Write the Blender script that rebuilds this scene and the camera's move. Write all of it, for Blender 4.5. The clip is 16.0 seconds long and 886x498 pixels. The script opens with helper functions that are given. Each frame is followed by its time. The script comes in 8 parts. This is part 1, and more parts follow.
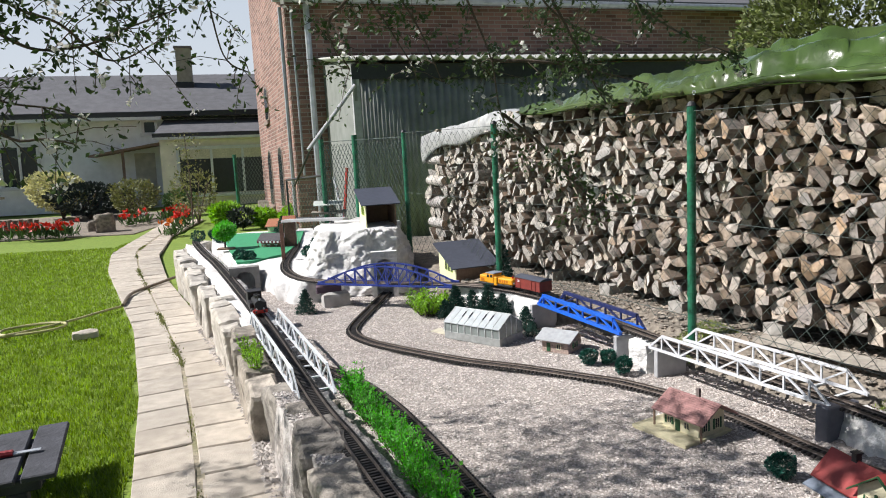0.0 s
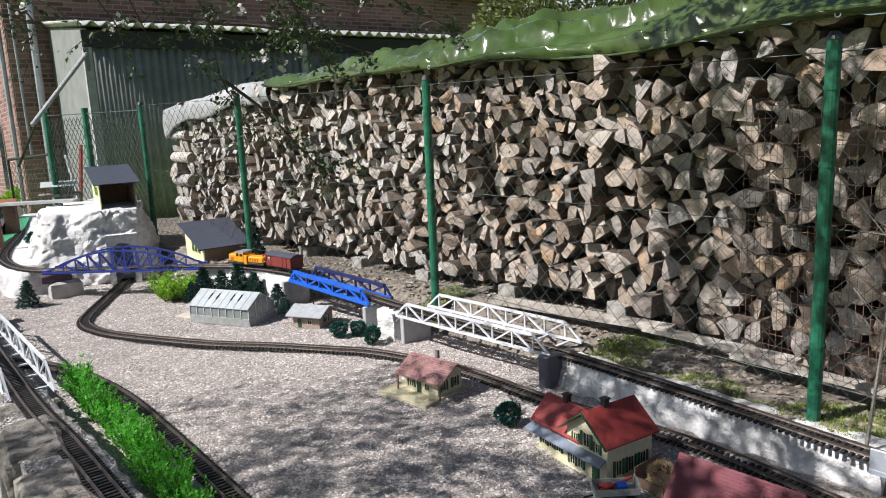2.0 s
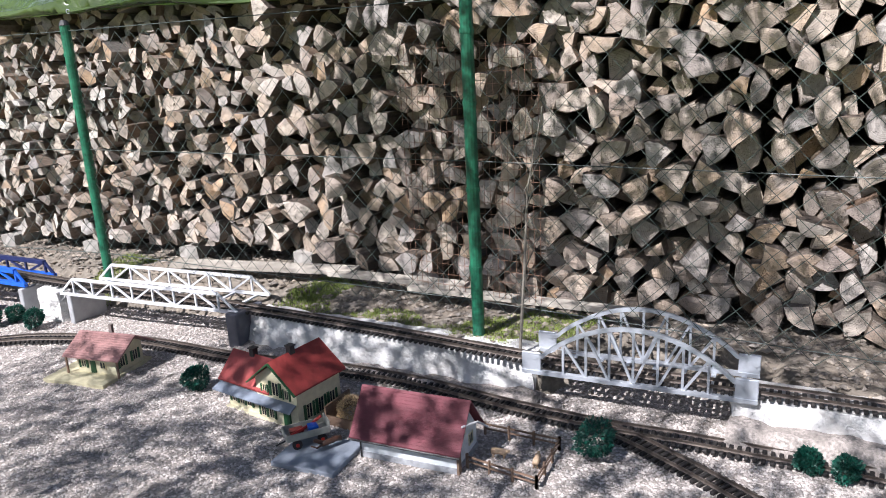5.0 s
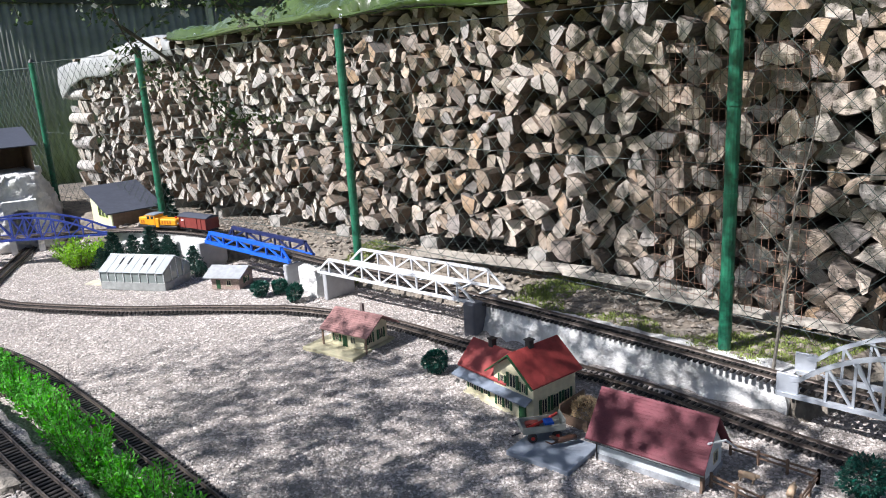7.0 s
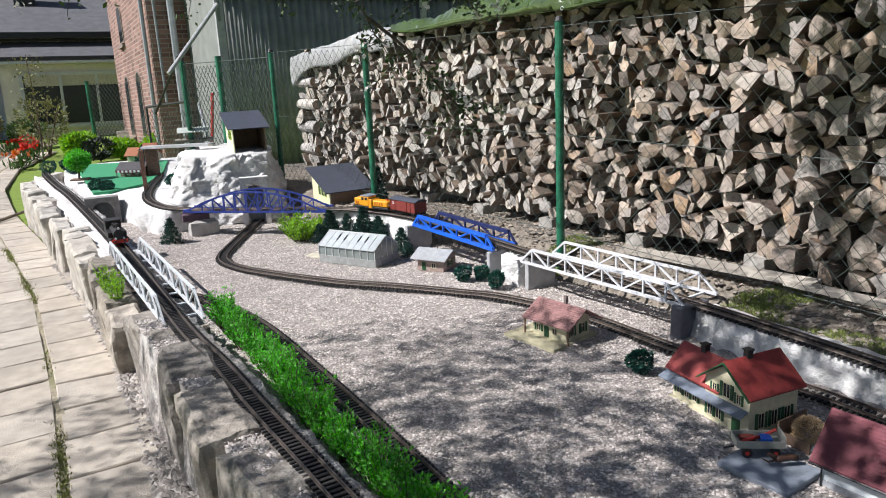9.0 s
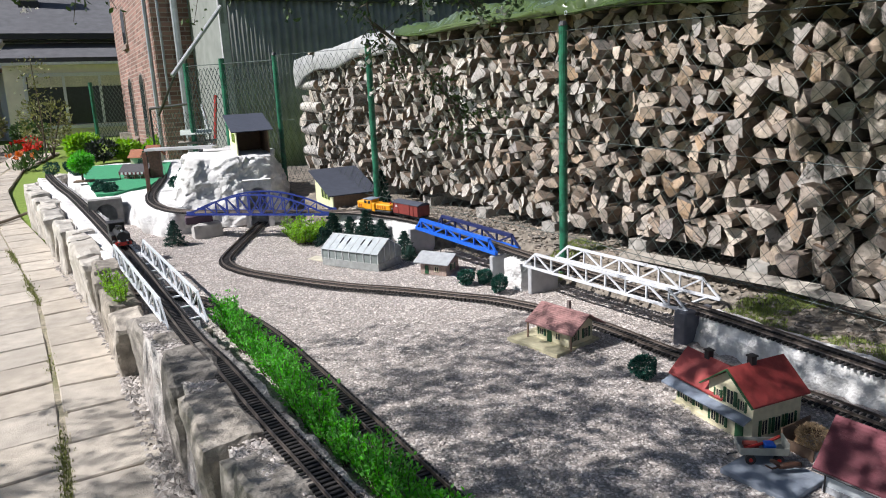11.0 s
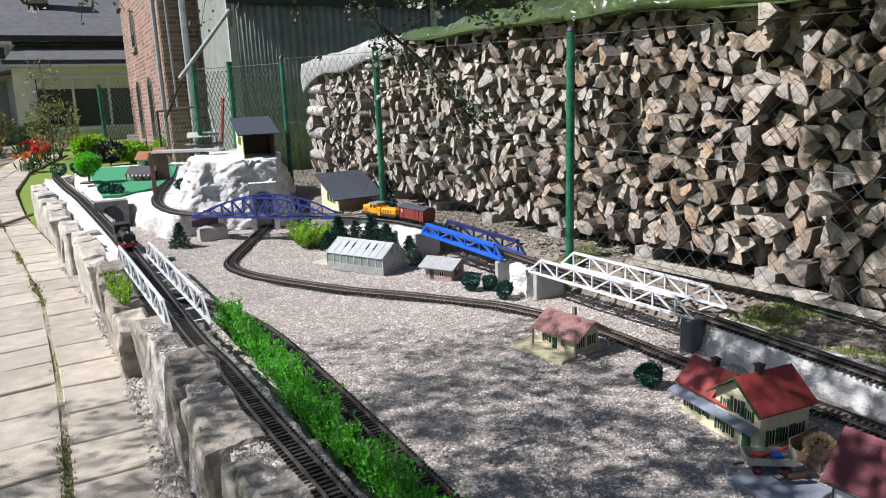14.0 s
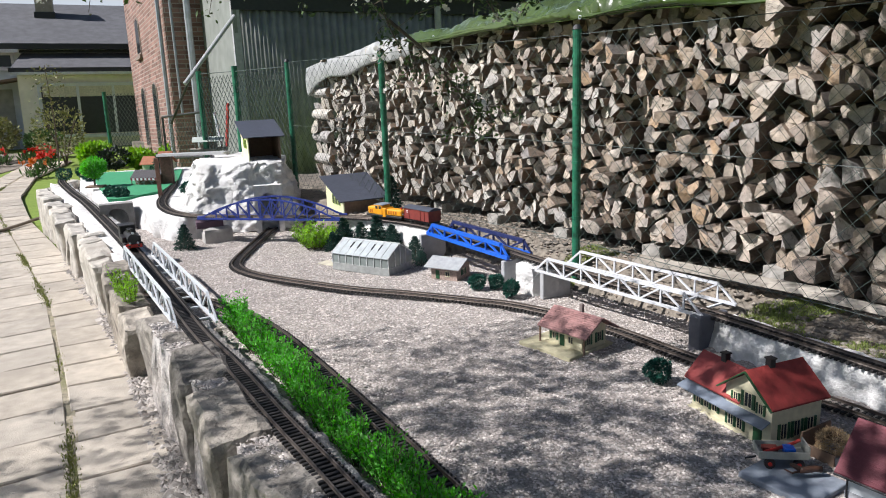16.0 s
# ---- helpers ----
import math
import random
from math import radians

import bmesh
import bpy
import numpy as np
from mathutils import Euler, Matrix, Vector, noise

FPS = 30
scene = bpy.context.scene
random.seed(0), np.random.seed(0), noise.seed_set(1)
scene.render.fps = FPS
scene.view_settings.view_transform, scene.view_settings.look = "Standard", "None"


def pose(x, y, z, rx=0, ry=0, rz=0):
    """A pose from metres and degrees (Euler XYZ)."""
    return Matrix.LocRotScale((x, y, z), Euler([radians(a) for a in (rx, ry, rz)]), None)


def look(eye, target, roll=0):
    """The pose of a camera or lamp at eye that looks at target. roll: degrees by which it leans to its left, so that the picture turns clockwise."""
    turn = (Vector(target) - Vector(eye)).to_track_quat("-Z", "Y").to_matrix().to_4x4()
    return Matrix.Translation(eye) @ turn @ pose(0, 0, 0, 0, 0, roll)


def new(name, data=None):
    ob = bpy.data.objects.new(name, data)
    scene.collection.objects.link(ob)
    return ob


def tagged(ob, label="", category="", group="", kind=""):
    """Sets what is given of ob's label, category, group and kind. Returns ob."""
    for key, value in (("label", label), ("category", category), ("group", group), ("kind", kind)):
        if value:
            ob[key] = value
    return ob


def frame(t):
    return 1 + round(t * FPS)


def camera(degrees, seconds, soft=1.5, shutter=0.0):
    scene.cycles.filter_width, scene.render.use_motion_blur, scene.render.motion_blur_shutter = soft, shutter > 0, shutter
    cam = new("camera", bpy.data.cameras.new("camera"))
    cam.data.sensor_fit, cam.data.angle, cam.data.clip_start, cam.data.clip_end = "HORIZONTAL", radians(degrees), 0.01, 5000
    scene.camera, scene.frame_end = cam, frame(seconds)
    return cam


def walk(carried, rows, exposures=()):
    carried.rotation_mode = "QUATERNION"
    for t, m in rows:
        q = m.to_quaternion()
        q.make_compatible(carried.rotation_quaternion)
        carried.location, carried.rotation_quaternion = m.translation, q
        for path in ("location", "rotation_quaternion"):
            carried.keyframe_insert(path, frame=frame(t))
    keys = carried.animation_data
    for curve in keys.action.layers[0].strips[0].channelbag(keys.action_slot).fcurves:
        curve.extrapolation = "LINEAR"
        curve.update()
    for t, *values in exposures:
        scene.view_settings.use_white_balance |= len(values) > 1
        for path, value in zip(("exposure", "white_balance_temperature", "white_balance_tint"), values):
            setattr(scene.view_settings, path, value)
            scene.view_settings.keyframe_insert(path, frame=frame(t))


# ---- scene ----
# ---- camera and its walk ----
cam = camera(62.0, 16.0, 1.0)
PATH = [
    (0, (0.738, 0.432, 1.162), (0.733, 2.41, 0.865), -3.1),
    (0.5, (0.737, 0.437, 1.162), (0.737, 2.415, 0.862), -3.1),
    (1, (0.751, 0.443, 1.156), (0.778, 2.42, 0.858), -2.7),
    (1.5, (0.793, 0.438, 1.142), (1.067, 2.393, 0.825), -2.3),
    (2, (0.865, 0.438, 1.124), (1.459, 2.309, 0.742), -2.5),
    (2.5, (0.927, 0.425, 1.091), (1.866, 2.135, 0.649), -2.5),
    (3, (0.978, 0.405, 1.092), (2.198, 1.913, 0.605), -2.3),
    (5.5, (0.935, 0.401, 1.09), (2.189, 1.863, 0.553), -3.0),
    (6, (0.911, 0.424, 1.082), (1.996, 2.023, 0.567), -2.9),
    (6.5, (0.893, 0.439, 1.078), (1.825, 2.136, 0.576), -3.4),
    (7, (0.866, 0.45, 1.088), (1.644, 2.223, 0.587), -3.4),
    (7.5, (0.842, 0.455, 1.088), (1.471, 2.289, 0.597), -3.3),
    (8, (0.803, 0.46, 1.088), (1.284, 2.34, 0.605), -3.3),
    (8.5, (0.775, 0.458, 1.087), (1.135, 2.363, 0.599), -2.8),
    (9, (0.766, 0.458, 1.084), (1.072, 2.373, 0.594), -2.7),
    (11.5, (0.76, 0.459, 1.096), (1.059, 2.376, 0.612), -2.4),
    (12, (0.762, 0.461, 1.096), (1.057, 2.378, 0.611), -2.1),
    (12.5, (0.761, 0.462, 1.093), (1.055, 2.382, 0.614), -2.1),
    (13, (0.762, 0.462, 1.093), (1.054, 2.383, 0.618), -2.2),
    (13.5, (0.763, 0.468, 1.09), (1.049, 2.39, 0.616), -2.2),
    (14, (0.761, 0.472, 1.089), (1.05, 2.394, 0.619), -2.0),
    (14.5, (0.764, 0.474, 1.089), (1.046, 2.397, 0.616), -2.1),
    (15, (0.758, 0.474, 1.079), (1.042, 2.397, 0.61), -2.2),
    (15.5, (0.753, 0.475, 1.066), (1.035, 2.4, 0.603), -2.2),
    (16, (0.748, 0.476, 1.041), (1.029, 2.405, 0.594), -2.1),
]
EXPOSURE = [(0, 0.56, 6450, 10), (1.0, 0.56, 6450, 10), (2.0, 0.50, 6350, 11), (2.5, 0.60, 6250, 13), (3.0, 0.78, 6150, 15), (5.5, 0.84, 6150, 14), (6.5, 0.86, 6150, 13), (7.5, 0.70, 6200, 11), (8.0, 0.58, 6250, 11), (9.0, 0.51, 6300, 11), (16.0, 0.51, 6300, 11)]  # stops and white balance, as the camera adapts
walk(cam, [(t, look(eye, target, roll)) for t, eye, target, roll in PATH], EXPOSURE)

# ---- daylight ----
SUN_AZ, SUN_EL = 94.0, 46.0  # degrees from +y towards -x, and above the horizon
world = bpy.data.worlds.new("sky")
scene.world = world
world.use_nodes = True
_nt = world.node_tree
_sky = _nt.nodes.new("ShaderNodeTexSky")
_sky.sky_type = "NISHITA"
_sky.sun_disc = False
_sky.sun_elevation = radians(SUN_EL)
_sky.sun_rotation = radians(-SUN_AZ)
_bg = _nt.nodes["Background"]
_bg.inputs["Strength"].default_value = 0.05
_nt.links.new(_sky.outputs[0], _bg.inputs["Color"])
sun_data = bpy.data.lights.new("sun", "SUN")
sun_data.energy = 5.0
sun_data.angle = radians(0.5)
sun_data.color = (1.0, 0.97, 0.94)
sun = new("sun", sun_data)
_d = Vector((-math.sin(radians(SUN_AZ)) * math.cos(radians(SUN_EL)), math.cos(radians(SUN_AZ)) * math.cos(radians(SUN_EL)), math.sin(radians(SUN_EL))))
sun.matrix_world = look(_d * 30, (0, 0, 0))

# ---- helpers of this scene ----
def V(*a):
    return Vector(a)


def rnd(a, b):
    return random.uniform(a, b)


def mat(name, base, rough=0.8, metal=0.0, noise_scale=30.0, vary=0.25, bump=0.3, bump_scale=None, second=None, spots=0.0, island=0.0, obj=0.0, alpha_trans=0.0, spec=0.5):
    """A procedural surface: two scales of colour variation, fine relief, and a little chance from piece to piece."""
    m = bpy.data.materials.new(name)
    m.use_nodes = True
    nt = m.node_tree
    n, l = nt.nodes, nt.links
    b = n["Principled BSDF"]
    b.inputs["Roughness"].default_value = rough
    b.inputs["Metallic"].default_value = metal
    b.inputs["Specular IOR Level"].default_value = spec
    tc = n.new("ShaderNodeTexCoord")
    n1 = n.new("ShaderNodeTexNoise")
    n1.inputs["Scale"].default_value = noise_scale
    n1.inputs["Detail"].default_value = 6.0
    n2 = n.new("ShaderNodeTexNoise")
    n2.inputs["Scale"].default_value = noise_scale / 7.0
    n2.inputs["Detail"].default_value = 3.0
    for q in (n1, n2):
        l.new(tc.outputs["Object"], q.inputs["Vector"])
    mix = n.new("ShaderNodeMixRGB")
    lo = tuple(c * (1 - vary) for c in base)
    hi = tuple(min(1.0, c * (1 + vary)) for c in base)
    ramp = n.new("ShaderNodeValToRGB")
    ramp.color_ramp.elements[0].position, ramp.color_ramp.elements[1].position = 0.3, 0.7
    ramp.color_ramp.elements[0].color, ramp.color_ramp.elements[1].color = (*lo, 1), (*hi, 1)
    l.new(n1.outputs["Fac"], ramp.inputs["Fac"])
    l.new(ramp.outputs["Color"], mix.inputs["Color1"])
    mix.inputs["Color2"].default_value = (*(second or tuple(c * 0.75 for c in base)), 1)
    r2 = n.new("ShaderNodeMapRange")
    r2.inputs["From Min"].default_value, r2.inputs["From Max"].default_value = 0.45, 0.7
    r2.inputs["To Max"].default_value = 0.75 if second else 0.5
    l.new(n2.outputs["Fac"], r2.inputs["Value"])
    l.new(r2.outputs["Result"], mix.inputs["Fac"])
    col = mix.outputs["Color"]
    if island or obj:
        hsv = n.new("ShaderNodeHueSaturation")
        l.new(col, hsv.inputs["Color"])
        if island:
            src = n.new("ShaderNodeNewGeometry").outputs["Random Per Island"]
            amount = island
        else:
            src = n.new("ShaderNodeObjectInfo").outputs["Random"]
            amount = obj
        mr = n.new("ShaderNodeMapRange")
        mr.inputs["To Min"].default_value, mr.inputs["To Max"].default_value = 1 - amount, 1 + amount
        l.new(src, mr.inputs["Value"])
        l.new(mr.outputs["Result"], hsv.inputs["Value"])
        mh = n.new("ShaderNodeMath")
        mh.operation = "MULTIPLY_ADD"
        wn = n.new("ShaderNodeTexWhiteNoise")
        wn.noise_dimensions = "1D"
        l.new(src, wn.inputs["W"])
        l.new(wn.outputs["Value"], mh.inputs[0])
        mh.inputs[1].default_value, mh.inputs[2].default_value = amount * 0.9, 1 - amount * 0.45
        l.new(mh.outputs[0], hsv.inputs["Saturation"])
        col = hsv.outputs["Color"]
    l.new(col, b.inputs["Base Color"])
    if bump:
        bp = n.new("ShaderNodeBump")
        bp.inputs["Strength"].default_value = bump
        bp.inputs["Distance"].default_value = 0.01 if noise_scale < 60 else 0.003
        nb = n.new("ShaderNodeTexNoise")
        nb.inputs["Scale"].default_value = bump_scale or noise_scale * 2
        nb.inputs["Detail"].default_value = 8.0
        l.new(tc.outputs["Object"], nb.inputs["Vector"])
        l.new(nb.outputs["Fac"], bp.inputs["Height"])
        l.new(bp.outputs["Normal"], b.inputs["Normal"])
    return m


def part(name, bm, material, parent=None, label="", smooth=False):
    """Links a bmesh as one mesh object, under a thing or a part."""
    me = bpy.data.meshes.new(name)
    bm.normal_update()
    bm.to_mesh(me)
    bm.free()
    if smooth:
        for p in me.polygons:
            p.use_smooth = True
    for m in material if isinstance(material, (list, tuple)) else [material]:
        me.materials.append(m)
    ob = new(name, me)
    if parent is not None:
        ob.parent = parent
    if label:
        ob["label"] = label
    return ob


def share(name, me, m, parent=None):
    ob = new(name, me)
    ob.parent = parent
    ob.matrix_basis = m
    return ob


def thing(name, label, category, m=None, group="", kind=""):
    ob = new(name)
    ob.empty_display_size = 0.05
    if m is not None:
        ob.matrix_basis = m
    return tagged(ob, label, category, group, kind)


def box(bm, x0, x1, y0, y1, z0, z1, m=None, bevel=0.0):
    """Adds a box to bm; bevel rounds its edges."""
    vs = [bm.verts.new((x, y, z)) for x in (x0, x1) for y in (y0, y1) for z in (z0, z1)]
    fs = [bm.faces.new([vs[i] for i in f]) for f in ((0, 1, 3, 2), (4, 6, 7, 5), (0, 4, 5, 1), (2, 3, 7, 6), (0, 2, 6, 4), (1, 5, 7, 3))]
    if bevel:
        es = list({e for f in fs for e in f.edges})
        r = bmesh.ops.bevel(bm, geom=es, offset=bevel, segments=1, affect="EDGES")
        vs = list({v for f in r["faces"] for v in f.verts})
    if m is not None:
        for v in vs:
            v.co = m @ v.co
    return vs


def boxed(x0, x1, y0, y1, z0, z1, bevel=0.0, m=None):
    bm = bmesh.new()
    box(bm, x0, x1, y0, y1, z0, z1, m, bevel)
    return bm


def tube(bm, pts, r, n=8, r1=None, cap=True):
    """Adds a tapering tube along points to bm."""
    pts = [Vector(p) for p in pts]
    rings = []
    for i, p in enumerate(pts):
        d = (pts[min(i + 1, len(pts) - 1)] - pts[max(i - 1, 0)]).normalized()
        a = d.orthogonal().normalized() if i == 0 else (rings_a - d * rings_a.dot(d)).normalized()
        rings_a = a
        b = d.cross(a)
        rr = r if r1 is None else r + (r1 - r) * i / (len(pts) - 1)
        rings.append([bm.verts.new(p + (a * math.cos(k * math.tau / n) + b * math.sin(k * math.tau / n)) * rr) for k in range(n)])
    for p, q in zip(rings, rings[1:]):
        for k in range(n):
            bm.faces.new((p[k], p[(k + 1) % n], q[(k + 1) % n], q[k]))
    if cap:
        bm.faces.new(rings[0][::-1])
        bm.faces.new(rings[-1])


def tubed(pts, r, n=8, r1=None):
    bm = bmesh.new()
    tube(bm, pts, r, n, r1)
    return bm


def prism(bm, outline, z0, z1, m=None):
    """Adds an upright prism over an outline of (x, y)."""
    lo = [bm.verts.new((x, y, z0)) for x, y in outline]
    hi = [bm.verts.new((x, y, z1)) for x, y in outline]
    n = len(outline)
    bm.faces.new(lo[::-1])
    bm.faces.new(hi)
    for i in range(n):
        bm.faces.new((lo[i], lo[(i + 1) % n], hi[(i + 1) % n], hi[i]))
    if m is not None:
        for v in lo + hi:
            v.co = m @ v.co
    return lo + hi


def bar(bm, a, b, w, t=None, up=(0, 0, 1)):
    """Adds a rectangular bar from a to b, w wide and t thick."""
    a, b = Vector(a), Vector(b)
    d = (b - a).normalized()
    s = d.cross(Vector(up))
    s = s.normalized() if s.length > 1e-4 else Vector((1, 0, 0))
    u = s.cross(d)
    t = t or w
    q = [[bm.verts.new(p + s * i * w / 2 + u * j * t / 2) for i, j in ((-1, -1), (1, -1), (1, 1), (-1, 1))] for p in (a, b)]
    bm.faces.new(q[0])
    bm.faces.new(q[1][::-1])
    for k in range(4):
        bm.faces.new((q[0][k], q[1][k], q[1][(k + 1) % 4], q[0][(k + 1) % 4]))


def smoothed(pts, step=0.03):
    """A Catmull-Rom line through points, resampled at even steps."""
    p = [Vector(q) for q in pts]
    p = [p[0] * 2 - p[1]] + p + [p[-1] * 2 - p[-2]]
    fine = []
    for i in range(1, len(p) - 2):
        for k in range(24):
            t = k / 24
            a, b, c, d = p[i - 1], p[i], p[i + 1], p[i + 2]
            fine.append(0.5 * (2 * b + (c - a) * t + (2 * a - 5 * b + 4 * c - d) * t * t + (3 * b - a - 3 * c + d) * t ** 3))
    fine.append(p[-2])
    out, left = [fine[0]], step
    for a, b in zip(fine, fine[1:]):
        seg = (b - a).length
        pos = 0.0
        while seg - pos >= left:
            pos += left
            out.append(a + (b - a) * (pos / seg))
            left = step
        left -= seg - pos
    return out


def frame_at(p, d, z=None):
    """A pose at p with +x along d."""
    return Matrix.Translation(p) @ Matrix.Rotation(math.atan2(d[1], d[0]), 4, "Z")


def leaf_mat(name, base, vary=0.3, isl=0.35, rough=0.5, trans=0.35):
    m = mat(name, base, rough, noise_scale=8, vary=vary, bump=0, island=isl)
    n, l = m.node_tree.nodes, m.node_tree.links
    b = n["Principled BSDF"]
    col = b.inputs["Base Color"].links[0].from_socket
    t = n.new("ShaderNodeBsdfTranslucent")
    mx = n.new("ShaderNodeMixShader")
    mx.inputs["Fac"].default_value = trans
    l.new(col, t.inputs["Color"])
    l.new(b.outputs[0], mx.inputs[1])
    l.new(t.outputs[0], mx.inputs[2])
    l.new(mx.outputs[0], n["Material Output"].inputs["Surface"])
    return m

# ---- materials ----
M_LAWN = mat("lawn_soil", (0.135, 0.205, 0.022), 0.9, noise_scale=60, vary=0.4, second=(0.19, 0.25, 0.035))
M_GRASS = leaf_mat("grass_blades", (0.23, 0.34, 0.025), 0.3, 0.3, 0.6, 0.45)
M_GRAVEL = mat("gravel", (0.35, 0.31, 0.285), 0.95, noise_scale=120, vary=0.5, bump=1.0, bump_scale=160, second=(0.27, 0.24, 0.215), spec=0.2)
M_PEBBLE = mat("gravel_stones", (0.49, 0.445, 0.415), 0.95, noise_scale=60, vary=0.3, bump=0.3, island=0.36, spec=0.08)
M_SLAB = mat("concrete_slabs", (0.42, 0.37, 0.31), 0.9, noise_scale=14, vary=0.2, bump=0.4, bump_scale=150, second=(0.34, 0.30, 0.25), obj=0.12)
M_STONE = mat("rough_stone", (0.27, 0.24, 0.205), 0.95, noise_scale=18, vary=0.5, bump=1.0, bump_scale=60, second=(0.16, 0.145, 0.13), obj=0.3, spec=0.25)
M_STONE_WHITE = mat("whitewashed_stone", (0.45, 0.415, 0.37), 0.9, noise_scale=14, vary=0.4, bump=0.9, bump_scale=50, second=(0.36, 0.32, 0.27), obj=0.12)
M_PLASTER = mat("white_plaster", (0.68, 0.665, 0.65), 0.85, noise_scale=20, vary=0.2, bump=0.9, bump_scale=70, second=(0.48, 0.46, 0.44))
M_DIRT = mat("trodden_soil", (0.19, 0.165, 0.135), 0.95, noise_scale=30, vary=0.45, bump=0.8, second=(0.27, 0.22, 0.17))
M_MORTAR = mat("mortar", (0.24, 0.19, 0.16), 0.95, noise_scale=30, vary=0.3)
M_GREENPOST = mat("green_coated_steel", (0.010, 0.095, 0.052), 0.42, noise_scale=70, vary=0.55, bump=0.35, bump_scale=110, second=(0.035, 0.22, 0.12))
M_WIRE = mat("green_wire", (0.05, 0.068, 0.06), 0.5, noise_scale=40, vary=0.3, bump=0)
M_BARK = mat("bark", (0.16, 0.12, 0.09), 0.95, noise_scale=25, vary=0.4, bump=0.9, bump_scale=60, island=0.3)
M_SHED = mat("fibre_cement", (0.25, 0.255, 0.235), 0.85, noise_scale=5, vary=0.25, bump=0.3, second=(0.15, 0.15, 0.13))
M_HOUSEWALL = mat("render_cream", (0.86, 0.81, 0.69), 0.9, noise_scale=6, vary=0.08, bump=0.3, bump_scale=80)
M_HOUSEWHITE = mat("render_grey_white", (0.78, 0.80, 0.83), 0.9, noise_scale=6, vary=0.08, bump=0.3, bump_scale=80)
M_ROOF = mat("roofing_felt", (0.10, 0.10, 0.11), 0.85, noise_scale=5, vary=0.2, bump=0.4, bump_scale=90)
M_DARK = mat("dark_paint", (0.02, 0.02, 0.022), 0.5, noise_scale=20, vary=0.3, bump=0.1)
# the tarpaulin's lighter second green paints gloss streaks into its colour
M_TARP = mat("green_tarpaulin", (0.038, 0.066, 0.014), 0.2, noise_scale=6, vary=0.5, bump=0.3, bump_scale=18, second=(0.10, 0.135, 0.045), spec=0.7)
M_GREENMAT = mat("green_felt", (0.04, 0.26, 0.12), 0.9, noise_scale=120, vary=0.15, bump=0.4)
M_RED = mat("red_roof", (0.29, 0.040, 0.036), 0.65, noise_scale=30, vary=0.25, bump=0.3, second=(0.25, 0.045, 0.04))
M_BLUE = mat("blue_metal", (0.015, 0.12, 0.62), 0.4, noise_scale=40, vary=0.2, bump=0.05)
M_WHITE = mat("white_painted_wood", (0.64, 0.65, 0.68), 0.5, noise_scale=40, vary=0.1, bump=0.1)
M_BRIGHTGREY = mat("pale_grey_paint", (0.60, 0.62, 0.65), 0.45, noise_scale=40, vary=0.15, bump=0.1)
M_SILVER = mat("silver_paint", (0.50, 0.53, 0.58), 0.4, metal=0.3, noise_scale=40, vary=0.12, bump=0.1)

# ---- ground, lawn, path, gravel bed, banks ----
def lerp_line(pts, y):
    """x of a polyline of (x, y), by y falling or rising."""
    p = sorted(pts, key=lambda q: q[1])
    return float(np.interp(y, [q[1] for q in p], [q[0] for q in p]))


GROUND_Z = -0.22
PATH_L = [(0.75, -0.5), (0.05, 1.5), (-0.64, 3.39), (-1.06, 4.5), (-1.78, 6.18), (-3.32, 9.18), (-3.95, 10.7), (-4.4, 13.0), (-4.9, 15.5)]
PATH_M = [(1.0, -0.5), (0.28, 1.5), (-0.33, 3.25), (-0.53, 3.79), (-1.06, 5.14), (-1.95, 7.03), (-2.85, 8.9), (-3.62, 10.7), (-4.1, 13.0), (-4.55, 15.5)]
PATH_R = [(1.3, -0.5), (0.58, 1.5), (0.02, 3.21), (-0.24, 3.89), (-0.69, 4.96), (-1.45, 6.6), (-2.25, 8.2), (-3.1, 10.2), (-3.75, 12.5), (-4.15, 15.5)]
WALL_LINE = [(1.05, 0.3), (0.85, 1.1), (0.64, 1.7), (0.42, 2.2), (0.31, 2.5), (0.17, 2.85), (0.0, 3.34), (-0.17, 3.7), (-0.38, 4.26), (-0.66, 4.95), (-1.12, 5.9), (-1.6, 7.0), (-1.98, 7.85), (-2.2, 8.45), (-2.05, 9.0)]

bm = bmesh.new()
us = [-90, -40, -20] + [x * 0.5 for x in range(-28, 17)] + [12, 25, 60]
vs_ = [-30, -10] + [y * 0.5 for y in range(-4, 44)] + [30, 60, 140]
gridv = [[bm.verts.new((x, y, GROUND_Z - 0.012 + 0.02 * noise.noise((x * 0.7, y * 0.7, 3.0)))) for y in vs_] for x in us]
for i in range(len(us) - 1):
    for j in range(len(vs_) - 1):
        bm.faces.new((gridv[i][j], gridv[i + 1][j], gridv[i + 1][j + 1], gridv[i][j + 1]))
tagged(part("ground", bm, M_LAWN, smooth=True), "short green lawn and soil under the whole garden", "lawn", kind="structure")

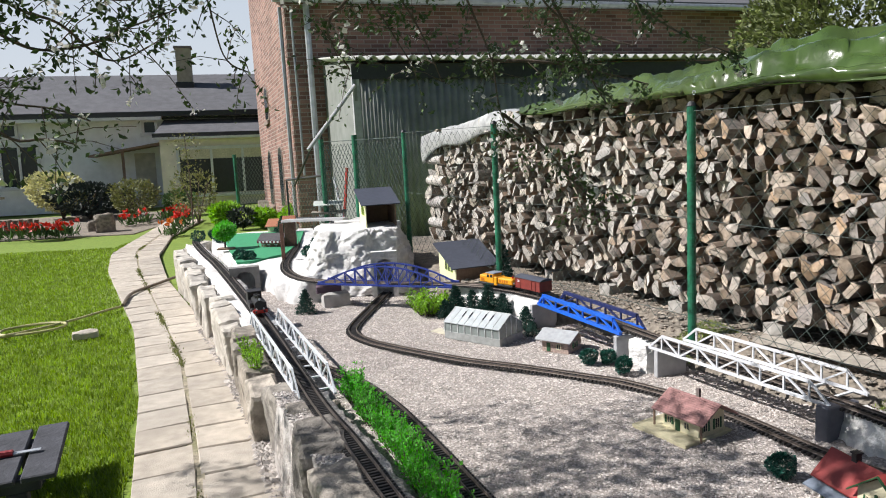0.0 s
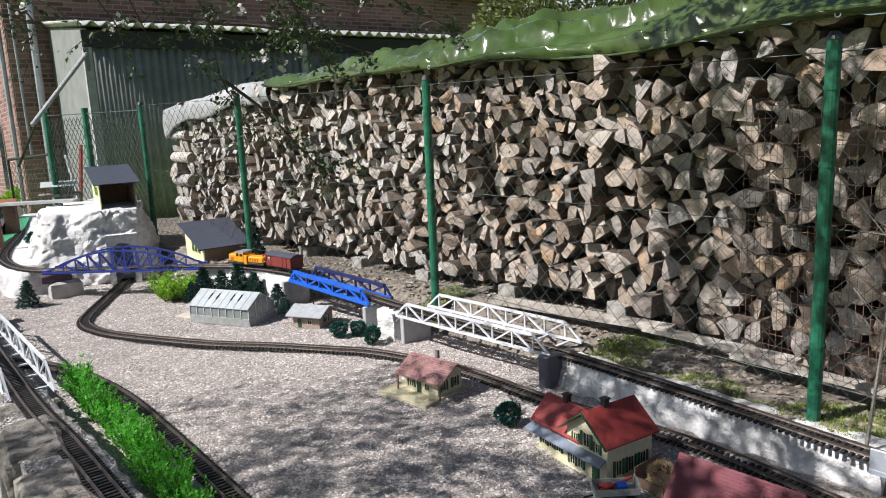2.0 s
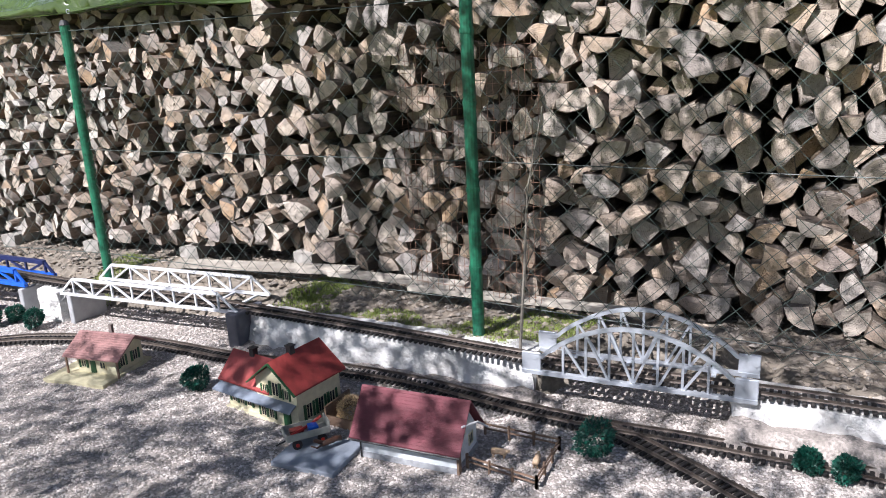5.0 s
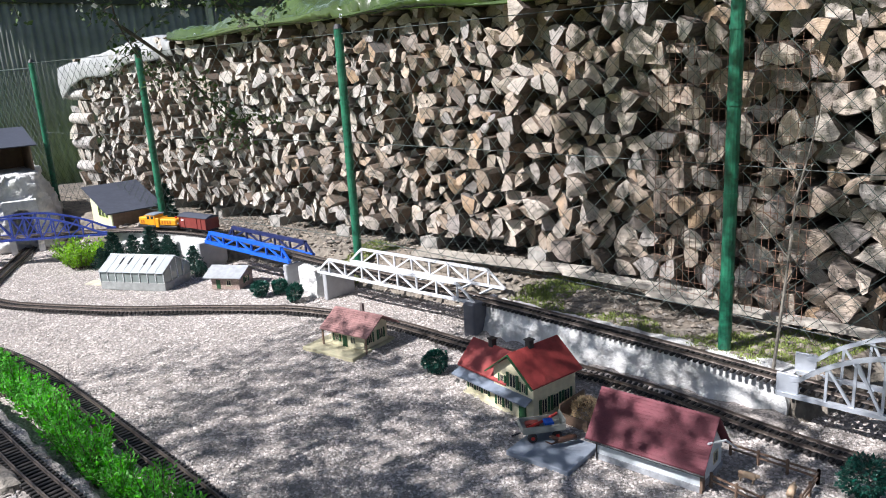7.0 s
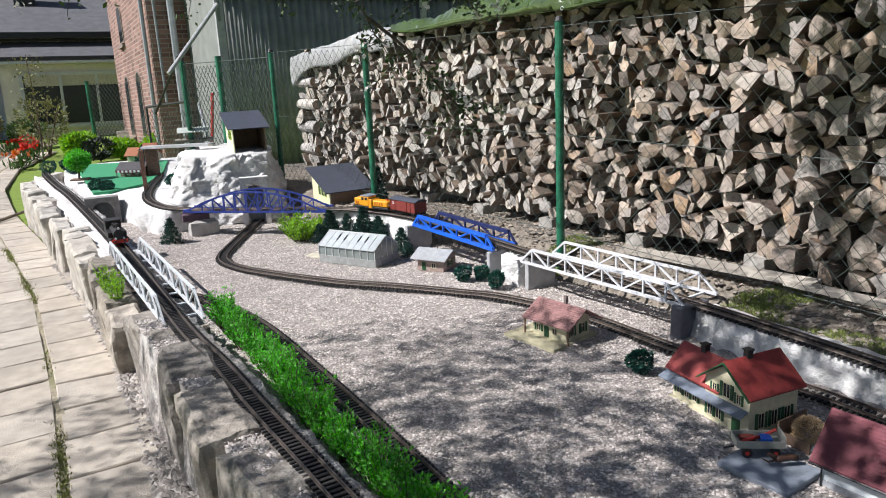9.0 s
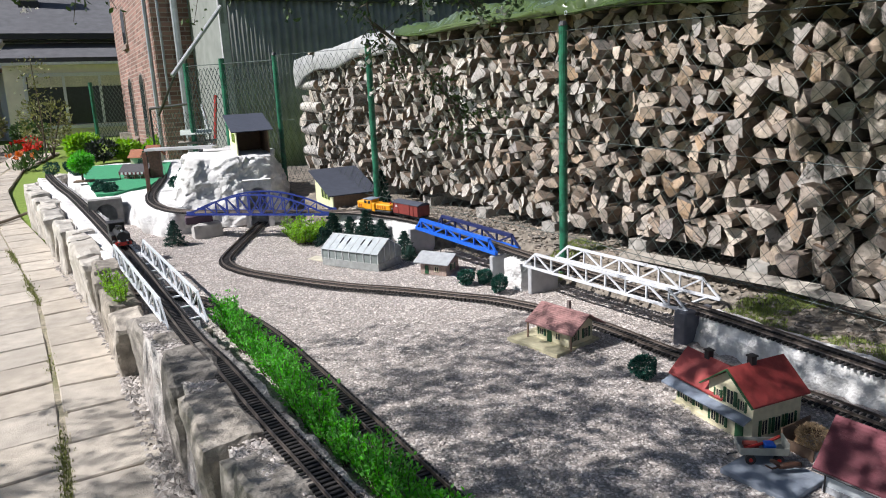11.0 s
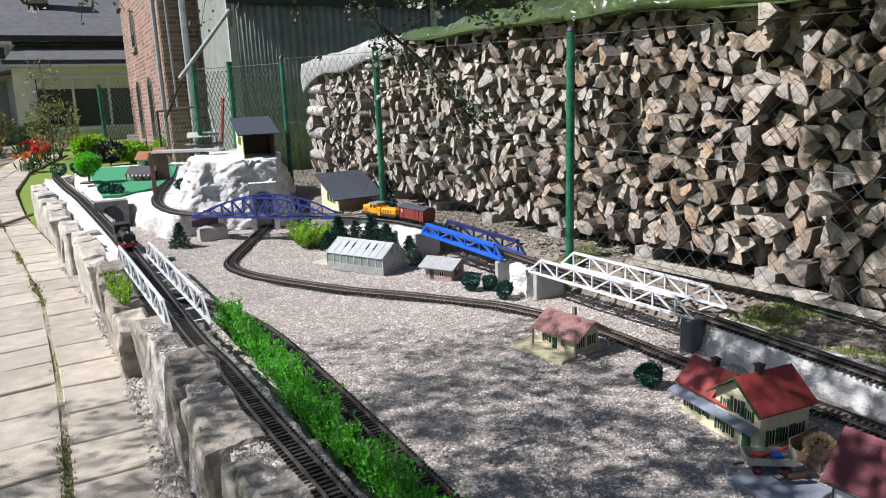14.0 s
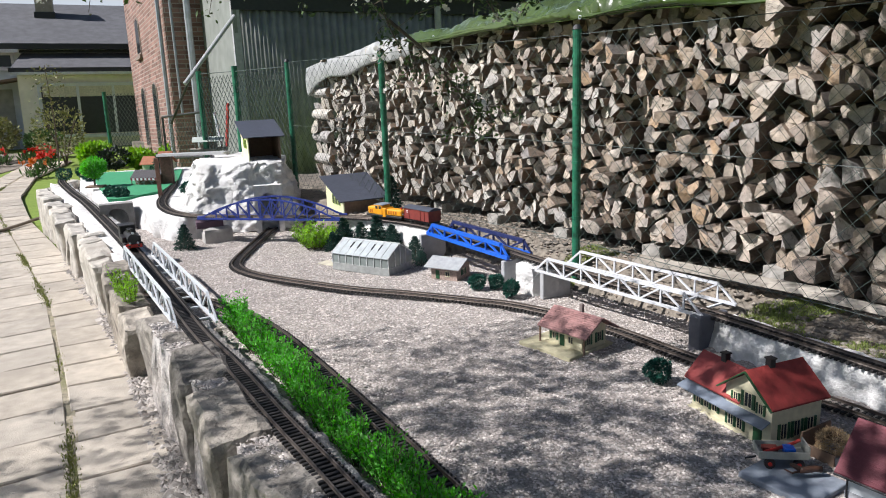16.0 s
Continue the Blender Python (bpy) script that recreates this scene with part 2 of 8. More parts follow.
# lawn blades
def blades(name, count, region, h0, h1, material, label, seed, base_z, wide=0.004):
    rs = np.random.RandomState(seed)
    pts = region(rs, count)
    n = len(pts)
    ang = rs.uniform(0, math.tau, n)
    hh = rs.uniform(h0, h1, n)
    lean = rs.normal(0, 0.45, (n, 2)) * hh[:, None]
    w = wide * (0.6 + 0.8 * rs.rand(n)) * (1 + 0.12 * np.abs(pts[:, 1]))
    dx, dy = np.cos(ang) * w, np.sin(ang) * w
    z = np.array([base_z(a, b) for a, b in pts]) if callable(base_z) else base_z + np.zeros(n)
    v = np.empty((n, 3, 3))
    v[:, 0] = np.c_[pts[:, 0] - dx, pts[:, 1] - dy, z - 0.01]
    v[:, 1] = np.c_[pts[:, 0] + dx, pts[:, 1] + dy, z - 0.01]
    v[:, 2] = np.c_[pts[:, 0] + lean[:, 0], pts[:, 1] + lean[:, 1], z + hh]
    me = bpy.data.meshes.new(name)
    me.from_pydata(v.reshape(-1, 3).tolist(), [], np.arange(3 * n).reshape(-1, 3).tolist())
    me.materials.append(material)
    return tagged(new(name, me), label, "grass", kind="stuff")


def lawn_region(rs, count):
    y = 2.6 + 10.2 * rs.rand(count * 2) ** 1.5
    left = np.interp(y, [q[1] for q in PATH_L], [q[0] for q in PATH_L]) - 0.01 + 0.03 * np.sin(y * 9)
    x = left - (0.2 + 0.72 * y) * rs.rand(count * 2)
    keep = ~((y > 11.6) & (x < -4.3)) & ~((y > 10.6) & (x < -6.0))
    return np.c_[x, y][keep][:count]


blades("lawn_grass", 210000, lawn_region, 0.008, 0.024, M_GRASS, "bright green mown lawn grass beside the path", 5, GROUND_Z, 0.003)

# concrete slabs of the path, in two columns
bm = bmesh.new()
ys = [-0.5 + 0.25 * i for i in range(65)]
lo = [bm.verts.new((lerp_line(PATH_L, y) + 0.015, y, GROUND_Z + 0.012)) for y in ys]
hi = [bm.verts.new((lerp_line(PATH_R, y) + (0.14 if y < 5.5 else 0.02), y, GROUND_Z + 0.012)) for y in ys]
for i in range(len(ys) - 1):
    bm.faces.new((lo[i], hi[i], hi[i + 1], lo[i + 1]))
path_ob = tagged(part("pavement", bm, M_DIRT), "weathered beige concrete slab garden path with grassy joints", "path", kind="structure")
rs = random.Random(4)
for col, (A, B) in enumerate(((PATH_L, PATH_M), (PATH_M, PATH_R))):
    y = -0.4 + 0.2 * col
    while y < 15.2:
        ln = 0.262 + 0.025 * rs.random()
        y1 = y + ln - 0.012
        gap = 0.046 if col == 1 else 0.012
        sk = 0.10
        q = [(lerp_line(A, y) + gap, y - sk * 0.3), (lerp_line(B, y) - 0.012, y + sk * 0.7), (lerp_line(B, y1) - 0.012, y1 + sk * 0.7), (lerp_line(A, y1) + gap, y1 - sk * 0.3)]
        bm = bmesh.new()
        t = [rs.uniform(0.024, 0.034) for _ in range(4)]
        low = [bm.verts.new((a, b, GROUND_Z)) for a, b in q]
        cx, cy = sum(a for a, b in q) / 4, sum(b for a, b in q) / 4
        mid = [bm.verts.new((a, b, GROUND_Z + k - 0.006)) for (a, b), k in zip(q, t)]
        top = [bm.verts.new((a + (cx - a) * 0.03, b + (cy - b) * 0.03, GROUND_Z + k)) for (a, b), k in zip(q, t)]
        for u_, w_ in ((low, mid), (mid, top)):
            for k in range(4):
                bm.faces.new((u_[k], u_[(k + 1) % 4], w_[(k + 1) % 4], w_[k]))
        bm.faces.new(top)
        part("slab", bm, M_SLAB, path_ob)
        y += ln

# soil that fills the joint between the two columns
bm = bmesh.new()
prev = None
for k in range(150):
    y = 0.6 + 0.1 * k
    x = lerp_line(PATH_M, y)
    cur = [bm.verts.new((x + a + 0.004 * noise.noise((y * 6, a, 2)), y, GROUND_Z + 0.024 + 0.006 * noise.noise((y * 5, a * 30, 1)))) for a in (-0.016, 0.016, 0.05)]
    if prev:
        for q in range(2):
            bm.faces.new((prev[q], prev[q + 1], cur[q + 1], cur[q]))
    prev = cur
tagged(part("joint_soil", bm, mat("mossy_soil", (0.30, 0.26, 0.19), 0.95, noise_scale=40, vary=0.4, bump=0.9, second=(0.19, 0.19, 0.08)), path_ob), kind="structure")


# grass tufts in the joint
def joint_region(rs_, count):
    y = 2.4 + 9 * rs_.rand(count)
    keep = np.sin(y * 5.1) + np.sin(y * 2.3 + 1) + 1.4 * rs_.rand(count) > 1.25
    y = y[keep]
    return np.c_[np.interp(y, [q[1] for q in PATH_M], [q[0] for q in PATH_M]) + 0.016 + rs_.normal(0, 0.014, len(y)), y]


M_WEED = mat("dry_weeds", (0.20, 0.22, 0.06), 0.8, noise_scale=5, vary=0.4, bump=0, island=0.35)
blades("joint_weeds", 9000, joint_region, 0.004, 0.013, M_WEED, "sparse dry green weeds growing in the path joint", 6, GROUND_Z + 0.03, 0.003)

# gravel bed
BED = [(0.9, 1.0), (0.55, 2.0), (0.35, 2.5), (0.05, 3.4), (-0.4, 4.4), (-0.8, 5.3), (-1.3, 6.5), (-0.5, 7.2), (0.4, 7.2), (1.55, 5.2), (2.0, 3.98), (2.42, 2.95), (3.05, 1.3), (3.3, 0.2), (3.6, -0.8), (1.6, -0.8)]


def inside(x, y, poly):
    r = False
    for (x0, y0), (x1, y1) in zip(poly, poly[1:] + poly[:1]):
        if (y0 > y) != (y1 > y) and x < (x1 - x0) * (y - y0) / (y1 - y0) + x0:
            r = not r
    return r


def gravel_z(x, y):
    return 0.012 * noise.noise((x * 3, y * 3, 0.5)) + 0.006 * noise.noise((x * 9, y * 9, 1.5)) - 0.004


bm = bmesh.new()
step = 0.06
cache = {}


def gv(i, j):
    if (i, j) not in cache:
        x, y = i * step, j * step
        cache[i, j] = bm.verts.new((x, y, gravel_z(x, y)))
    return cache[i, j]


for i in range(-24, 62):
    for j in range(-14, 124):
        if inside((i + 0.5) * step, (j + 0.5) * step, BED):
            bm.faces.new((gv(i, j), gv(i + 1, j), gv(i + 1, j + 1), gv(i, j + 1)))
tagged(part("gravel_bed", bm, M_GRAVEL, smooth=True), "pale pinkish grey gravel bed of the garden railway", "gravel", kind="structure")

# loose gravel stones
srs = np.random.RandomState(11)
SH = []
for k in range(8):
    a = srs.normal(0, 1, (6, 3)) * 0.12 + np.array([[1, 0, 0], [-1, 0, 0], [0, 1, 0], [0, -1, 0], [0, 0, .6], [0, 0, -.6]])
    SH.append(a)
OCT = np.array([[0, 2, 4], [2, 1, 4], [1, 3, 4], [3, 0, 4], [2, 0, 5], [1, 2, 5], [3, 1, 5], [0, 3, 5]])


def stones(name, count, spot, s0, s1, material, label):
    V_, F_ = [], []
    n = 0
    while n < count:
        x, y, z = spot()
        if z is None:
            continue
        s = srs.uniform(s0, s1)
        c, d = math.cos(srs.rand() * 6.3), math.sin(srs.rand() * 6.3)
        a = SH[srs.randint(8)] * s
        V_.append(np.c_[a[:, 0] * c - a[:, 1] * d + x, a[:, 0] * d + a[:, 1] * c + y, a[:, 2] + z + s * 0.2])
        F_.append(OCT + 6 * n)
        n += 1
    me = bpy.data.meshes.new(name)
    me.from_pydata(np.concatenate(V_).tolist(), [], np.concatenate(F_).tolist())
    me.materials.append(material)
    return tagged(new(name, me), label, "gravel", kind="stuff")


def bed_spot():
    y = 0.9 + 5.4 * srs.rand() ** 1.35
    x = -1.0 + 4.3 * srs.rand()
    return (x, y, gravel_z(x, y)) if inside(x, y, BED) else (x, y, None)


stones("gravel_stones", 165000, bed_spot, 0.0026, 0.0066, M_PEBBLE, "loose pale grey and pink gravel stones")


def edge_spot():
    y = 2.0 + 4.2 * srs.rand()
    return (lerp_line(PATH_R, y) + srs.uniform(-0.04, 0.13), y, GROUND_Z + 0.018)


stones("edge_pebbles", 8200, edge_spot, 0.007, 0.025, mat("edge_pebbles", (0.33, 0.30, 0.275), 0.95, noise_scale=40, vary=0.3, bump=0.4, island=0.45), "grey pebbles along the foot of the stone wall")

# earth bank between the upper track and the wood pile
TRACK_U = [(-1.0, 8.9), (-0.76, 7.8), (-0.63, 6.65), (-0.45, 6.08), (-0.19, 5.77), (0.29, 5.56), (0.71, 5.41), (1.0, 5.24), (1.29, 4.88), (1.52, 4.36), (1.68, 3.92), (2.08, 2.93), (2.24, 2.5), (2.36, 2.15), (2.5, 1.72), (2.62, 1.42), (2.74, 1.15), (2.88, 0.8), (3.0, 0.3)]
BANK = [(3.02, 0.0), (2.92, 0.75), (2.83, 1.2), (2.70, 1.5), (2.47, 2.25), (2.16, 3.0), (1.84, 3.62), (1.64, 4.1), (1.48, 4.5), (1.32, 4.98), (1.05, 5.36), (0.75, 5.6), (0.6, 6.2), (0.3, 7.0), (0.0, 8.2), (2.2, 8.2), (4.3, 2.0), (5.2, -0.5), (5.2, -3.0), (3.4, -3.0)]


def track_fall(x, y, z):
    """The upper line falls a little towards the near end: a point of the level plan, set on the fall."""
    w = max(0.0, min(1.0, (3.95 - y) / 1.2))
    k = (1.09 - (z - 0.045 * w)) / (1.09 - z)
    return (0.94 + (x - 0.94) * k, 0.41 + (y - 0.41) * k, z - 0.045 * w)


TRACK_UZ = [track_fall(x, y, 0.172) for x, y in TRACK_U]
TRACK_U = [(x, y) for x, y, z in TRACK_UZ]
bm = bmesh.new()
cache = {}


def bank_z(x, y):
    d = (x - lerp_line(TRACK_U, y)) * 0.93
    open_ = 1.0 if (2.98 < y < 4.82 or 1.26 < y < 1.80) else 0.0
    ramp = max(0.0, min(1.0, (d - 0.15) / 0.16)) ** 0.8
    low = 1.0 - open_ * (1.0 - ramp)
    return -0.012 - 0.04 * (1.0 - low) + low * (0.162 - 0.045 * max(0.0, min(1.0, (4.0 - y) / 1.2))) + 0.02 * noise.noise((x * 2.5, y * 2.5, 7.0)) + 0.012 * noise.noise((x * 9, y * 9, 2.0)) - 0.05 * max(0.0, min(1.0, (1.9 - y) / 1.0)) * (1 if x < 2.95 else 0)


def bv(i, j):
    if (i, j) not in cache:
        x, y = i * step, j * step
        cache[i, j] = bm.verts.new((x, y, bank_z(x, y)))
    return cache[i, j]


for i in range(0, 88):
    for j in range(-50, 138):
        if inside((i + 0.5) * step, (j + 0.5) * step, BANK):
            bm.faces.new((bv(i, j), bv(i + 1, j), bv(i + 1, j + 1), bv(i, j + 1)))
rim = [e for e in bm.edges if len(e.link_faces) == 1]
ext = bmesh.ops.extrude_edge_only(bm, edges=rim)
for g in ext["geom"]:
    if isinstance(g, bmesh.types.BMVert):
        g.co.z = -0.25
tagged(part("earth_bank", bm, M_DIRT, smooth=True), "brown earth bank with dry litter below the wood pile", "soil", kind="structure")


def bank_region(rs_, count):
    y = 1.2 + 3.6 * rs_.rand(count * 3)
    lo_ = np.interp(y, [q[1] for q in TRACK_U[::-1]], [q[0] for q in TRACK_U[::-1]]) + 0.09
    x = lo_ + (0.38 + 0.1 * rs_.rand()) * rs_.rand(count * 3) ** 0.8
    keep = (np.sin(x * 7 + y * 4.0) + np.sin(y * 6.1 + 2) + 0.7 * np.sin(y * 13)) > (0.3 - 0.5 * (y < 3.1) + 1.5 * (y < 1.9))
    return np.c_[x, y][keep][:count]


blades("bank_grass", 32000, bank_region, 0.006, 0.014, mat("bank_grass", (0.25, 0.31, 0.08), 0.7, noise_scale=5, vary=0.4, bump=0, island=0.35), "patchy grass on the bank beside the track", 8, bank_z, 0.0022)


def bank_spot():
    y = 0.6 + 6.4 * srs.rand()
    x = lerp_line(TRACK_U, y) + 0.02 + srs.rand() * 0.85
    return (x, y, bank_z(x, y)) if inside(x, y, BANK) else (x, y, None)


stones("bank_litter", 7000, bank_spot, 0.005, 0.016, mat("wood_litter", (0.25, 0.215, 0.18), 0.9, noise_scale=40, vary=0.35, bump=0.3, island=0.5), "bark chips and small stones on the bank")

# ---- stone retaining wall ----
def rough_block(seed, sx, sy, sz, amp=0.02, cuts=3, cell=6.0):
    """A weathered block: a subdivided box pushed about by noise."""
    bm = bmesh.new()
    box(bm, -sx / 2, sx / 2, -sy / 2, sy / 2, 0, sz)
    bmesh.ops.subdivide_edges(bm, edges=bm.edges[:], cuts=cuts, use_grid_fill=True)
    for v in bm.verts:
        p = v.co * cell + Vector((seed * 3.7, seed * 1.3, 0))
        d = Vector((noise.noise(p), noise.noise(p + Vector((9, 0, 0))), noise.noise(p + Vector((0, 9, 0)))))
        edge = (abs(v.co.x) > sx * 0.45) + (abs(v.co.y) > sy * 0.45) + (v.co.z > sz * 0.93)
        v.co += d * amp
        v.co += Vector((noise.noise(p * 3.1), noise.noise(p * 3.1 + Vector((4, 0, 0))), noise.noise(p * 3.1 + Vector((0, 4, 0))))) * amp * 0.4
        if edge >= 2:
            v.co.x *= 0.94
            v.co.y *= 0.92
            if v.co.z > sz * 0.5:
                v.co.z -= 0.012
    return bm


wall = thing("retaining_wall", "retaining wall of upright rough grey sandstone blocks", "stone wall", kind="structure")
rs = random.Random(8)
line = smoothed([(x, y, 0) for x, y in WALL_LINE], 0.02)
i = 4
k = 0
while i < len(line) - 14:
    ln = rs.choice((0.2, 0.28, 0.36, 0.44)) if line[i].y > 2.6 else rs.choice((0.34, 0.42, 0.5))
    n = int(ln / 0.02)
    j = min(i + n, len(line) - 1)
    p, q = line[i], line[j]
    d = (q - p).normalized()
    bridge = 3.55 < (p.y + q.y) / 2 < 4.35
    top = rs.uniform(0.02, 0.07) if bridge else rs.uniform(0.075, 0.118)
    deep = rs.uniform(0.15, 0.19) if p.y < 3.6 else rs.uniform(0.11, 0.16)
    bm = rough_block(k + 1, (q - p).length * 0.94, deep, top + 0.27, 0.02, 7)
    m = frame_at((p + q) / 2 + Vector((d.y, -d.x, 0)) * (deep / 2 + (0.035 if p.y < 3.6 else -0.01) + rs.uniform(-0.02, 0.02)) + Vector((0, 0, -0.25)), d) @ pose(0, 0, 0, rs.uniform(-4, 4), rs.uniform(-3, 3), rs.uniform(-5, 5))
    bmesh.ops.transform(bm, matrix=m, verts=bm.verts)
    part("stone", bm, M_STONE_WHITE if p.y > 4.55 else M_STONE, wall)
    i = j
    k += 1

# bed of the outer track, between wall and gravel
TRACK_L = [(-2.2, 9.1), (-2.06, 8.7), (-1.7, 7.87), (-1.33, 7.06), (-0.65, 5.45), (-0.25, 4.45), (0.17, 3.35), (0.37, 2.89), (0.55, 2.45), (0.70, 2.1), (0.92, 1.55), (1.15, 0.9), (1.4, 0.1)]


def strip(name, line_, a, b, z_top, z_low, material, label, category, amp=0.01, kind="structure", seed=0.0, across=5, slope=0.03):
    """An embankment along a line, from a to b metres to its right, with rough sloping flanks."""
    bm = bmesh.new()
    rows = []
    for n_, p in enumerate(line_):
        d = (line_[min(n_ + 1, len(line_) - 1)] - line_[max(n_ - 1, 0)]).normalized()
        s = Vector((d.y, -d.x, 0))
        row = [p + s * (a - slope) + Vector((0, 0, z_low))]
        for c in range(across + 1):
            row.append(p + s * (a + (b - a) * c / across) + Vector((0, 0, z_top)))
        row.append(p + s * (b + slope * 0.5) + Vector((0, 0, (z_top + z_low) / 2)))
        row.append(p + s * (b + slope) + Vector((0, 0, z_low)))
        vs = []
        for q in row:
            o = Vector((noise.noise(q * 14 + Vector((seed, 0, 0))), noise.noise(q * 14 + Vector((0, seed + 5, 0))), noise.noise(q * 20)))
            vs.append(bm.verts.new(q + o * amp))
        rows.append(vs)
    for r0, r1 in zip(rows, rows[1:]):
        for c in range(len(r0) - 1):
            bm.faces.new((r0[c], r1[c], r1[c + 1], r0[c + 1]))
    bm.faces.new(rows[0])
    bm.faces.new(rows[-1][::-1])
    return tagged(part(name, bm, material, smooth=True), label, category, kind=kind)


ll = smoothed([(x, y, 0) for x, y in TRACK_L], 0.03)
near = [p for p in ll if p.y < 3.50]
farp = [p for p in ll if 4.75 < p.y < 8.9]
# right of the line is -x side when walking towards the camera, so widths run from the gravel side (negative) to the wall
M_ROUGHBED = mat("gravel_mortar", (0.38, 0.34, 0.31), 0.95, noise_scale=50, vary=0.4, bump=0.9, bump_scale=90, second=(0.5, 0.48, 0.46))
strip("track_bed", near, -0.075, 0.14, 0.108, -0.2, M_ROUGHBED, "gravelly mortar bed under the outer model track", "track bed", 0.018)
strip("track_bed", farp, -0.075, 0.12, 0.108, -0.2, M_PLASTER, "whitewashed mortar bed under the outer model track", "track bed", 0.02)


def bed_edge_spot():
    y = 1.4 + 2.1 * srs.rand()
    x = lerp_line(TRACK_L, y) - 0.05 - 0.10 * srs.rand()
    return (x, y, 0.112)


stones("track_bed_gravel", 2600, bed_edge_spot, 0.004, 0.009, M_PEBBLE, "pale gravel beside the outer track")
# low rocks that hem the near bed towards the hedge
kerb = thing("rock_edging", "low pale rocks edging the track bed above the hedge", "rock edging", kind="structure")
rs = random.Random(2)
for p in near[::2]:
    bm = rough_block(rs.random() * 50, rs.uniform(0.03, 0.075), rs.uniform(0.02, 0.035), rs.uniform(0.085, 0.12), 0.014, 3, 18)
    bmesh.ops.transform(bm, matrix=pose(p.x + 0.068 + rs.uniform(-0.01, 0.01), p.y + 0.02, -0.015, 0, 0, 112 + rs.uniform(-35, 35)), verts=bm.verts)
    part("rock", bm, M_STONE, kerb)

# ---- model railway track ----
M_SLEEPER = mat("brown_plastic_sleepers", (0.024, 0.021, 0.020), 0.7, noise_scale=80, vary=0.35, bump=0.2)
M_RAIL = mat("brass_rail_tarnished", (0.17, 0.14, 0.12), 0.45, metal=0.7, noise_scale=60, vary=0.3, bump=0.1)
bm = bmesh.new()
box(bm, -0.0055, 0.0055, -0.042, 0.042, -0.010, 0.0, bevel=0.0015)
SLEEPER = bpy.data.meshes.new("sleeper")
bm.to_mesh(SLEEPER)
bm.free()
SLEEPER.materials.append(M_SLEEPER)


def track(pts, label, single=None, pitch=0.0205):
    """Two rails on sleepers along points given at rail-foot height. single(p): whether a sleeper is a piece of its own."""
    tr = thing("railway_track", label, "track")
    fine = smoothed(pts, pitch)
    rest = bmesh.new()
    for a, b in zip(fine, fine[1:]):
        m = Matrix.Translation(a) @ Matrix.Rotation(math.atan2(b.y - a.y, b.x - a.x), 4, "Z") @ Matrix.Rotation(-math.asin((b.z - a.z) / (b - a).length), 4, "Y")
        if single and single(a):
            share("sleeper", SLEEPER, m, tr)
        else:
            box(rest, -0.0055, 0.0055, -0.042, 0.042, -0.010, 0.0, m)
    if len(rest.verts):
        o = part("track_base", rest, M_SLEEPER, tr)
        o["kind"] = "stuff"
    else:
        rest.free()
    for side in (-1, 1):
        bm = bmesh.new()
        prev = None
        for i, p in enumerate(fine):
            d = (fine[min(i + 1, len(fine) - 1)] - fine[max(i - 1, 0)]).normalized()
            s = Vector((d.y, -d.x, 0)).normalized()
            c = p + s * side * 0.0235
            ring = [bm.verts.new(c + s * w + Vector((0, 0, z))) for w, z in ((-0.0035, -0.001), (0.0035, -0.001), (0.0018, 0.003), (0.002, 0.009), (-0.002, 0.009), (-0.0018, 0.003))]
            if prev:
                for k in range(6):
                    bm.faces.new((prev[k], ring[k], ring[(k + 1) % 6], prev[(k + 1) % 6]))
            else:
                bm.faces.new(ring[::-1])
            prev = ring
        bm.faces.new(prev)
        part("rail", bm, M_RAIL, tr)
    return tr


UZ, LZ = 0.172, 0.128
track([(x, y, LZ) for x, y in TRACK_L], "dark brown model railway track on top of the stone wall", lambda p: 1.5 < p.y < 3.4)
track(TRACK_UZ, "raised dark model railway track over bridges beside the fence", lambda p: 0.9 < p.y < 2.9)
TRACK_G = [(0.36, 6.75), (0.31, 6.26), (0.2, 5.49), (0.14, 5.02), (0.155, 4.82), (0.25, 4.64), (0.42, 4.46), (0.8, 4.15), (1.08, 3.98), (1.34, 3.80), (1.55, 3.64), (1.82, 3.28), (2.01, 2.84), (2.2, 2.5), (2.33, 2.2), (2.43, 1.83), (2.52, 1.56), (2.60, 1.38), (2.68, 1.18), (2.76, 0.97), (2.9, 0.5)]
track([(x, y, 0.014) for x, y in TRACK_G], "brown model railway track curving over the gravel", lambda p: 0.9 < p.y < 2.6)
track([(2.505, 1.62, 0.013), (2.515, 1.48, 0.013), (2.50, 1.32, 0.013), (2.47, 1.12, 0.013), (2.42, 0.85, 0.013), (2.36, 0.5, 0.013)], "model railway siding branching off at a switch", lambda p: True)
track([(1.3, 1.2, 0.014), (1.14, 1.75, 0.014), (0.98, 2.2, 0.014), (0.83, 2.61, 0.014), (0.63, 3.14, 0.014), (0.44, 3.6, 0.014), (0.2, 4.0, 0.014), (-0.1, 4.28, 0.014), (-0.4, 4.4, 0.014)], "model railway track behind the green hedge on gravel")

# ---- wood pile behind the fence ----
STACK = [(0.62, 7.42), (1.22, 6.02), (1.80, 4.72), (2.17, 3.98), (2.50, 3.42), (2.74, 2.84), (2.92, 2.28), (3.08, 1.85), (3.26, 1.45), (3.42, 1.05), (3.75, 0.2), (4.15, -0.9), (4.5, -2.0)]
sl = smoothed([(x, y, 0) for x, y in STACK], 0.01)


def stack_at(u):
    """Foot of the pile's face at u metres along it, and the way along and out of it."""
    i = max(0, min(len(sl) - 2, int(u / 0.01)))
    d = (sl[i + 1] - sl[i]).normalized()
    return sl[i], d, Vector((d.y, -d.x, 0))


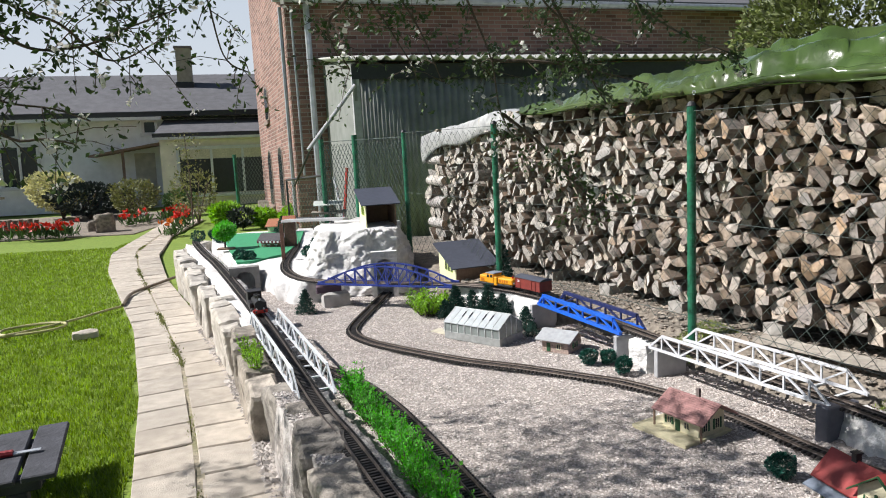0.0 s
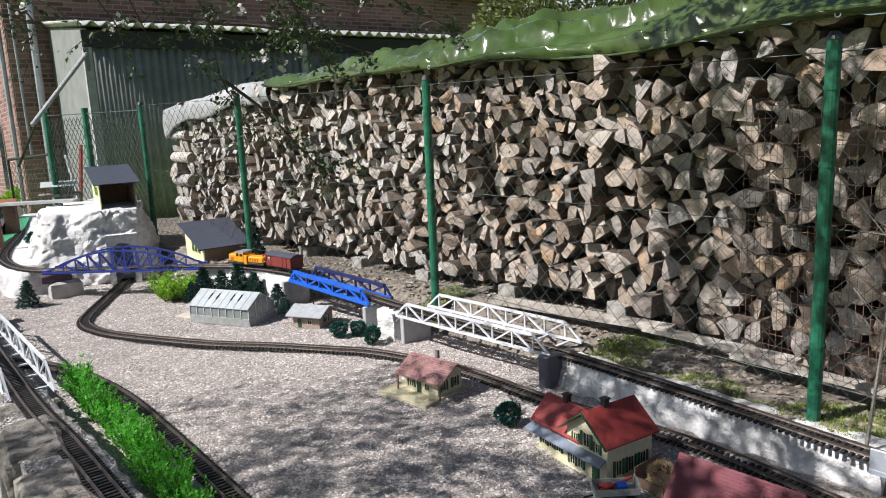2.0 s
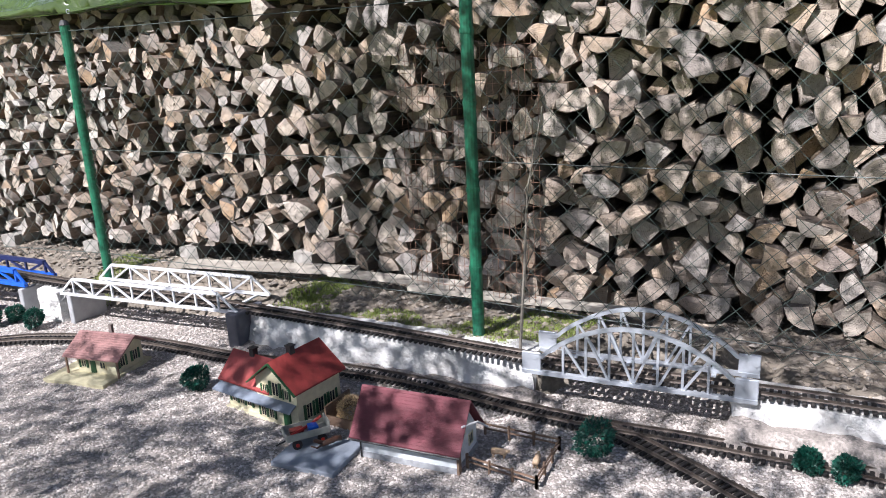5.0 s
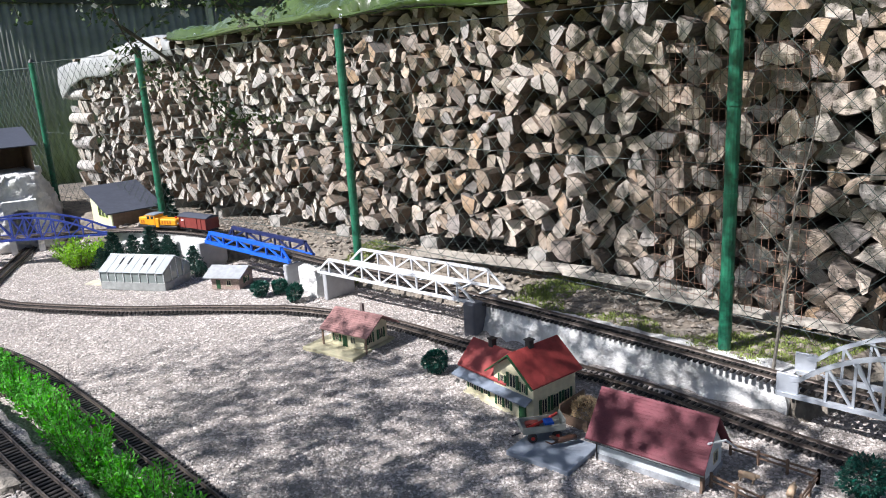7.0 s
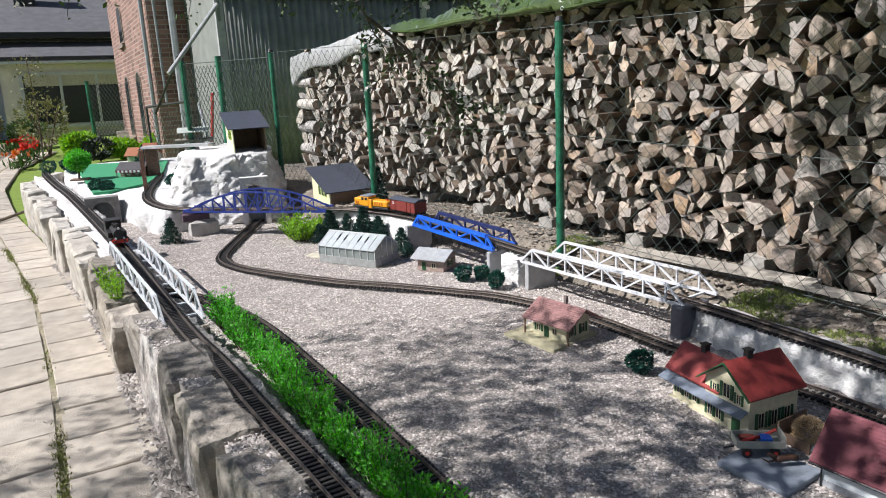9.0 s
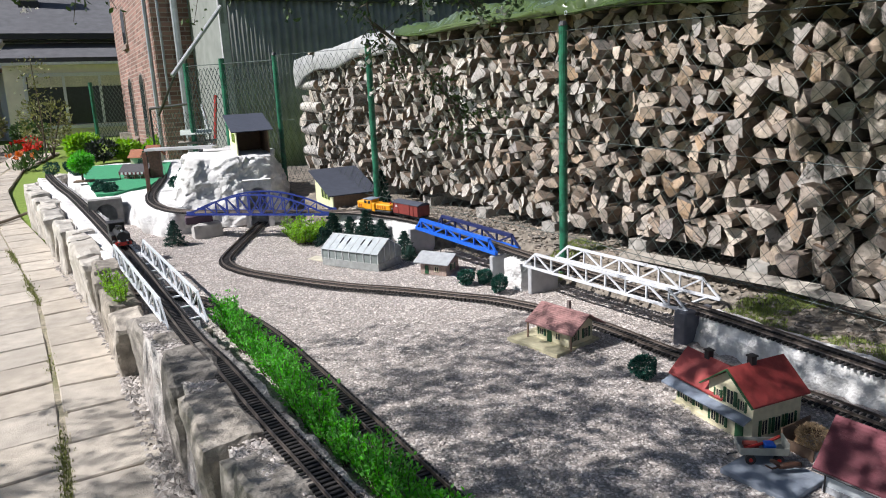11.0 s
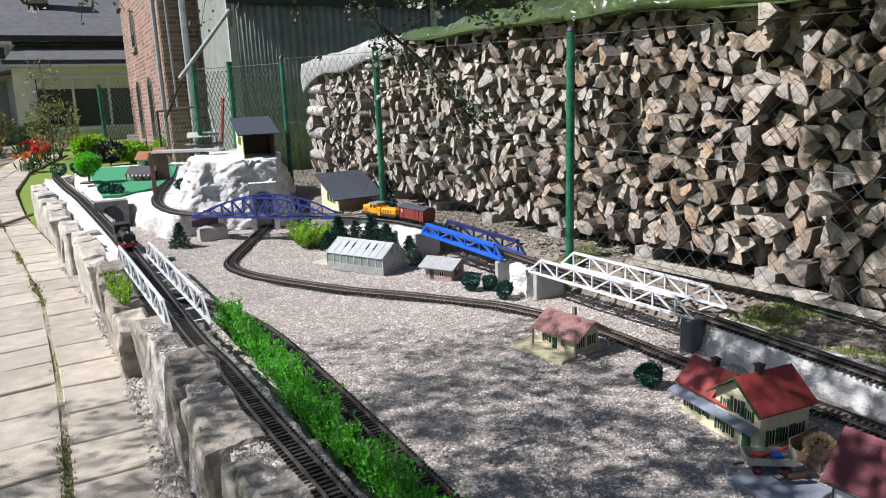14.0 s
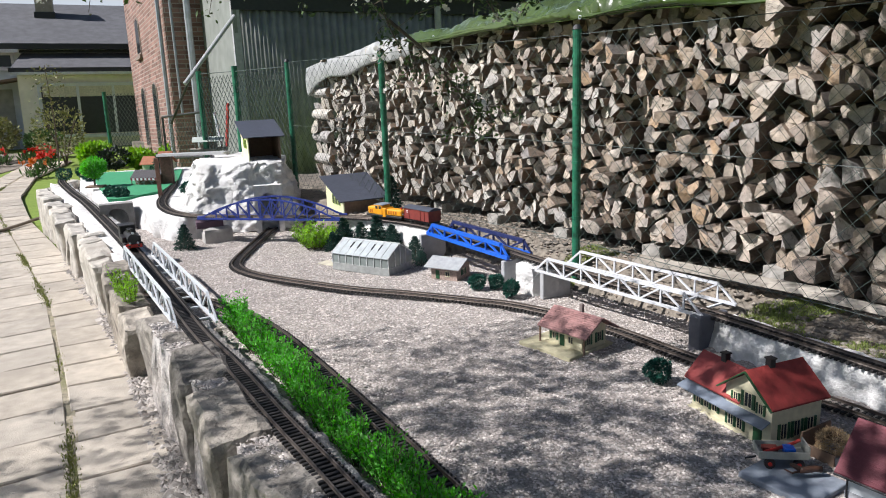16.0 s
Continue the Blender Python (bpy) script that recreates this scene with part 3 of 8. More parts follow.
def stack_top(u):
    return float(np.interp(u, [0, 0.4, 1.4, 2.5, 4.5, 5.5, 9.5], [1.16, 1.21, 1.30, 1.31, 1.32, 1.34, 1.42])) + 0.008 * math.sin(u * 5.0)


SZ0 = 0.235


def stack_low(u):
    return float(np.interp(u, [4.5, 5.4], [SZ0, 0.125]))



def clip(poly, px, py, nx, ny):
    """Keeps what of a convex polygon lies behind the line through p with normal n."""
    out = []
    for (ax, ay), (bx, by) in zip(poly, poly[1:] + poly[:1]):
        da, db = (ax - px) * nx + (ay - py) * ny, (bx - px) * nx + (by - py) * ny
        if da <= 0:
            out.append((ax, ay))
        if da * db < 0:
            t_ = da / (da - db)
            out.append((ax + (bx - ax) * t_, ay + (by - ay) * t_))
    return out


WOOD_TONES = ((0.0, (0.25, 0.205, 0.18)), (0.16, (0.47, 0.395, 0.325)), (0.34, (0.41, 0.31, 0.23)), (0.5, (0.36, 0.33, 0.31)), (0.66, (0.54, 0.465, 0.39)), (0.8, (0.44, 0.30, 0.19)), (0.9, (0.28, 0.255, 0.245)), (1.0, (0.48, 0.39, 0.305)))
# split flank tones, darkened to put the shade between billets into the wood
SHADED_SIDE_TONES = ((0.0, (0.17, 0.115, 0.08)), (0.3, (0.24, 0.19, 0.15)), (0.55, (0.13, 0.10, 0.08)), (0.8, (0.21, 0.19, 0.175)), (1.0, (0.24, 0.16, 0.10)))


def chance_socket(n, joined):
    return n.new("ShaderNodeNewGeometry").outputs["Random Per Island"] if joined else n.new("ShaderNodeObjectInfo").outputs["Random"]


def tone_ramp(n, l, src, tones):
    ramp = n.new("ShaderNodeValToRGB")
    while len(ramp.color_ramp.elements) < len(tones):
        ramp.color_ramp.elements.new(0.5)
    for e, (at_, c) in zip(ramp.color_ramp.elements, tones):
        e.position, e.color = at_, (*c, 1)
    l.new(src, ramp.inputs["Fac"])
    return ramp.outputs["Color"]


def calc(n, l, op, a, b=None, c=None):
    m = n.new("ShaderNodeMath")
    m.operation = op
    for k, v in enumerate((a, b, c)):
        if v is None:
            continue
        if isinstance(v, (int, float)):
            m.inputs[k].default_value = v
        else:
            l.new(v, m.inputs[k])
    return m.outputs[0]


def wood_end(name, joined, tones=WOOD_TONES):
    """Sawn end grain round the pith at the texture origin: growth rings, drying cracks, weather stains, a tone for each billet."""
    m = bpy.data.materials.new(name)
    m.use_nodes = True
    n, l = m.node_tree.nodes, m.node_tree.links
    b = n["Principled BSDF"]
    b.inputs["Roughness"].default_value = 0.9
    b.inputs["Specular IOR Level"].default_value = 0.2
    src = chance_socket(n, joined)
    tone = tone_ramp(n, l, src, tones)
    tc = n.new("ShaderNodeTexCoord")
    sep = n.new("ShaderNodeSeparateXYZ")
    l.new(tc.outputs["UV"], sep.inputs[0])
    fine = n.new("ShaderNodeTexNoise")
    fine.inputs["Scale"].default_value, fine.inputs["Detail"].default_value = 60.0, 6.0
    wide = n.new("ShaderNodeTexNoise")
    wide.inputs["Scale"].default_value, wide.inputs["Detail"].default_value = 16.0, 4.0
    for q in (fine, wide):
        l.new(tc.outputs["Object"], q.inputs["Vector"])
    rad = calc(n, l, "SQRT", calc(n, l, "ADD", calc(n, l, "MULTIPLY", sep.outputs["X"], sep.outputs["X"]), calc(n, l, "MULTIPLY", sep.outputs["Y"], sep.outputs["Y"])))
    ang = calc(n, l, "ARCTAN2", sep.outputs["Y"], sep.outputs["X"])
    ring = calc(n, l, "SINE", calc(n, l, "ADD", calc(n, l, "MULTIPLY", rad, 900.0), calc(n, l, "MULTIPLY", wide.outputs["Fac"], 9.0)))
    comb = n.new("ShaderNodeCombineXYZ")
    l.new(calc(n, l, "MULTIPLY", ang, 1.6), comb.inputs["X"])
    l.new(calc(n, l, "MULTIPLY", src, 57.0), comb.inputs["Y"])
    l.new(calc(n, l, "MULTIPLY", rad, 9.0), comb.inputs["Z"])
    cn = n.new("ShaderNodeTexNoise")
    cn.inputs["Scale"].default_value, cn.inputs["Detail"].default_value = 1.5, 3.0
    l.new(comb.outputs[0], cn.inputs["Vector"])
    crack = calc(n, l, "LESS_THAN", calc(n, l, "ABSOLUTE", calc(n, l, "SUBTRACT", cn.outputs["Fac"], 0.5)), 0.005)
    stain = n.new("ShaderNodeMapRange")
    stain.inputs["From Min"].default_value, stain.inputs["From Max"].default_value, stain.inputs["To Max"].default_value = 0.46, 0.72, 0.75
    l.new(wide.outputs["Fac"], stain.inputs["Value"])
    mix = n.new("ShaderNodeMixRGB")
    l.new(stain.outputs["Result"], mix.inputs["Fac"])
    l.new(tone, mix.inputs["Color1"])
    mix.inputs["Color2"].default_value = (0.25, 0.225, 0.205, 1)
    value = calc(n, l, "MULTIPLY_ADD", ring, 0.06, calc(n, l, "MULTIPLY_ADD", fine.outputs["Fac"], 0.9, 0.55))
    value = calc(n, l, "MULTIPLY", value, calc(n, l, "MULTIPLY_ADD", crack, -0.5, 1.0))
    hsv = n.new("ShaderNodeHueSaturation")
    l.new(mix.outputs["Color"], hsv.inputs["Color"])
    l.new(value, hsv.inputs["Value"])
    l.new(hsv.outputs["Color"], b.inputs["Base Color"])
    bp = n.new("ShaderNodeBump")
    bp.inputs["Strength"].default_value, bp.inputs["Distance"].default_value = 0.9, 0.006
    l.new(calc(n, l, "MULTIPLY_ADD", ring, 0.05, calc(n, l, "MULTIPLY_ADD", crack, -0.5, fine.outputs["Fac"])), bp.inputs["Height"])
    l.new(bp.outputs["Normal"], b.inputs["Normal"])
    return m


def wood_side(name, joined, tones, stretch, rough_bump):
    """Split or barked flanks: fibres run along the billet, into the pile."""
    m = bpy.data.materials.new(name)
    m.use_nodes = True
    n, l = m.node_tree.nodes, m.node_tree.links
    b = n["Principled BSDF"]
    b.inputs["Roughness"].default_value = 0.92
    b.inputs["Specular IOR Level"].default_value = 0.2
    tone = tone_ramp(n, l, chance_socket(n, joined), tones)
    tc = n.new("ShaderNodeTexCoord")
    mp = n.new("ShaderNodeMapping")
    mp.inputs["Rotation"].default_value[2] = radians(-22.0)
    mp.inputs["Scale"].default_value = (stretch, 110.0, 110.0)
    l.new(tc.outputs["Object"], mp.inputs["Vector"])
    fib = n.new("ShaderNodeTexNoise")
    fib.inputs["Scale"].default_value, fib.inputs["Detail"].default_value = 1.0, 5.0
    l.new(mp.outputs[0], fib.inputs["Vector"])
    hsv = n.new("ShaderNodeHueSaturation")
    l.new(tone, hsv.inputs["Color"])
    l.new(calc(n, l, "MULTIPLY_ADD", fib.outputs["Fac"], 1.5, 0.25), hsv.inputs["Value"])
    l.new(hsv.outputs["Color"], b.inputs["Base Color"])
    bp = n.new("ShaderNodeBump")
    bp.inputs["Strength"].default_value, bp.inputs["Distance"].default_value = rough_bump, 0.006
    l.new(fib.outputs["Fac"], bp.inputs["Height"])
    l.new(bp.outputs["Normal"], b.inputs["Normal"])
    return m


BARK_TONES = ((0.0, (0.10, 0.075, 0.055)), (0.4, (0.17, 0.14, 0.115)), (0.7, (0.08, 0.06, 0.05)), (1.0, (0.24, 0.22, 0.195)))
LOG_O = (wood_end("log_end", False), wood_side("split_wood_side", False, SHADED_SIDE_TONES, 9.0, 0.8), wood_side("log_bark", False, BARK_TONES, 45.0, 1.0))
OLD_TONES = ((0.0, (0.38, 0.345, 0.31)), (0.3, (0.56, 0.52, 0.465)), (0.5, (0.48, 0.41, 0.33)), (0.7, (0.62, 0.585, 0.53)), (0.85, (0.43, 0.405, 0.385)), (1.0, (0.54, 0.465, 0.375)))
LOG_I = (wood_end("log_end_joined", True), wood_side("split_wood_side_joined", True, SHADED_SIDE_TONES, 9.0, 0.8), wood_side("log_bark_joined", True, BARK_TONES, 45.0, 1.0), wood_end("old_log_end_joined", True, OLD_TONES))

rs = random.Random(21)
cells = []
du = 0.075
ptsg = []
u = 0.42
while u < 9.3:
    big = 1.0 + 0.1 * max(0.0, min(1.0, (u - 4.5) / 1.0))
    small = 0.84 if u < 4.4 else 1.0
    step_ = du * big * small
    row_ = 0.063 * big * small
    for ri in range(int((stack_top(u) - stack_low(u)) / row_) + 1):
        ptsg.append((u + (ri % 2) * step_ * 0.5 + rs.uniform(-0.45, 0.45) * du * big * small, stack_low(u) + 0.04 + (ri + rs.uniform(-0.42, 0.42)) * row_))
    u += step_
from collections import defaultdict
grid_ = defaultdict(list)
for p in ptsg:
    grid_[int(p[0] / 0.12), int(p[1] / 0.12)].append(p)
for p in ptsg:
    hw = 0.17 if p[0] > 5.3 else 0.11
    poly = [(p[0] - hw, p[1] - 0.14), (p[0] + hw, p[1] - 0.14), (p[0] + hw, p[1] + 0.14), (p[0] - hw, p[1] + 0.14)]
    gx, gy = int(p[0] / 0.12), int(p[1] / 0.12)
    for ax in range(gx - 3, gx + 4):
        for ay in range(gy - 3, gy + 4):
            for q in grid_.get((ax, ay), ()):
                if q is p:
                    continue
                nx, ny = q[0] - p[0], q[1] - p[1]
                poly = clip(poly, (p[0] + q[0]) / 2, (p[1] + q[1]) / 2, nx, ny)
    lowz = min(q[1] for q in poly)
    if lowz < stack_low(p[0]) - 0.02:
        poly = clip(poly, 0, stack_low(p[0]), 0, -1)
    tz = stack_top(p[0]) + 0.02
    poly = clip(poly, 0, tz, 0, 1) if len(poly) > 2 else poly
    poly = clip(poly, 0.36, 0, -1, 0) if len(poly) > 2 else poly
    if len(poly) > 2:
        cells.append((p, poly))

stack = thing("wood_pile", "long stacked pile of split firewood showing sawn ends", "firewood pile")
rest = bmesh.new()
made = 0


def log_shape(bm, p, poly, r, joined=True):
    """One split billet: a quarter, half or odd-shaped end with a rim of bark where it was round, drawn back into the pile."""
    uv = bm.loops.layers.uv.verify()
    kind_ = r.random() + (0.0 if p[0] > 4.4 else 0.36)
    apex, rad, turn = (p[0] + r.uniform(-0.05, 0.05), p[1] + r.uniform(-0.05, 0.05)), 9.0, r.uniform(0, 6.28)
    if kind_ < 0.86 and len(poly) >= 4:
        area = abs(sum(a[0] * b[1] - b[0] * a[1] for a, b in zip(poly, poly[1:] + poly[:1]))) / 2
        mx_, mz_ = sum(a for a, b in poly) / len(poly), sum(b for a, b in poly) / len(poly)
        span = math.radians(r.uniform(58, 105) if kind_ < 0.6 else r.uniform(140, 190))
        loose = p[0] > 4.2
        rad = min(0.13, math.sqrt(2 * area * r.uniform(0.85, 1.1) / span) * (1.12 if loose else 1.22))
        way_ = r.choice((90, 90, 270, 200, 340, 20, 160)) + r.uniform(-35, 35)
        a0 = math.radians(way_) - span / 2
        n_arc = 6
        wedge = [(0.0, 0.0)] + [(rad * math.cos(a0 + span * q / n_arc), rad * math.sin(a0 + span * q / n_arc)) for q in range(n_arc + 1)]
        gx_, gz_ = sum(a for a, b in wedge) / len(wedge), sum(b for a, b in wedge) / len(wedge)
        apex = (mx_ - gx_, mz_ - gz_)
        wedge = [(apex[0] + a + r.uniform(-0.003, 0.003), apex[1] + b + r.uniform(-0.003, 0.003)) for a, b in wedge]
        for (ax, ay), (bx, by) in zip(poly, poly[1:] + poly[:1]):
            ex, ey = bx - ax, by - ay
            ln_ = math.hypot(ex, ey)
            if ln_ > 1e-6 and len(wedge) > 2:
                nx_, ny_ = ey / ln_, -ex / ln_
                if (mx_ - ax) * nx_ + (mz_ - ay) * ny_ > 0:
                    nx_, ny_ = -nx_, -ny_
                give = 0.032 if loose else 0.018
                wedge = clip(wedge, ax + nx_ * give, ay + ny_ * give, nx_, ny_)
        wedge = clip(wedge, 0, stack_top(p[0]) + 0.015, 0, 1) if len(wedge) > 2 else wedge
        if len(wedge) > 2:
            poly = wedge
    else:
        for _ in range(r.choice((1, 1, 2))):
            a = r.uniform(0, math.tau)
            cut = clip(poly, p[0] + 0.008 * math.cos(a), p[1] + 0.008 * math.sin(a), math.cos(a), math.sin(a))
            if len(cut) > 2:
                poly = cut
    cx, cz = sum(a for a, b in poly) / len(poly), sum(b for a, b in poly) / len(poly)
    k = r.choice((r.uniform(0.8, 0.9), r.uniform(0.88, 0.99), r.uniform(0.94, 1.06)))
    drop = r.uniform(0.0, 0.006)
    barked = [math.hypot(a - apex[0], b - apex[1]) > 0.9 * rad for a, b in poly]
    jag = 0.004 if rad > 1 else 0.0025
    poly = [(cx + (a - cx) * k + r.uniform(-jag, jag), cz + (b - cz) * k - drop + r.uniform(-jag, jag)) for a, b in poly]
    base, d, out = stack_at(cx)
    fwd = r.gauss(-0.006, 0.042) if cx > 0.36 else r.gauss(0, 0.02)
    lean = 1.0 if cx < 4.6 else 0.55
    tilt, yaw = r.uniform(-0.42, 0.42) * lean, r.uniform(-0.45, 0.45) * lean
    n = len(poly)
    rim = r.uniform(0.05, 0.1)

    def at_(a, b, depth, s):
        al, up = cx + (a - cx) * s, cz + (b - cz) * s
        off = fwd - depth + (a - cx) * yaw + (b - cz) * tilt
        return bm.verts.new(base + d * (al - int(cx / 0.01) * 0.01) + out * off + Vector((0, 0, up)))

    mid_ = at_(cx + r.uniform(-0.008, 0.008), cz + r.uniform(-0.008, 0.008), r.uniform(-0.007, 0.006), 1.0)
    end = [at_(a, b, r.uniform(0.0, 0.004), 1.0 - (rim if k_ else 0.0)) for (a, b), k_ in zip(poly, barked)]
    rim_ = [at_(a, b, 0.005, 1.0) if k_ else v for (a, b), k_, v in zip(poly, barked, end)]
    back = [at_(a, b, 0.3, 0.97) for a, b in poly]
    cs, sn = math.cos(turn), math.sin(turn)
    for q in range(n):
        w = (q + 1) % n
        f = bm.faces.new((mid_, end[q], end[w]))
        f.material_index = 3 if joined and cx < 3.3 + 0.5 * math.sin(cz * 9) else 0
        for lp, (a, b) in zip(f.loops, ((cx, cz), poly[q], poly[w])):
            x_, y_ = a - apex[0], b - apex[1]
            lp[uv].uv = (x_ * cs - y_ * sn, x_ * sn + y_ * cs)
        ring = [v for i, v in enumerate((end[w], end[q], rim_[q], rim_[w])) if i < 2 or v not in (end[q], end[w])]
        if len(ring) > 2:
            bm.faces.new(ring).material_index = 2
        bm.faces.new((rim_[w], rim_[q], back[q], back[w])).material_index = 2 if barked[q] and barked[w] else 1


for p, poly in cells:
    one = 4.9 < p[0] < 7.35 and 0.3 < p[1] < 1.25 and made < 300
    if one:
        bm = bmesh.new()
        log_shape(bm, p, poly, rs, False)
        if len(bm.verts):
            part("log", bm, LOG_O, stack)
            made += 1
        else:
            bm.free()
    else:
        log_shape(rest, p, poly, rs)
# the end of the pile is laid crosswise: a layer of billets along it, a layer of ends, and so on up
def lying_billet(bm, u0, u1, z, r):
    uv = bm.loops.layers.uv.verify()
    rad, turn = r.uniform(0.045, 0.055), r.uniform(-0.5, 0.5)
    rings = []
    for k in range(5):
        base, d, out = stack_at(u0 + (u1 - u0) * k / 4)
        ring = []
        for q in range(8):
            a = turn + math.pi * q / 7
            rr = rad * (1 + 0.1 * noise.noise((k * 0.9, q * 0.7, z * 31)))
            ring.append(bm.verts.new(base + out * (0.02 - 0.05 + rr * math.sin(a) * 1.25) + Vector((0, 0, z + rr * math.cos(a)))))
        rings.append(ring)
    for r0, r1 in zip(rings, rings[1:]):
        for q in range(8):
            f = bm.faces.new((r0[q], r0[(q + 1) % 8], r1[(q + 1) % 8], r1[q]))
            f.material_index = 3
            for lp in f.loops:
                lp[uv].uv = (lp.vert.co.y, lp.vert.co.z)
    bm.faces.new(rings[0][::-1]).material_index = 0
    bm.faces.new(rings[-1]).material_index = 0


z_ = SZ0 + 0.05
layer = 0
while z_ < stack_top(0.2) - 0.03:
    if layer % 2:
        lying_billet(rest, rs.uniform(-0.03, 0.02), rs.uniform(0.33, 0.38), z_, rs)
    else:
        for k in range(3):
            uc = 0.06 + 0.125 * k + rs.uniform(-0.015, 0.015)
            log_shape(rest, (uc, z_), [(uc - 0.058, z_ - 0.047), (uc + 0.058, z_ - 0.047), (uc + 0.058, z_ + 0.047), (uc - 0.058, z_ + 0.047)], rs)
    z_ += 0.098
    layer += 1
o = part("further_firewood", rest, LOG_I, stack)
o["kind"] = "stuff"
# heart of the pile stops light through gaps; its near-black stands in for shade
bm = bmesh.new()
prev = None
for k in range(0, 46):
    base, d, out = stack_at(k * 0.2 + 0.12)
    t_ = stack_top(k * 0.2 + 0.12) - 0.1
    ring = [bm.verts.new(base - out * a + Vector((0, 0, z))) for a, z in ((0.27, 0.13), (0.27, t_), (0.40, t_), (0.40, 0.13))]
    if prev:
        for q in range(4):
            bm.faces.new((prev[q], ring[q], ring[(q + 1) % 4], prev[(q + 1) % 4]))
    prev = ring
part("pile_core", bm, mat("gap_shade_fill", (0.05, 0.04, 0.032), 0.95, noise_scale=25, vary=0.4, bump=0.9, bump_scale=60), stack)

# timber sleepers and concrete blocks that carry the pile
rs = random.Random(5)
M_TIMBER = mat("grey_timber", (0.24, 0.215, 0.18), 0.95, noise_scale=20, vary=0.35, bump=0.7, bump_scale=70, obj=0.2)
M_BLOCK = mat("concrete_block", (0.36, 0.34, 0.31), 0.95, noise_scale=25, vary=0.2, bump=0.5)
for k in range(9):
    u = 0.25 + k * 0.62
    base, d, out = stack_at(u)
    o = part("concrete_block", rough_block(k, 0.11, 0.34, 0.12, 0.006, 1, 20), M_BLOCK)
    o.matrix_basis = frame_at(base - out * 0.16 + Vector((0, 0, 0.1)), d)
    tagged(o, "grey concrete block carrying the wood pile", "block", "blocks under the wood pile")
for k in range(3):
    u0, u1 = 0.05 + k * 1.52, 1.5 + k * 1.52
    for dp in (0.14, 0.30):
        a, d, out = stack_at(u0)
        b, d2, out2 = stack_at(u1)
        bm = bmesh.new()
        bar(bm, a - out * dp + Vector((0, 0, 0.222)), b - out2 * dp + Vector((0, 0, 0.222)), 0.07, 0.03)
        o = part("timber_bearer", bm, M_TIMBER)
        tagged(o, "weathered timber laid under the wood pile", "timber", "timbers under the wood pile")
# loose boards on the bank in front
M_PALEBOARD = mat("bleached_board", (0.44, 0.40, 0.345), 0.9, noise_scale=20, vary=0.3, bump=0.6, bump_scale=70, second=(0.30, 0.27, 0.23))
for a, b, w in (((2.16, 3.72, 0.175), (2.62, 2.92, 0.185), 0.09), ((2.55, 3.0, 0.178), (2.80, 2.42, 0.18), 0.06), ((2.66, 2.6, 0.172), (2.98, 1.75, 0.18), 0.05)):
    bm = bmesh.new()
    bar(bm, a, b, w, 0.018)
    tagged(part("board", bm, M_PALEBOARD), "weathered pale board lying on the bank by the wood pile", "board", "boards by the wood pile")

# ---- tarpaulins on the pile ----
def tarp(name, u0, u1, edge, back, rise, drop, material, label, seed, wrink, nu, nv, steep=0.28):
    """A sheet over the pile: rising from its front edge towards the back, hanging over the front by drop(u)."""
    bm = bmesh.new()
    rows = []
    for i in range(nu + 1):
        u = u0 + (u1 - u0) * i / nu
        base, d, out = stack_at(u)
        row = []
        for j in range(nv + 1):
            v = j / nv
            w1 = u * 0.7 + v * 3.4 + 0.9 * noise.noise(Vector((u * 0.8, v * 2.2, seed)))
            w2 = u * 1.9 - v * 6.0 + 1.4 * noise.noise(Vector((u * 1.3, v * 3.0, seed + 5)))
            fold = (abs(w1 % 1.0 - 0.35 * (1 + 0.4 * math.sin(u))) - 0.3) * wrink * 1.3
            fine = (abs(w2 % 1.0 - 0.5) - 0.25) * wrink * 0.9 + abs(noise.noise(Vector((u * 11, v * 16, seed + 2)))) * wrink * 0.35
            if v < 0.7:
                back_ = (back + edge) * (1 - v / 0.7)
                off = edge - back_
                z = stack_top(u) + 0.02 + rise(u) * (1 - math.exp(-back_ / steep * 2.0))
                z += fold + fine
            else:
                w = (v - 0.7) / 0.3
                off = edge + 0.015 * math.sin(w * 3) + fold * 0.5 * w
                z = stack_top(u) + 0.02 - drop(u) * w + (fold + fine) * (1 - w)
            row.append(bm.verts.new(base + out * off + Vector((0, 0, z))))
        rows.append(row)
    for r0, r1 in zip(rows, rows[1:]):
        for j in range(nv):
            bm.faces.new((r0[j], r1[j], r1[j + 1], r0[j + 1]))
    o = part(name, bm, material, smooth=True)
    sol = o.modifiers.new("thickness", "SOLIDIFY")
    sol.thickness = 0.002
    return tagged(o, label, "tarpaulin")


green_tarp = tarp("green_tarpaulin", 1.95, 9.2, 0.09, 0.6, lambda u: 0.02 + 0.15 * min(1.0, max(0.0, u - 1.95) / 1.9), lambda u: 0.03 + 0.012 * math.sin(u * 3.1), M_TARP, "shiny green tarpaulin draped over the wood pile", 4.0, 0.07, 420, 56)
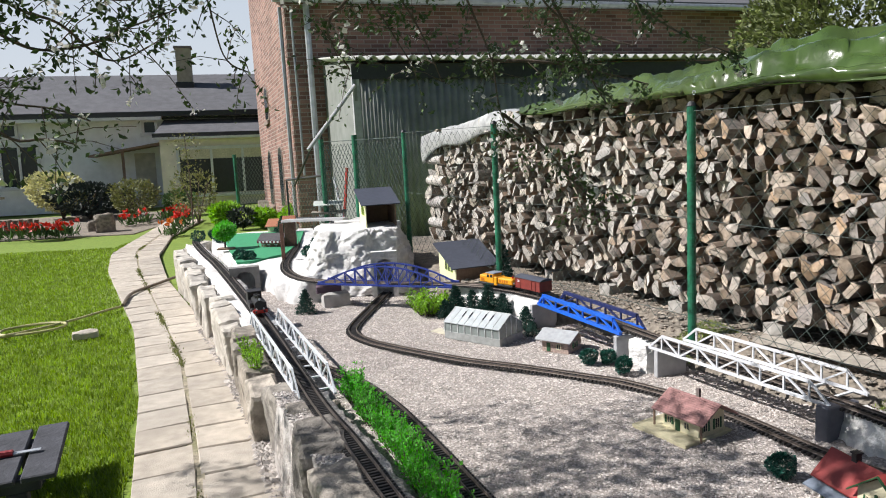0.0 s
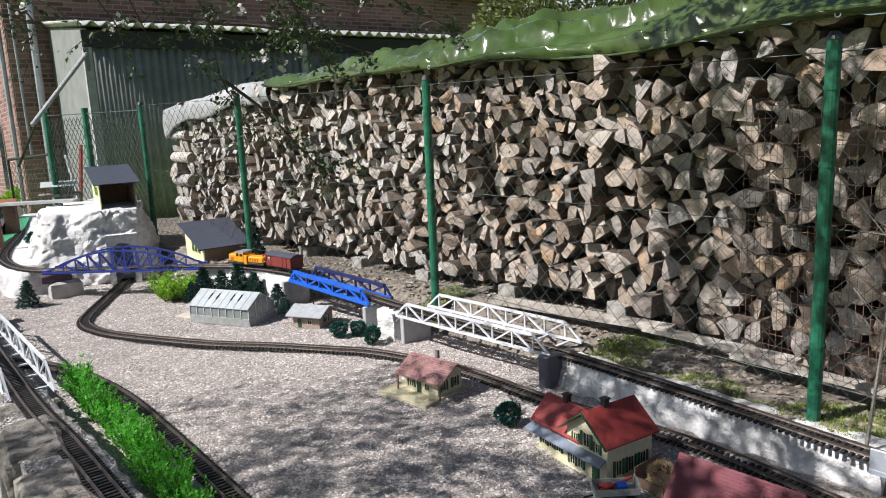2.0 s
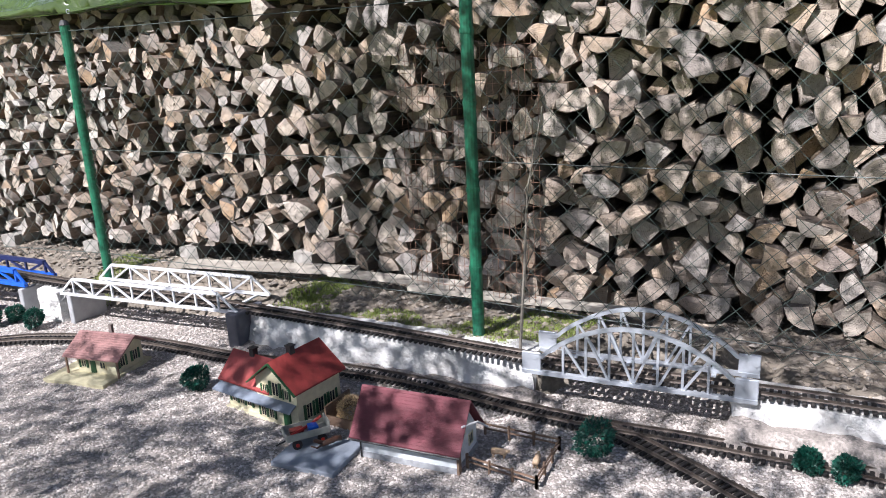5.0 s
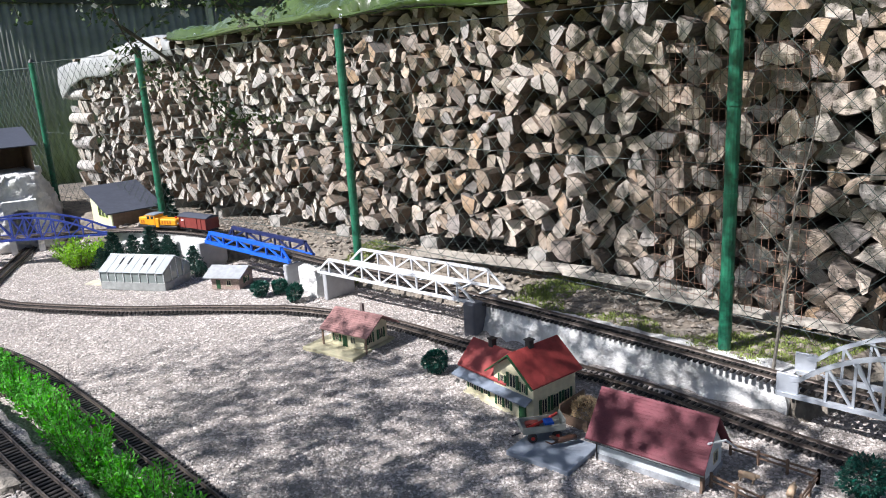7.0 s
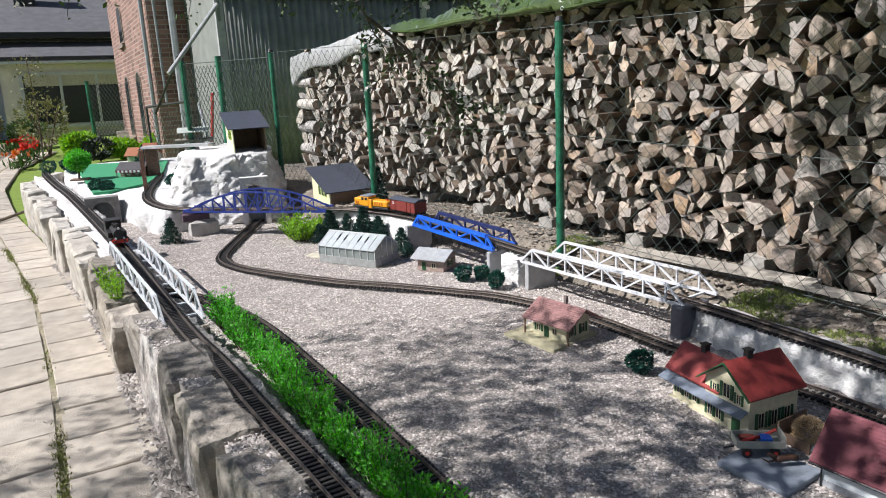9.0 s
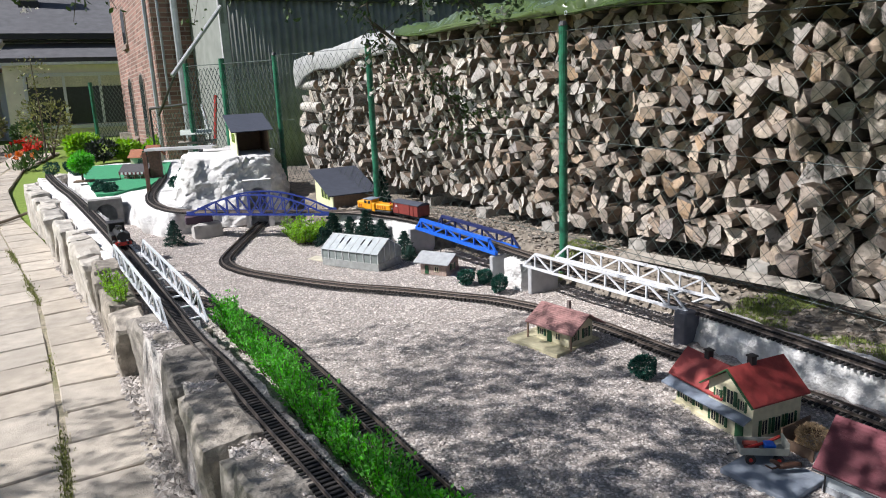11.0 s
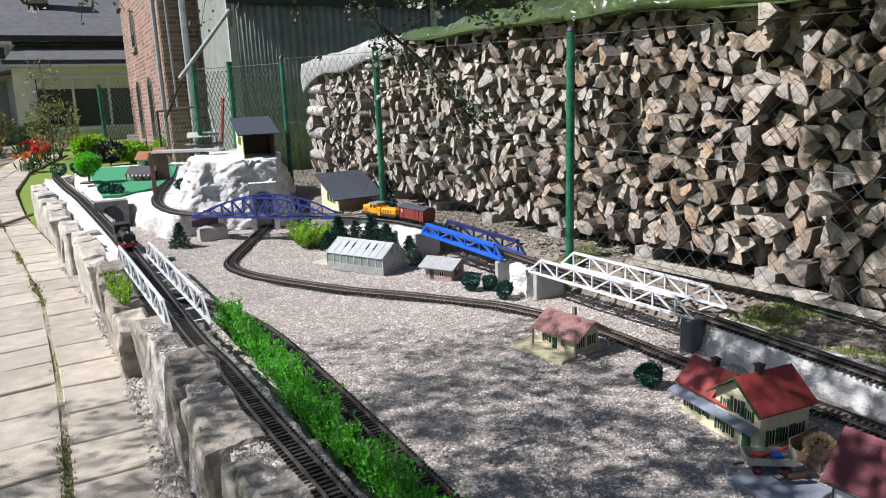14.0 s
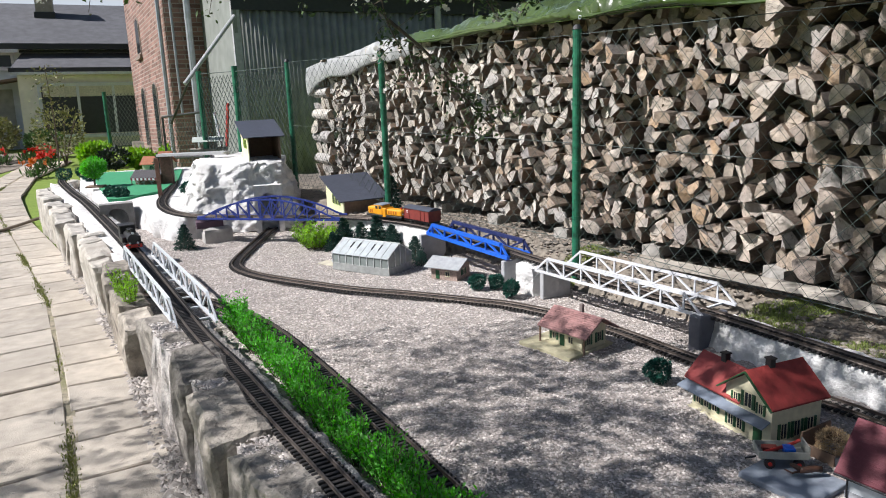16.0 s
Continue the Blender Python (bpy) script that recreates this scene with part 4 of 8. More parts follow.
# rolled hem and brass eyelets along its front edge
for k in range(11):
    edge_ = []
    for i in range(13):
        base, d, out = stack_at(2.0 + 0.65 * k + 0.65 * i / 12)
        edge_.append(base + out * 0.092 + Vector((0, 0, stack_top(2.0 + 0.65 * k + 0.65 * i / 12) + 0.02 - 0.03 - 0.012 * math.sin((2.0 + 0.65 * k + 0.65 * i / 12) * 3.1))))
    part("hem", tubed(edge_, 0.004, 6), M_TARP, green_tarp)
    base, d, out = stack_at(2.3 + 0.65 * k)
    c_ = base + out * 0.102 + Vector((0, 0, stack_top(2.3 + 0.65 * k) + 0.006))
    part("eyelet", tubed([c_ + d * 0.009 * math.cos(q * math.tau / 10) + Vector((0, 0, 0.009 * math.sin(q * math.tau / 10))) for q in range(11)], 0.0022, 5), M_SILVER, green_tarp, "pale metal eyelet")
M_FOIL = mat("grey_foil", (0.42, 0.42, 0.415), 0.35, noise_scale=18, vary=0.3, bump=0.7, bump_scale=45, second=(0.25, 0.25, 0.25))
tarp("grey_foil_sheet", -0.0, 1.9, 0.045, 0.4, lambda u: 0.02, lambda u: 0.17 - 0.02 * u + 0.012 * math.sin(u * 9) + 0.4 * max(0, 0.2 - u), M_FOIL, "crumpled translucent grey foil over the end of the wood pile", 9.0, 0.02, 110, 30)

# ---- chain-link fence ----
fence = thing("chain_link_fence", "green chain-link wire fence on round steel posts", "fence")
POSTS = [(3.22, 0.1), (2.59, 2.14), (1.92, 3.92), (1.11, 5.47), (0.44, 6.75)]
PTOP = [1.28, 1.262, 1.25, 1.24, 1.23]
for (x, y), zt in zip(POSTS, PTOP):
    bm = bmesh.new()
    tube(bm, [(x, y, 0.05), (x, y, zt)], 0.021, 14)
    for zc in (0.35, 0.62, 0.9, 1.12):
        tube(bm, [(x, y, zc), (x, y, zc + 0.014)], 0.0235, 14)
    post = part("post", bm, M_GREENPOST, fence)
    bm = bmesh.new()
    tube(bm, [(x, y, zt - 0.002), (x, y, zt + 0.012), (x, y, zt + 0.02)], 0.024, 14, 0.012)
    part("post_cap", bm, M_DARK, post)


def mesh_panel(bm, a, b, z0, z1, pitch=0.042, cell=0.042, r=0.0014):
    """Woven diamond wire between two posts."""
    a, b = Vector(a), Vector(b)
    L = (b - a).length
    d = (b - a) / L
    s = Vector((d.y, -d.x, 0))
    n = int(L / pitch)
    rows = int((z1 - z0) / cell)
    for i in range(n):
        x0 = i * pitch
        for j in range(rows):
            f = (i + j) % 2
            p = a + d * (x0 + (pitch if f else 0)) + Vector((0, 0, z0 + j * cell))
            q = a + d * (x0 + (0 if f else pitch)) + Vector((0, 0, z0 + (j + 1) * cell))
            t_ = [bm.verts.new(p + s * r), bm.verts.new(p - s * r * 0.5 + Vector((0, 0, r))), bm.verts.new(p - s * r * 0.5 - Vector((0, 0, r)))]
            w_ = [bm.verts.new(q + s * r), bm.verts.new(q - s * r * 0.5 + Vector((0, 0, r))), bm.verts.new(q - s * r * 0.5 - Vector((0, 0, r)))]
            for k in range(3):
                bm.faces.new((t_[k], t_[(k + 1) % 3], w_[(k + 1) % 3], w_[k]))


for (a, b), (za, zb) in zip(zip(POSTS, POSTS[1:]), zip(PTOP, PTOP[1:])):
    bm = bmesh.new()
    mesh_panel(bm, (*a, 0), (*b, 0), 0.20, 1.235)
    part("wire_mesh", bm, M_WIRE, fence)
    for z in (0.24, 0.72, 1.225):
        part("tension_wire", tubed([(*a, z), (*b, z)], 0.0017, 5), M_WIRE, fence)
# rusty welded mesh patch at one post
bm = bmesh.new()
x, y = 2.65, 2.13
dv = Vector((0.29, -0.957, 0))
for k in range(24):
    p = Vector((x, y, 0)) - dv * 0.33 + dv * 0.0225 * k
    bar(bm, p + Vector((0, 0, 0.24)), p + Vector((0, 0, 1.1)), 0.0012)
for k in range(22):
    z = 0.26 + k * 0.039
    bar(bm, Vector((x, y, z)) - dv * 0.33, Vector((x, y, z)) + dv * 0.2, 0.0012)
part("welded_mesh", bm, mat("rusty_wire", (0.22, 0.12, 0.08), 0.8, noise_scale=40, vary=0.3, bump=0), fence, "rusty welded wire mesh patch")

# ---- bridges, piers, hill ----
def truss_panel(L, h, n, chord, web, slant, top_in):
    """A trapezoid truss of length L and height h in the xz plane: bottom chord, top chord, posts and diagonals, as separate meshes."""
    out = {}
    for nm in ("bottom_chord", "top_chord"):
        out[nm] = bmesh.new()
    bar(out["bottom_chord"], (0, 0, 0), (L, 0, 0), chord, chord, (0, 1, 0))
    bar(out["top_chord"], (top_in, 0, h), (L - top_in, 0, h), chord, chord, (0, 1, 0))
    webs = []
    s = (L - 2 * top_in) / n
    for a, b in (((0, 0, 0), (top_in, 0, h)), ((L - top_in, 0, h), (L, 0, 0))):
        bm = bmesh.new()
        bar(bm, a, b, web * 1.3, web, (0, 1, 0))
        webs.append(("end_post", bm))
    for i in range(n + 1):
        x = top_in + s * i
        bm = bmesh.new()
        bar(bm, (x, 0, 0), (x, 0, h), web, web, (0, 1, 0))
        webs.append(("strut", bm))
        if i < n:
            bm = bmesh.new()
            if (i % 2 == 0) == slant:
                bar(bm, (x, 0, h), (x + s, 0, 0), web, web, (0, 1, 0))
            else:
                bar(bm, (x, 0, 0), (x + s, 0, h), web, web, (0, 1, 0))
            webs.append(("diagonal", bm))
    return out, webs


def truss_bridge(name, a, b, z, width, h, n, m1, label, far_m=None, chord=0.011, web=0.007, top_in=0.09, deck_m=None, deck=True):
    """Two trusses side by side with cross beams below; a and b are the ends of its middle line."""
    a, b = Vector((*a, z)), Vector((*b, z))
    L = (b - a).length
    br = thing(name, label, "bridge", frame_at(a, b - a))
    for side in (-1, 1):
        chords, webs = truss_panel(L, h, n, chord, web, side < 0, top_in)
        for nm, bm in chords.items():
            bmesh.ops.translate(bm, verts=bm.verts, vec=(0, side * width / 2, 0))
            part(nm, bm, m1 if side < 0 or nm == "bottom_chord" else far_m or m1, br)
        for nm, bm in webs:
            bmesh.ops.translate(bm, verts=bm.verts, vec=(0, side * width / 2, 0))
            part(nm, bm, m1 if side < 0 else far_m or m1, br)
    for i in range(8 if deck else 0):
        bm = bmesh.new()
        x = L * (i + 0.5) / 8
        bar(bm, (x, -width / 2, -0.004), (x, width / 2, -0.004), 0.012, 0.006)
        part("cross_beam", bm, deck_m or m1, br)
    return br


def arch_bridge(name, a, b, z, width, h, n, m1, label, end_h=0.045, chord=0.012, web=0.006, tail=0.05, rise=0.0):
    """Two bowstring arches side by side with a deck between them."""
    a, b = Vector((*a, z)), Vector((*b, z))
    L = (b - a).length
    br = thing(name, label, "bridge", frame_at(a, b - a))
    for side in (-1, 1):
        y = side * width / 2
        bm = bmesh.new()
        bar(bm, (0, y, 0), (L, y, 0), 0.016, 0.012)
        part("bottom_chord", bm, m1, br)

        def top(x):
            q = (x - tail) / (L - 2 * tail)
            q = min(1, max(0, q))
            return end_h * 0.75 + (h - end_h * 0.75) * (math.sin(math.pi * q) ** 0.8)
        bm = bmesh.new()
        pts = [(tail * 0.6 + (L - 1.2 * tail) * k / 22, y, top(tail * 0.6 + (L - 1.2 * tail) * k / 22)) for k in range(23)]
        tube(bm, pts, chord * 0.68, 4)
        part("arch", bm, m1, br)
        for x0, x1 in ((0, tail), (L - tail, L)):
            flat = boxed(x0, x1, y - 0.004, y + 0.004, 0, end_h, 0.002)
            part("end_plate", flat, m1, br)
        s = (L - 2 * tail) / n
        for i in range(1, n):
            x = tail + s * i
            bm = bmesh.new()
            bar(bm, (x, y, 0), (x, y, top(x)), web, web, (0, 1, 0))
            part("hanger", bm, m1, br)
            x2 = x + s if i < n / 2 else x - s
            if 0 < i < n and abs(i - n / 2) > 0.4:
                bm = bmesh.new()
                bar(bm, (x, y, top(x)), (x2, y, 0), web, web, (0, 1, 0))
                part("diagonal", bm, m1, br)
    for i in range(8):
        x = L * (i + 0.5) / 8
        bm = bmesh.new()
        bar(bm, (x, -width / 2, -0.006), (x, width / 2, -0.006), 0.014, 0.006)
        part("cross_beam", bm, m1, br)
    return br


M_NAVY = mat("navy_blue_plastic", (0.028, 0.05, 0.26), 0.45, noise_scale=40, vary=0.25, bump=0.1)
arch_bridge("arch_bridge", (-0.17, 5.76), (0.80, 5.37), 0.166, 0.14, 0.135, 11, M_NAVY, "navy blue bowstring arch model railway bridge", 0.02, 0.011, 0.007, 0.06)
truss_bridge("blue_girder_bridge", (1.345, 4.75), (1.652, 4.0), 0.160, 0.145, 0.058, 5, M_BLUE, "bright blue girder model railway bridge", far_m=mat("dark_navy_girder", (0.02, 0.028, 0.10), 0.45, noise_scale=40, vary=0.25, bump=0.1), chord=0.018, web=0.009, top_in=0.06)
truss_bridge("white_truss_bridge", (1.777, 3.86), (2.190, 3.015), 0.133, 0.215, 0.070, 7, M_WHITE, "white wooden truss model railway bridge", top_in=0.085)
arch_bridge("silver_arch_bridge", (2.564, 1.875), (2.84, 1.265), 0.112, 0.172, 0.170, 8, M_SILVER, "silver bowstring arch model railway bridge", 0.064, 0.012, 0.007, 0.06)
truss_bridge("wall_truss_bridge", (-0.395, 4.83), (0.165, 3.44), 0.108, 0.155, 0.095, 9, M_BRIGHTGREY, "pale grey truss model railway bridge on the stone wall", top_in=0.12)

# piers
def pier(name, x, y, rz, sx, sy, z0, z1, m_, label, rough=0.008, seed=1):
    o = part(name, rough_block(seed, sx, sy, z1 - z0, rough, 3, 16), m_, smooth=False)
    o.matrix_basis = pose(x, y, z0, 0, 0, rz)
    return tagged(o, label, "pier")


M_SLATE = mat("grey_board", (0.13, 0.13, 0.15), 0.7, noise_scale=20, vary=0.2, bump=0.2)
M_GREYPLATE = mat("pale_grey_board", (0.38, 0.38, 0.39), 0.8, noise_scale=20, vary=0.15, bump=0.2)
pier("bridge_pier", 1.705, 3.91, -68, 0.155, 0.15, -0.02, 0.146, M_PLASTER, "white plastered block between the two bridges", 0.012, 3)
for x, y, m_ in ((1.637, 4.02, M_GREYPLATE), (1.775, 3.80, M_GREYPLATE), (1.315, 4.80, M_GREYPLATE), (2.145, 3.00, M_SLATE)):
    o = part("bridge_support", boxed(-0.014, 0.014, -0.085, 0.085, -0.02, 0.128 if y < 3.9 else 0.143, 0.003), m_)
    o.matrix_basis = pose(x, y, 0, 0, 0, -68)
    tagged(o, "upright grey board carrying a bridge end", "support", "boards under bridge ends")
o = part("slate_pier", boxed(-0.03, 0.03, -0.045, 0.045, -0.02, 0.135, 0.006), M_SLATE)
o.matrix_basis = pose(2.105, 2.985, 0, 0, 0, -66)
tagged(o, "dark slate grey bridge pier on the gravel", "pier")
pier("bridge_pier", -0.08, 5.72, 18, 0.2, 0.14, -0.02, 0.10, mat("grey_concrete", (0.40, 0.38, 0.36), 0.9, noise_scale=20, vary=0.15, bump=0.4), "grey concrete block under the arch bridge end", 0.004, 7)
o = part("brick_plinth", boxed(-0.09, 0.09, -0.06, 0.06, 0, 0.05, 0.004), mat("plum_paint", (0.10, 0.06, 0.085), 0.8, noise_scale=20, vary=0.2))
o.matrix_basis = pose(-0.13, 5.745, 0.096, 0, 0, 12)
tagged(o, "dark plum plinth on the concrete block", "plinth")


def plaster_wall(name, pts, z_top, z_low, thick, label, amp=0.014, batter=0.05, m_=None):
    """A whitewashed rough wall along points, leaning back towards its top."""
    line_ = smoothed([(x, y, 0) for x, y in pts], 0.025)
    bm = bmesh.new()
    rows = []
    for i, p in enumerate(line_):
        d = (line_[min(i + 1, len(line_) - 1)] - line_[max(i - 1, 0)]).normalized()
        s = Vector((d.y, -d.x, 0))
        col = []
        for j in range(8):
            w = j / 7
            col.append(p - s * (batter * w) + Vector((0, 0, z_low + (z_top - z_low) * w)))
        col.append(p - s * (batter + thick) + Vector((0, 0, z_top)))
        col.append(p - s * (batter + thick) + Vector((0, 0, z_low)))
        vs = []
        for q in col:
            k = q * 11
            o_ = Vector((noise.noise(k), noise.noise(k + Vector((7, 0, 0))), 0.4 * noise.noise(k * 2))) * amp + Vector((noise.noise(k * 3.5), noise.noise(k * 3.1), 0)) * amp * 0.5
            vs.append(bm.verts.new(q + o_))
        rows.append(vs)
    for r0, r1 in zip(rows, rows[1:]):
        for c in range(len(r0) - 1):
            bm.faces.new((r1[c], r0[c], r0[c + 1], r1[c + 1]))
    bm.faces.new(rows[0])
    bm.faces.new(rows[-1][::-1])
    return tagged(part(name, bm, m_ or M_PLASTER), label, "wall", kind="structure")


# gravel heaped along the foot of the walls
for crest, berm in ((0.012, [(2.08, 2.96), (2.17, 2.67), (2.295, 2.36), (2.435, 2.02), (2.52, 1.80)]), (0.056, [(2.70, 1.28), (2.77, 1.10), (2.87, 0.81), (2.99, 0.4)])):
    strip("gravel_berm", smoothed([(x, y, 0) for x, y in berm], 0.03), -0.05, 0.012, crest, -0.03, M_GRAVEL, "gravel heaped along the foot of the whitewashed wall", "gravel", 0.014, seed=3.0, slope=0.045)
# right of the walking way is the gravel side
plaster_wall("plaster_wall", [(2.10, 2.97), (2.185, 2.69), (2.315, 2.37), (2.455, 2.03), (2.535, 1.84)], 0.114, -0.03, 0.12, "rough whitewashed wall carrying the upper track", 0.018, 0.045)
plaster_wall("plaster_wall", [(2.72, 1.29), (2.79, 1.11), (2.89, 0.82), (3.01, 0.4)], 0.112, -0.03, 0.13, "low whitewashed wall carrying the upper track", 0.014, 0.03)
plaster_wall("plaster_wall", [(0.74, 5.38), (0.92, 5.24), (1.10, 5.05), (1.22, 4.86), (1.27, 4.78)], 0.155, -0.03, 0.14, "white plaster wall under the curve of the upper track", 0.016, 0.03)


def massif(name, outline, z_low, z_top, inset, label, amp=0.03, layers=6, m_=None, cell=6.0, ridge=0.0):
    """A rough plaster mass over an outline, drawn in towards its top."""
    n0 = smoothed([(x, y, 0) for x, y in outline + outline[:1]], 0.016)[:-1]
    c = sum(n0, Vector()) / len(n0)
    bm = bmesh.new()
    rows = []
    for j in range(layers + 1):
        w = j / layers
        row = []
        for p in n0:
            q = p + (c - p) * inset * w ** 1.3 + Vector((0, 0, z_low + (z_top - z_low) * w))
            k = q * cell
            o_ = Vector((noise.noise(k), noise.noise(k + Vector((5, 1, 0))), 0.5 * noise.noise(k + Vector((0, 3, 0))))) * amp
            o_ += Vector((noise.noise(k * 3), noise.noise(k * 3 + Vector((5, 1, 0))), 0.5 * noise.noise(k * 3))) * amp * 0.45
            o_ += Vector((noise.noise(k * 7), noise.noise(k * 7 + Vector((5, 1, 0))), 0.8 * noise.noise(k * 7))) * amp * 0.2
            o_ += Vector((noise.noise(k * 14), noise.noise(k * 14 + Vector((5, 1, 0))), noise.noise(k * 14 + Vector((2, 2, 0))))) * amp * 0.07
            row.append(bm.verts.new(q + o_ * (1.0 if j else 0.3)))
        rows.append(row)
    n = len(n0)
    for r0, r1 in zip(rows, rows[1:]):
        for i in range(n):
            bm.faces.new((r0[i], r0[(i + 1) % n], r1[(i + 1) % n], r1[i]))
    bm.faces.new(rows[-1])
    bmesh.ops.triangulate(bm, faces=[f for f in bm.faces if len(f.verts) > 4])
    return tagged(part(name, bm, m_ or M_PLASTER, smooth=True), label, "rock", kind="structure")


massif("plaster_terrace", [(-1.10, 6.68), (-1.02, 6.56), (-0.80, 6.48), (-0.64, 6.2), (-0.56, 5.98), (-0.36, 5.78), (-0.22, 5.86), (-0.25, 6.15), (-0.2, 6.6), (0.3, 7.4), (0.1, 8.6), (-0.6, 9.4), (-1.85, 9.3), (-1.86, 8.6), (-1.5, 7.75), (-1.22, 7.1)], -0.08, 0.155, 0.02, "whitewashed rocky terrace of the model landscape", 0.03, 6)
massif("plaster_hill", [(-0.44, 6.35), (-0.30, 6.02), (-0.05, 5.97), (0.22, 6.0), (0.42, 6.04), (0.49, 6.3), (0.48, 6.8), (0.34, 7.2), (-0.1, 7.35), (-0.42, 7.1)], 0.0, 0.485, 0.30, "white plaster rock hill with a tunnel", 0.052, 40, None, 7.0)
# green felt on the terrace
bm = bmesh.new()
prism(bm, [(-1.10, 6.86), (-0.98, 6.88), (-0.75, 7.25), (-0.76, 8.0), (-0.9, 9.0), (-1.75, 9.1), (-1.72, 8.6), (-1.4, 7.7)], 0.13, 0.178)
tagged(part("felt_mat", bm, M_GREENMAT), "bright green felt mat laid as a model meadow", "mat")


def portal(name, m, w, h, r, label, m_frame, depth=0.06, spring=0.45):
    """A tunnel mouth: a frame with an arched opening, a dark lining behind."""
    th = thing(name, label, "tunnel portal", m)
    bm = bmesh.new()
    arc = [(-r, 0)] + [(-r * math.cos(k * math.pi / 10), h * spring + r * math.sin(k * math.pi / 10)) for k in range(11)] + [(r, 0)]
    outer = [(-w / 2, 0)] + [(-w / 2 + w * k / 10, h) for k in range(11)] + [(w / 2, 0)]
    fa = [bm.verts.new((x, 0, z)) for x, z in arc]
    fo = [bm.verts.new((x, 0, z)) for x, z in outer]
    ba = [bm.verts.new((x, depth, z)) for x, z in arc]
    bo = [bm.verts.new((x, depth, z)) for x, z in outer]
    n = len(arc)
    for i in range(n - 1):
        bm.faces.new((fo[i], fo[i + 1], fa[i + 1], fa[i]))
        bm.faces.new((fa[i], fa[i + 1], ba[i + 1], ba[i]))
        bm.faces.new((fo[i + 1], fo[i], bo[i], bo[i + 1]))
    part("frame", bm, m_frame, th)
    bm = bmesh.new()
    lining = [[bm.verts.new((x * 1.02, y, z)) for x, z in arc] for y in (depth * 0.4, 0.35)]
    for i in range(n - 1):
        bm.faces.new((lining[0][i], lining[0][i + 1], lining[1][i + 1], lining[1][i]))
    bm.faces.new(lining[1])
    part("lining", bm, M_DARK, th)
    return th


portal("tunnel_portal", pose(0.275, 5.90, 0.0, 0, 0, 4), 0.2, 0.345, 0.062, "whitish stone tunnel mouth in the plaster hill", M_PLASTER, 0.06, 0.66)
portal("tunnel_portal", pose(-0.915, 6.40, -0.02, 0, 0, 16), 0.24, 0.22, 0.075, "grey arched tunnel mouth under the outer track", mat("portal_grey", (0.22, 0.21, 0.20), 0.85, noise_scale=20, vary=0.2, bump=0.3), 0.10, 0.5)
# plank road to the hilltop
bm = bmesh.new()
bar(bm, (-0.68, 6.98, 0.51), (-0.10, 6.74, 0.525), 0.10, 0.02)
tagged(part("plank_road", bm, M_GREYPLATE), "grey plank laid as a road to the hilltop", "plank")
for x, y in ((-0.70, 6.93), (-0.22, 6.77)):
    tagged(part("plank_post", boxed(x - 0.015, x + 0.015, y - 0.015, y + 0.015, 0.12, 0.49 if x < -0.5 else 0.505, 0.002), M_SLATE if x > -0.5 else mat("brown_post", (0.12, 0.06, 0.04), 0.8)), "brown post carrying the plank road", "post", "posts under the plank road")

# ---- model buildings ----
M_CREAM = mat("cream_plastic", (0.62, 0.57, 0.40), 0.6, noise_scale=60, vary=0.1, bump=0.15)
M_CREAM2 = mat("pale_yellow_board", (0.66, 0.66, 0.42), 0.6, noise_scale=60, vary=0.08, bump=0.1)
M_TIN = mat("blue_grey_tin", (0.20, 0.23, 0.28), 0.45, noise_scale=40, vary=0.2, bump=0.1)
M_GREENP = mat("green_shutters", (0.016, 0.075, 0.028), 0.5, noise_scale=60, vary=0.25, bump=0.1)
M_PANE = mat("dark_window_plastic", (0.03, 0.035, 0.04), 0.15, noise_scale=60, vary=0.2, bump=0)
M_BROWNROOF = mat("faded_brown_red_tiles", (0.30, 0.16, 0.15), 0.75, noise_scale=60, vary=0.25, bump=0.3)
M_MAROON = mat("maroon_roof", (0.145, 0.030, 0.042), 0.7, noise_scale=50, vary=0.2, bump=0.25)
M_NAVYROOF = mat("blue_grey_roof_sheet", (0.05, 0.056, 0.078), 0.65, noise_scale=30, vary=0.15, bump=0.1)
M_BROWNWALL = mat("brown_hardboard", (0.20, 0.13, 0.09), 0.8, noise_scale=40, vary=0.2, bump=0.2)
M_STONEBASE = mat("grey_stone_print", (0.33, 0.34, 0.36), 0.8, noise_scale=60, vary=0.3, bump=0.5)


def gable_roof(bm, x0, x1, y0, y1, z_eave, z_ridge, t=0.006, along="x"):
    """A saddle roof of two slabs with ridge along x or y."""
    def P(u, v, z):
        return (u, v, z) if along == "x" else (v, u, z)
    if along == "x":
        a0, a1, b0, b1 = x0, x1, y0, y1
    else:
        a0, a1, b0, b1 = y0, y1, x0, x1
    mid = (b0 + b1) / 2
    for e in (b0, b1):
        q = [(e, z_eave), (mid, z_ridge), (mid, z_ridge + t), (e, z_eave + t)]
        lo = [bm.verts.new(P(a0, b, z)) for b, z in q]
        hi = [bm.verts.new(P(a1, b, z)) for b, z in q]
        bm.faces.new(lo)
        bm.faces.new(hi[::-1])
        for k in range(4):
            bm.faces.new((lo[k], hi[k], hi[(k + 1) % 4], lo[(k + 1) % 4]))


def ribs(parent, m_, x0, x1, y0, y1, z_eave, z_ridge, n, r=0.0016):
    """Tile courses as thin raised lines on both slopes of a roof with ridge along x."""
    mid = (y0 + y1) / 2
    for e in (y0, y1):
        for k in range(1, n):
            w = k / n
            y, z = e + (mid - e) * w, z_eave + (z_ridge - z_eave) * w + 0.006
            bm = bmesh.new()
            bar(bm, (x0, y, z), (x1, y, z), r * 2, r * 2)
            part("tile_course", bm, m_, parent)


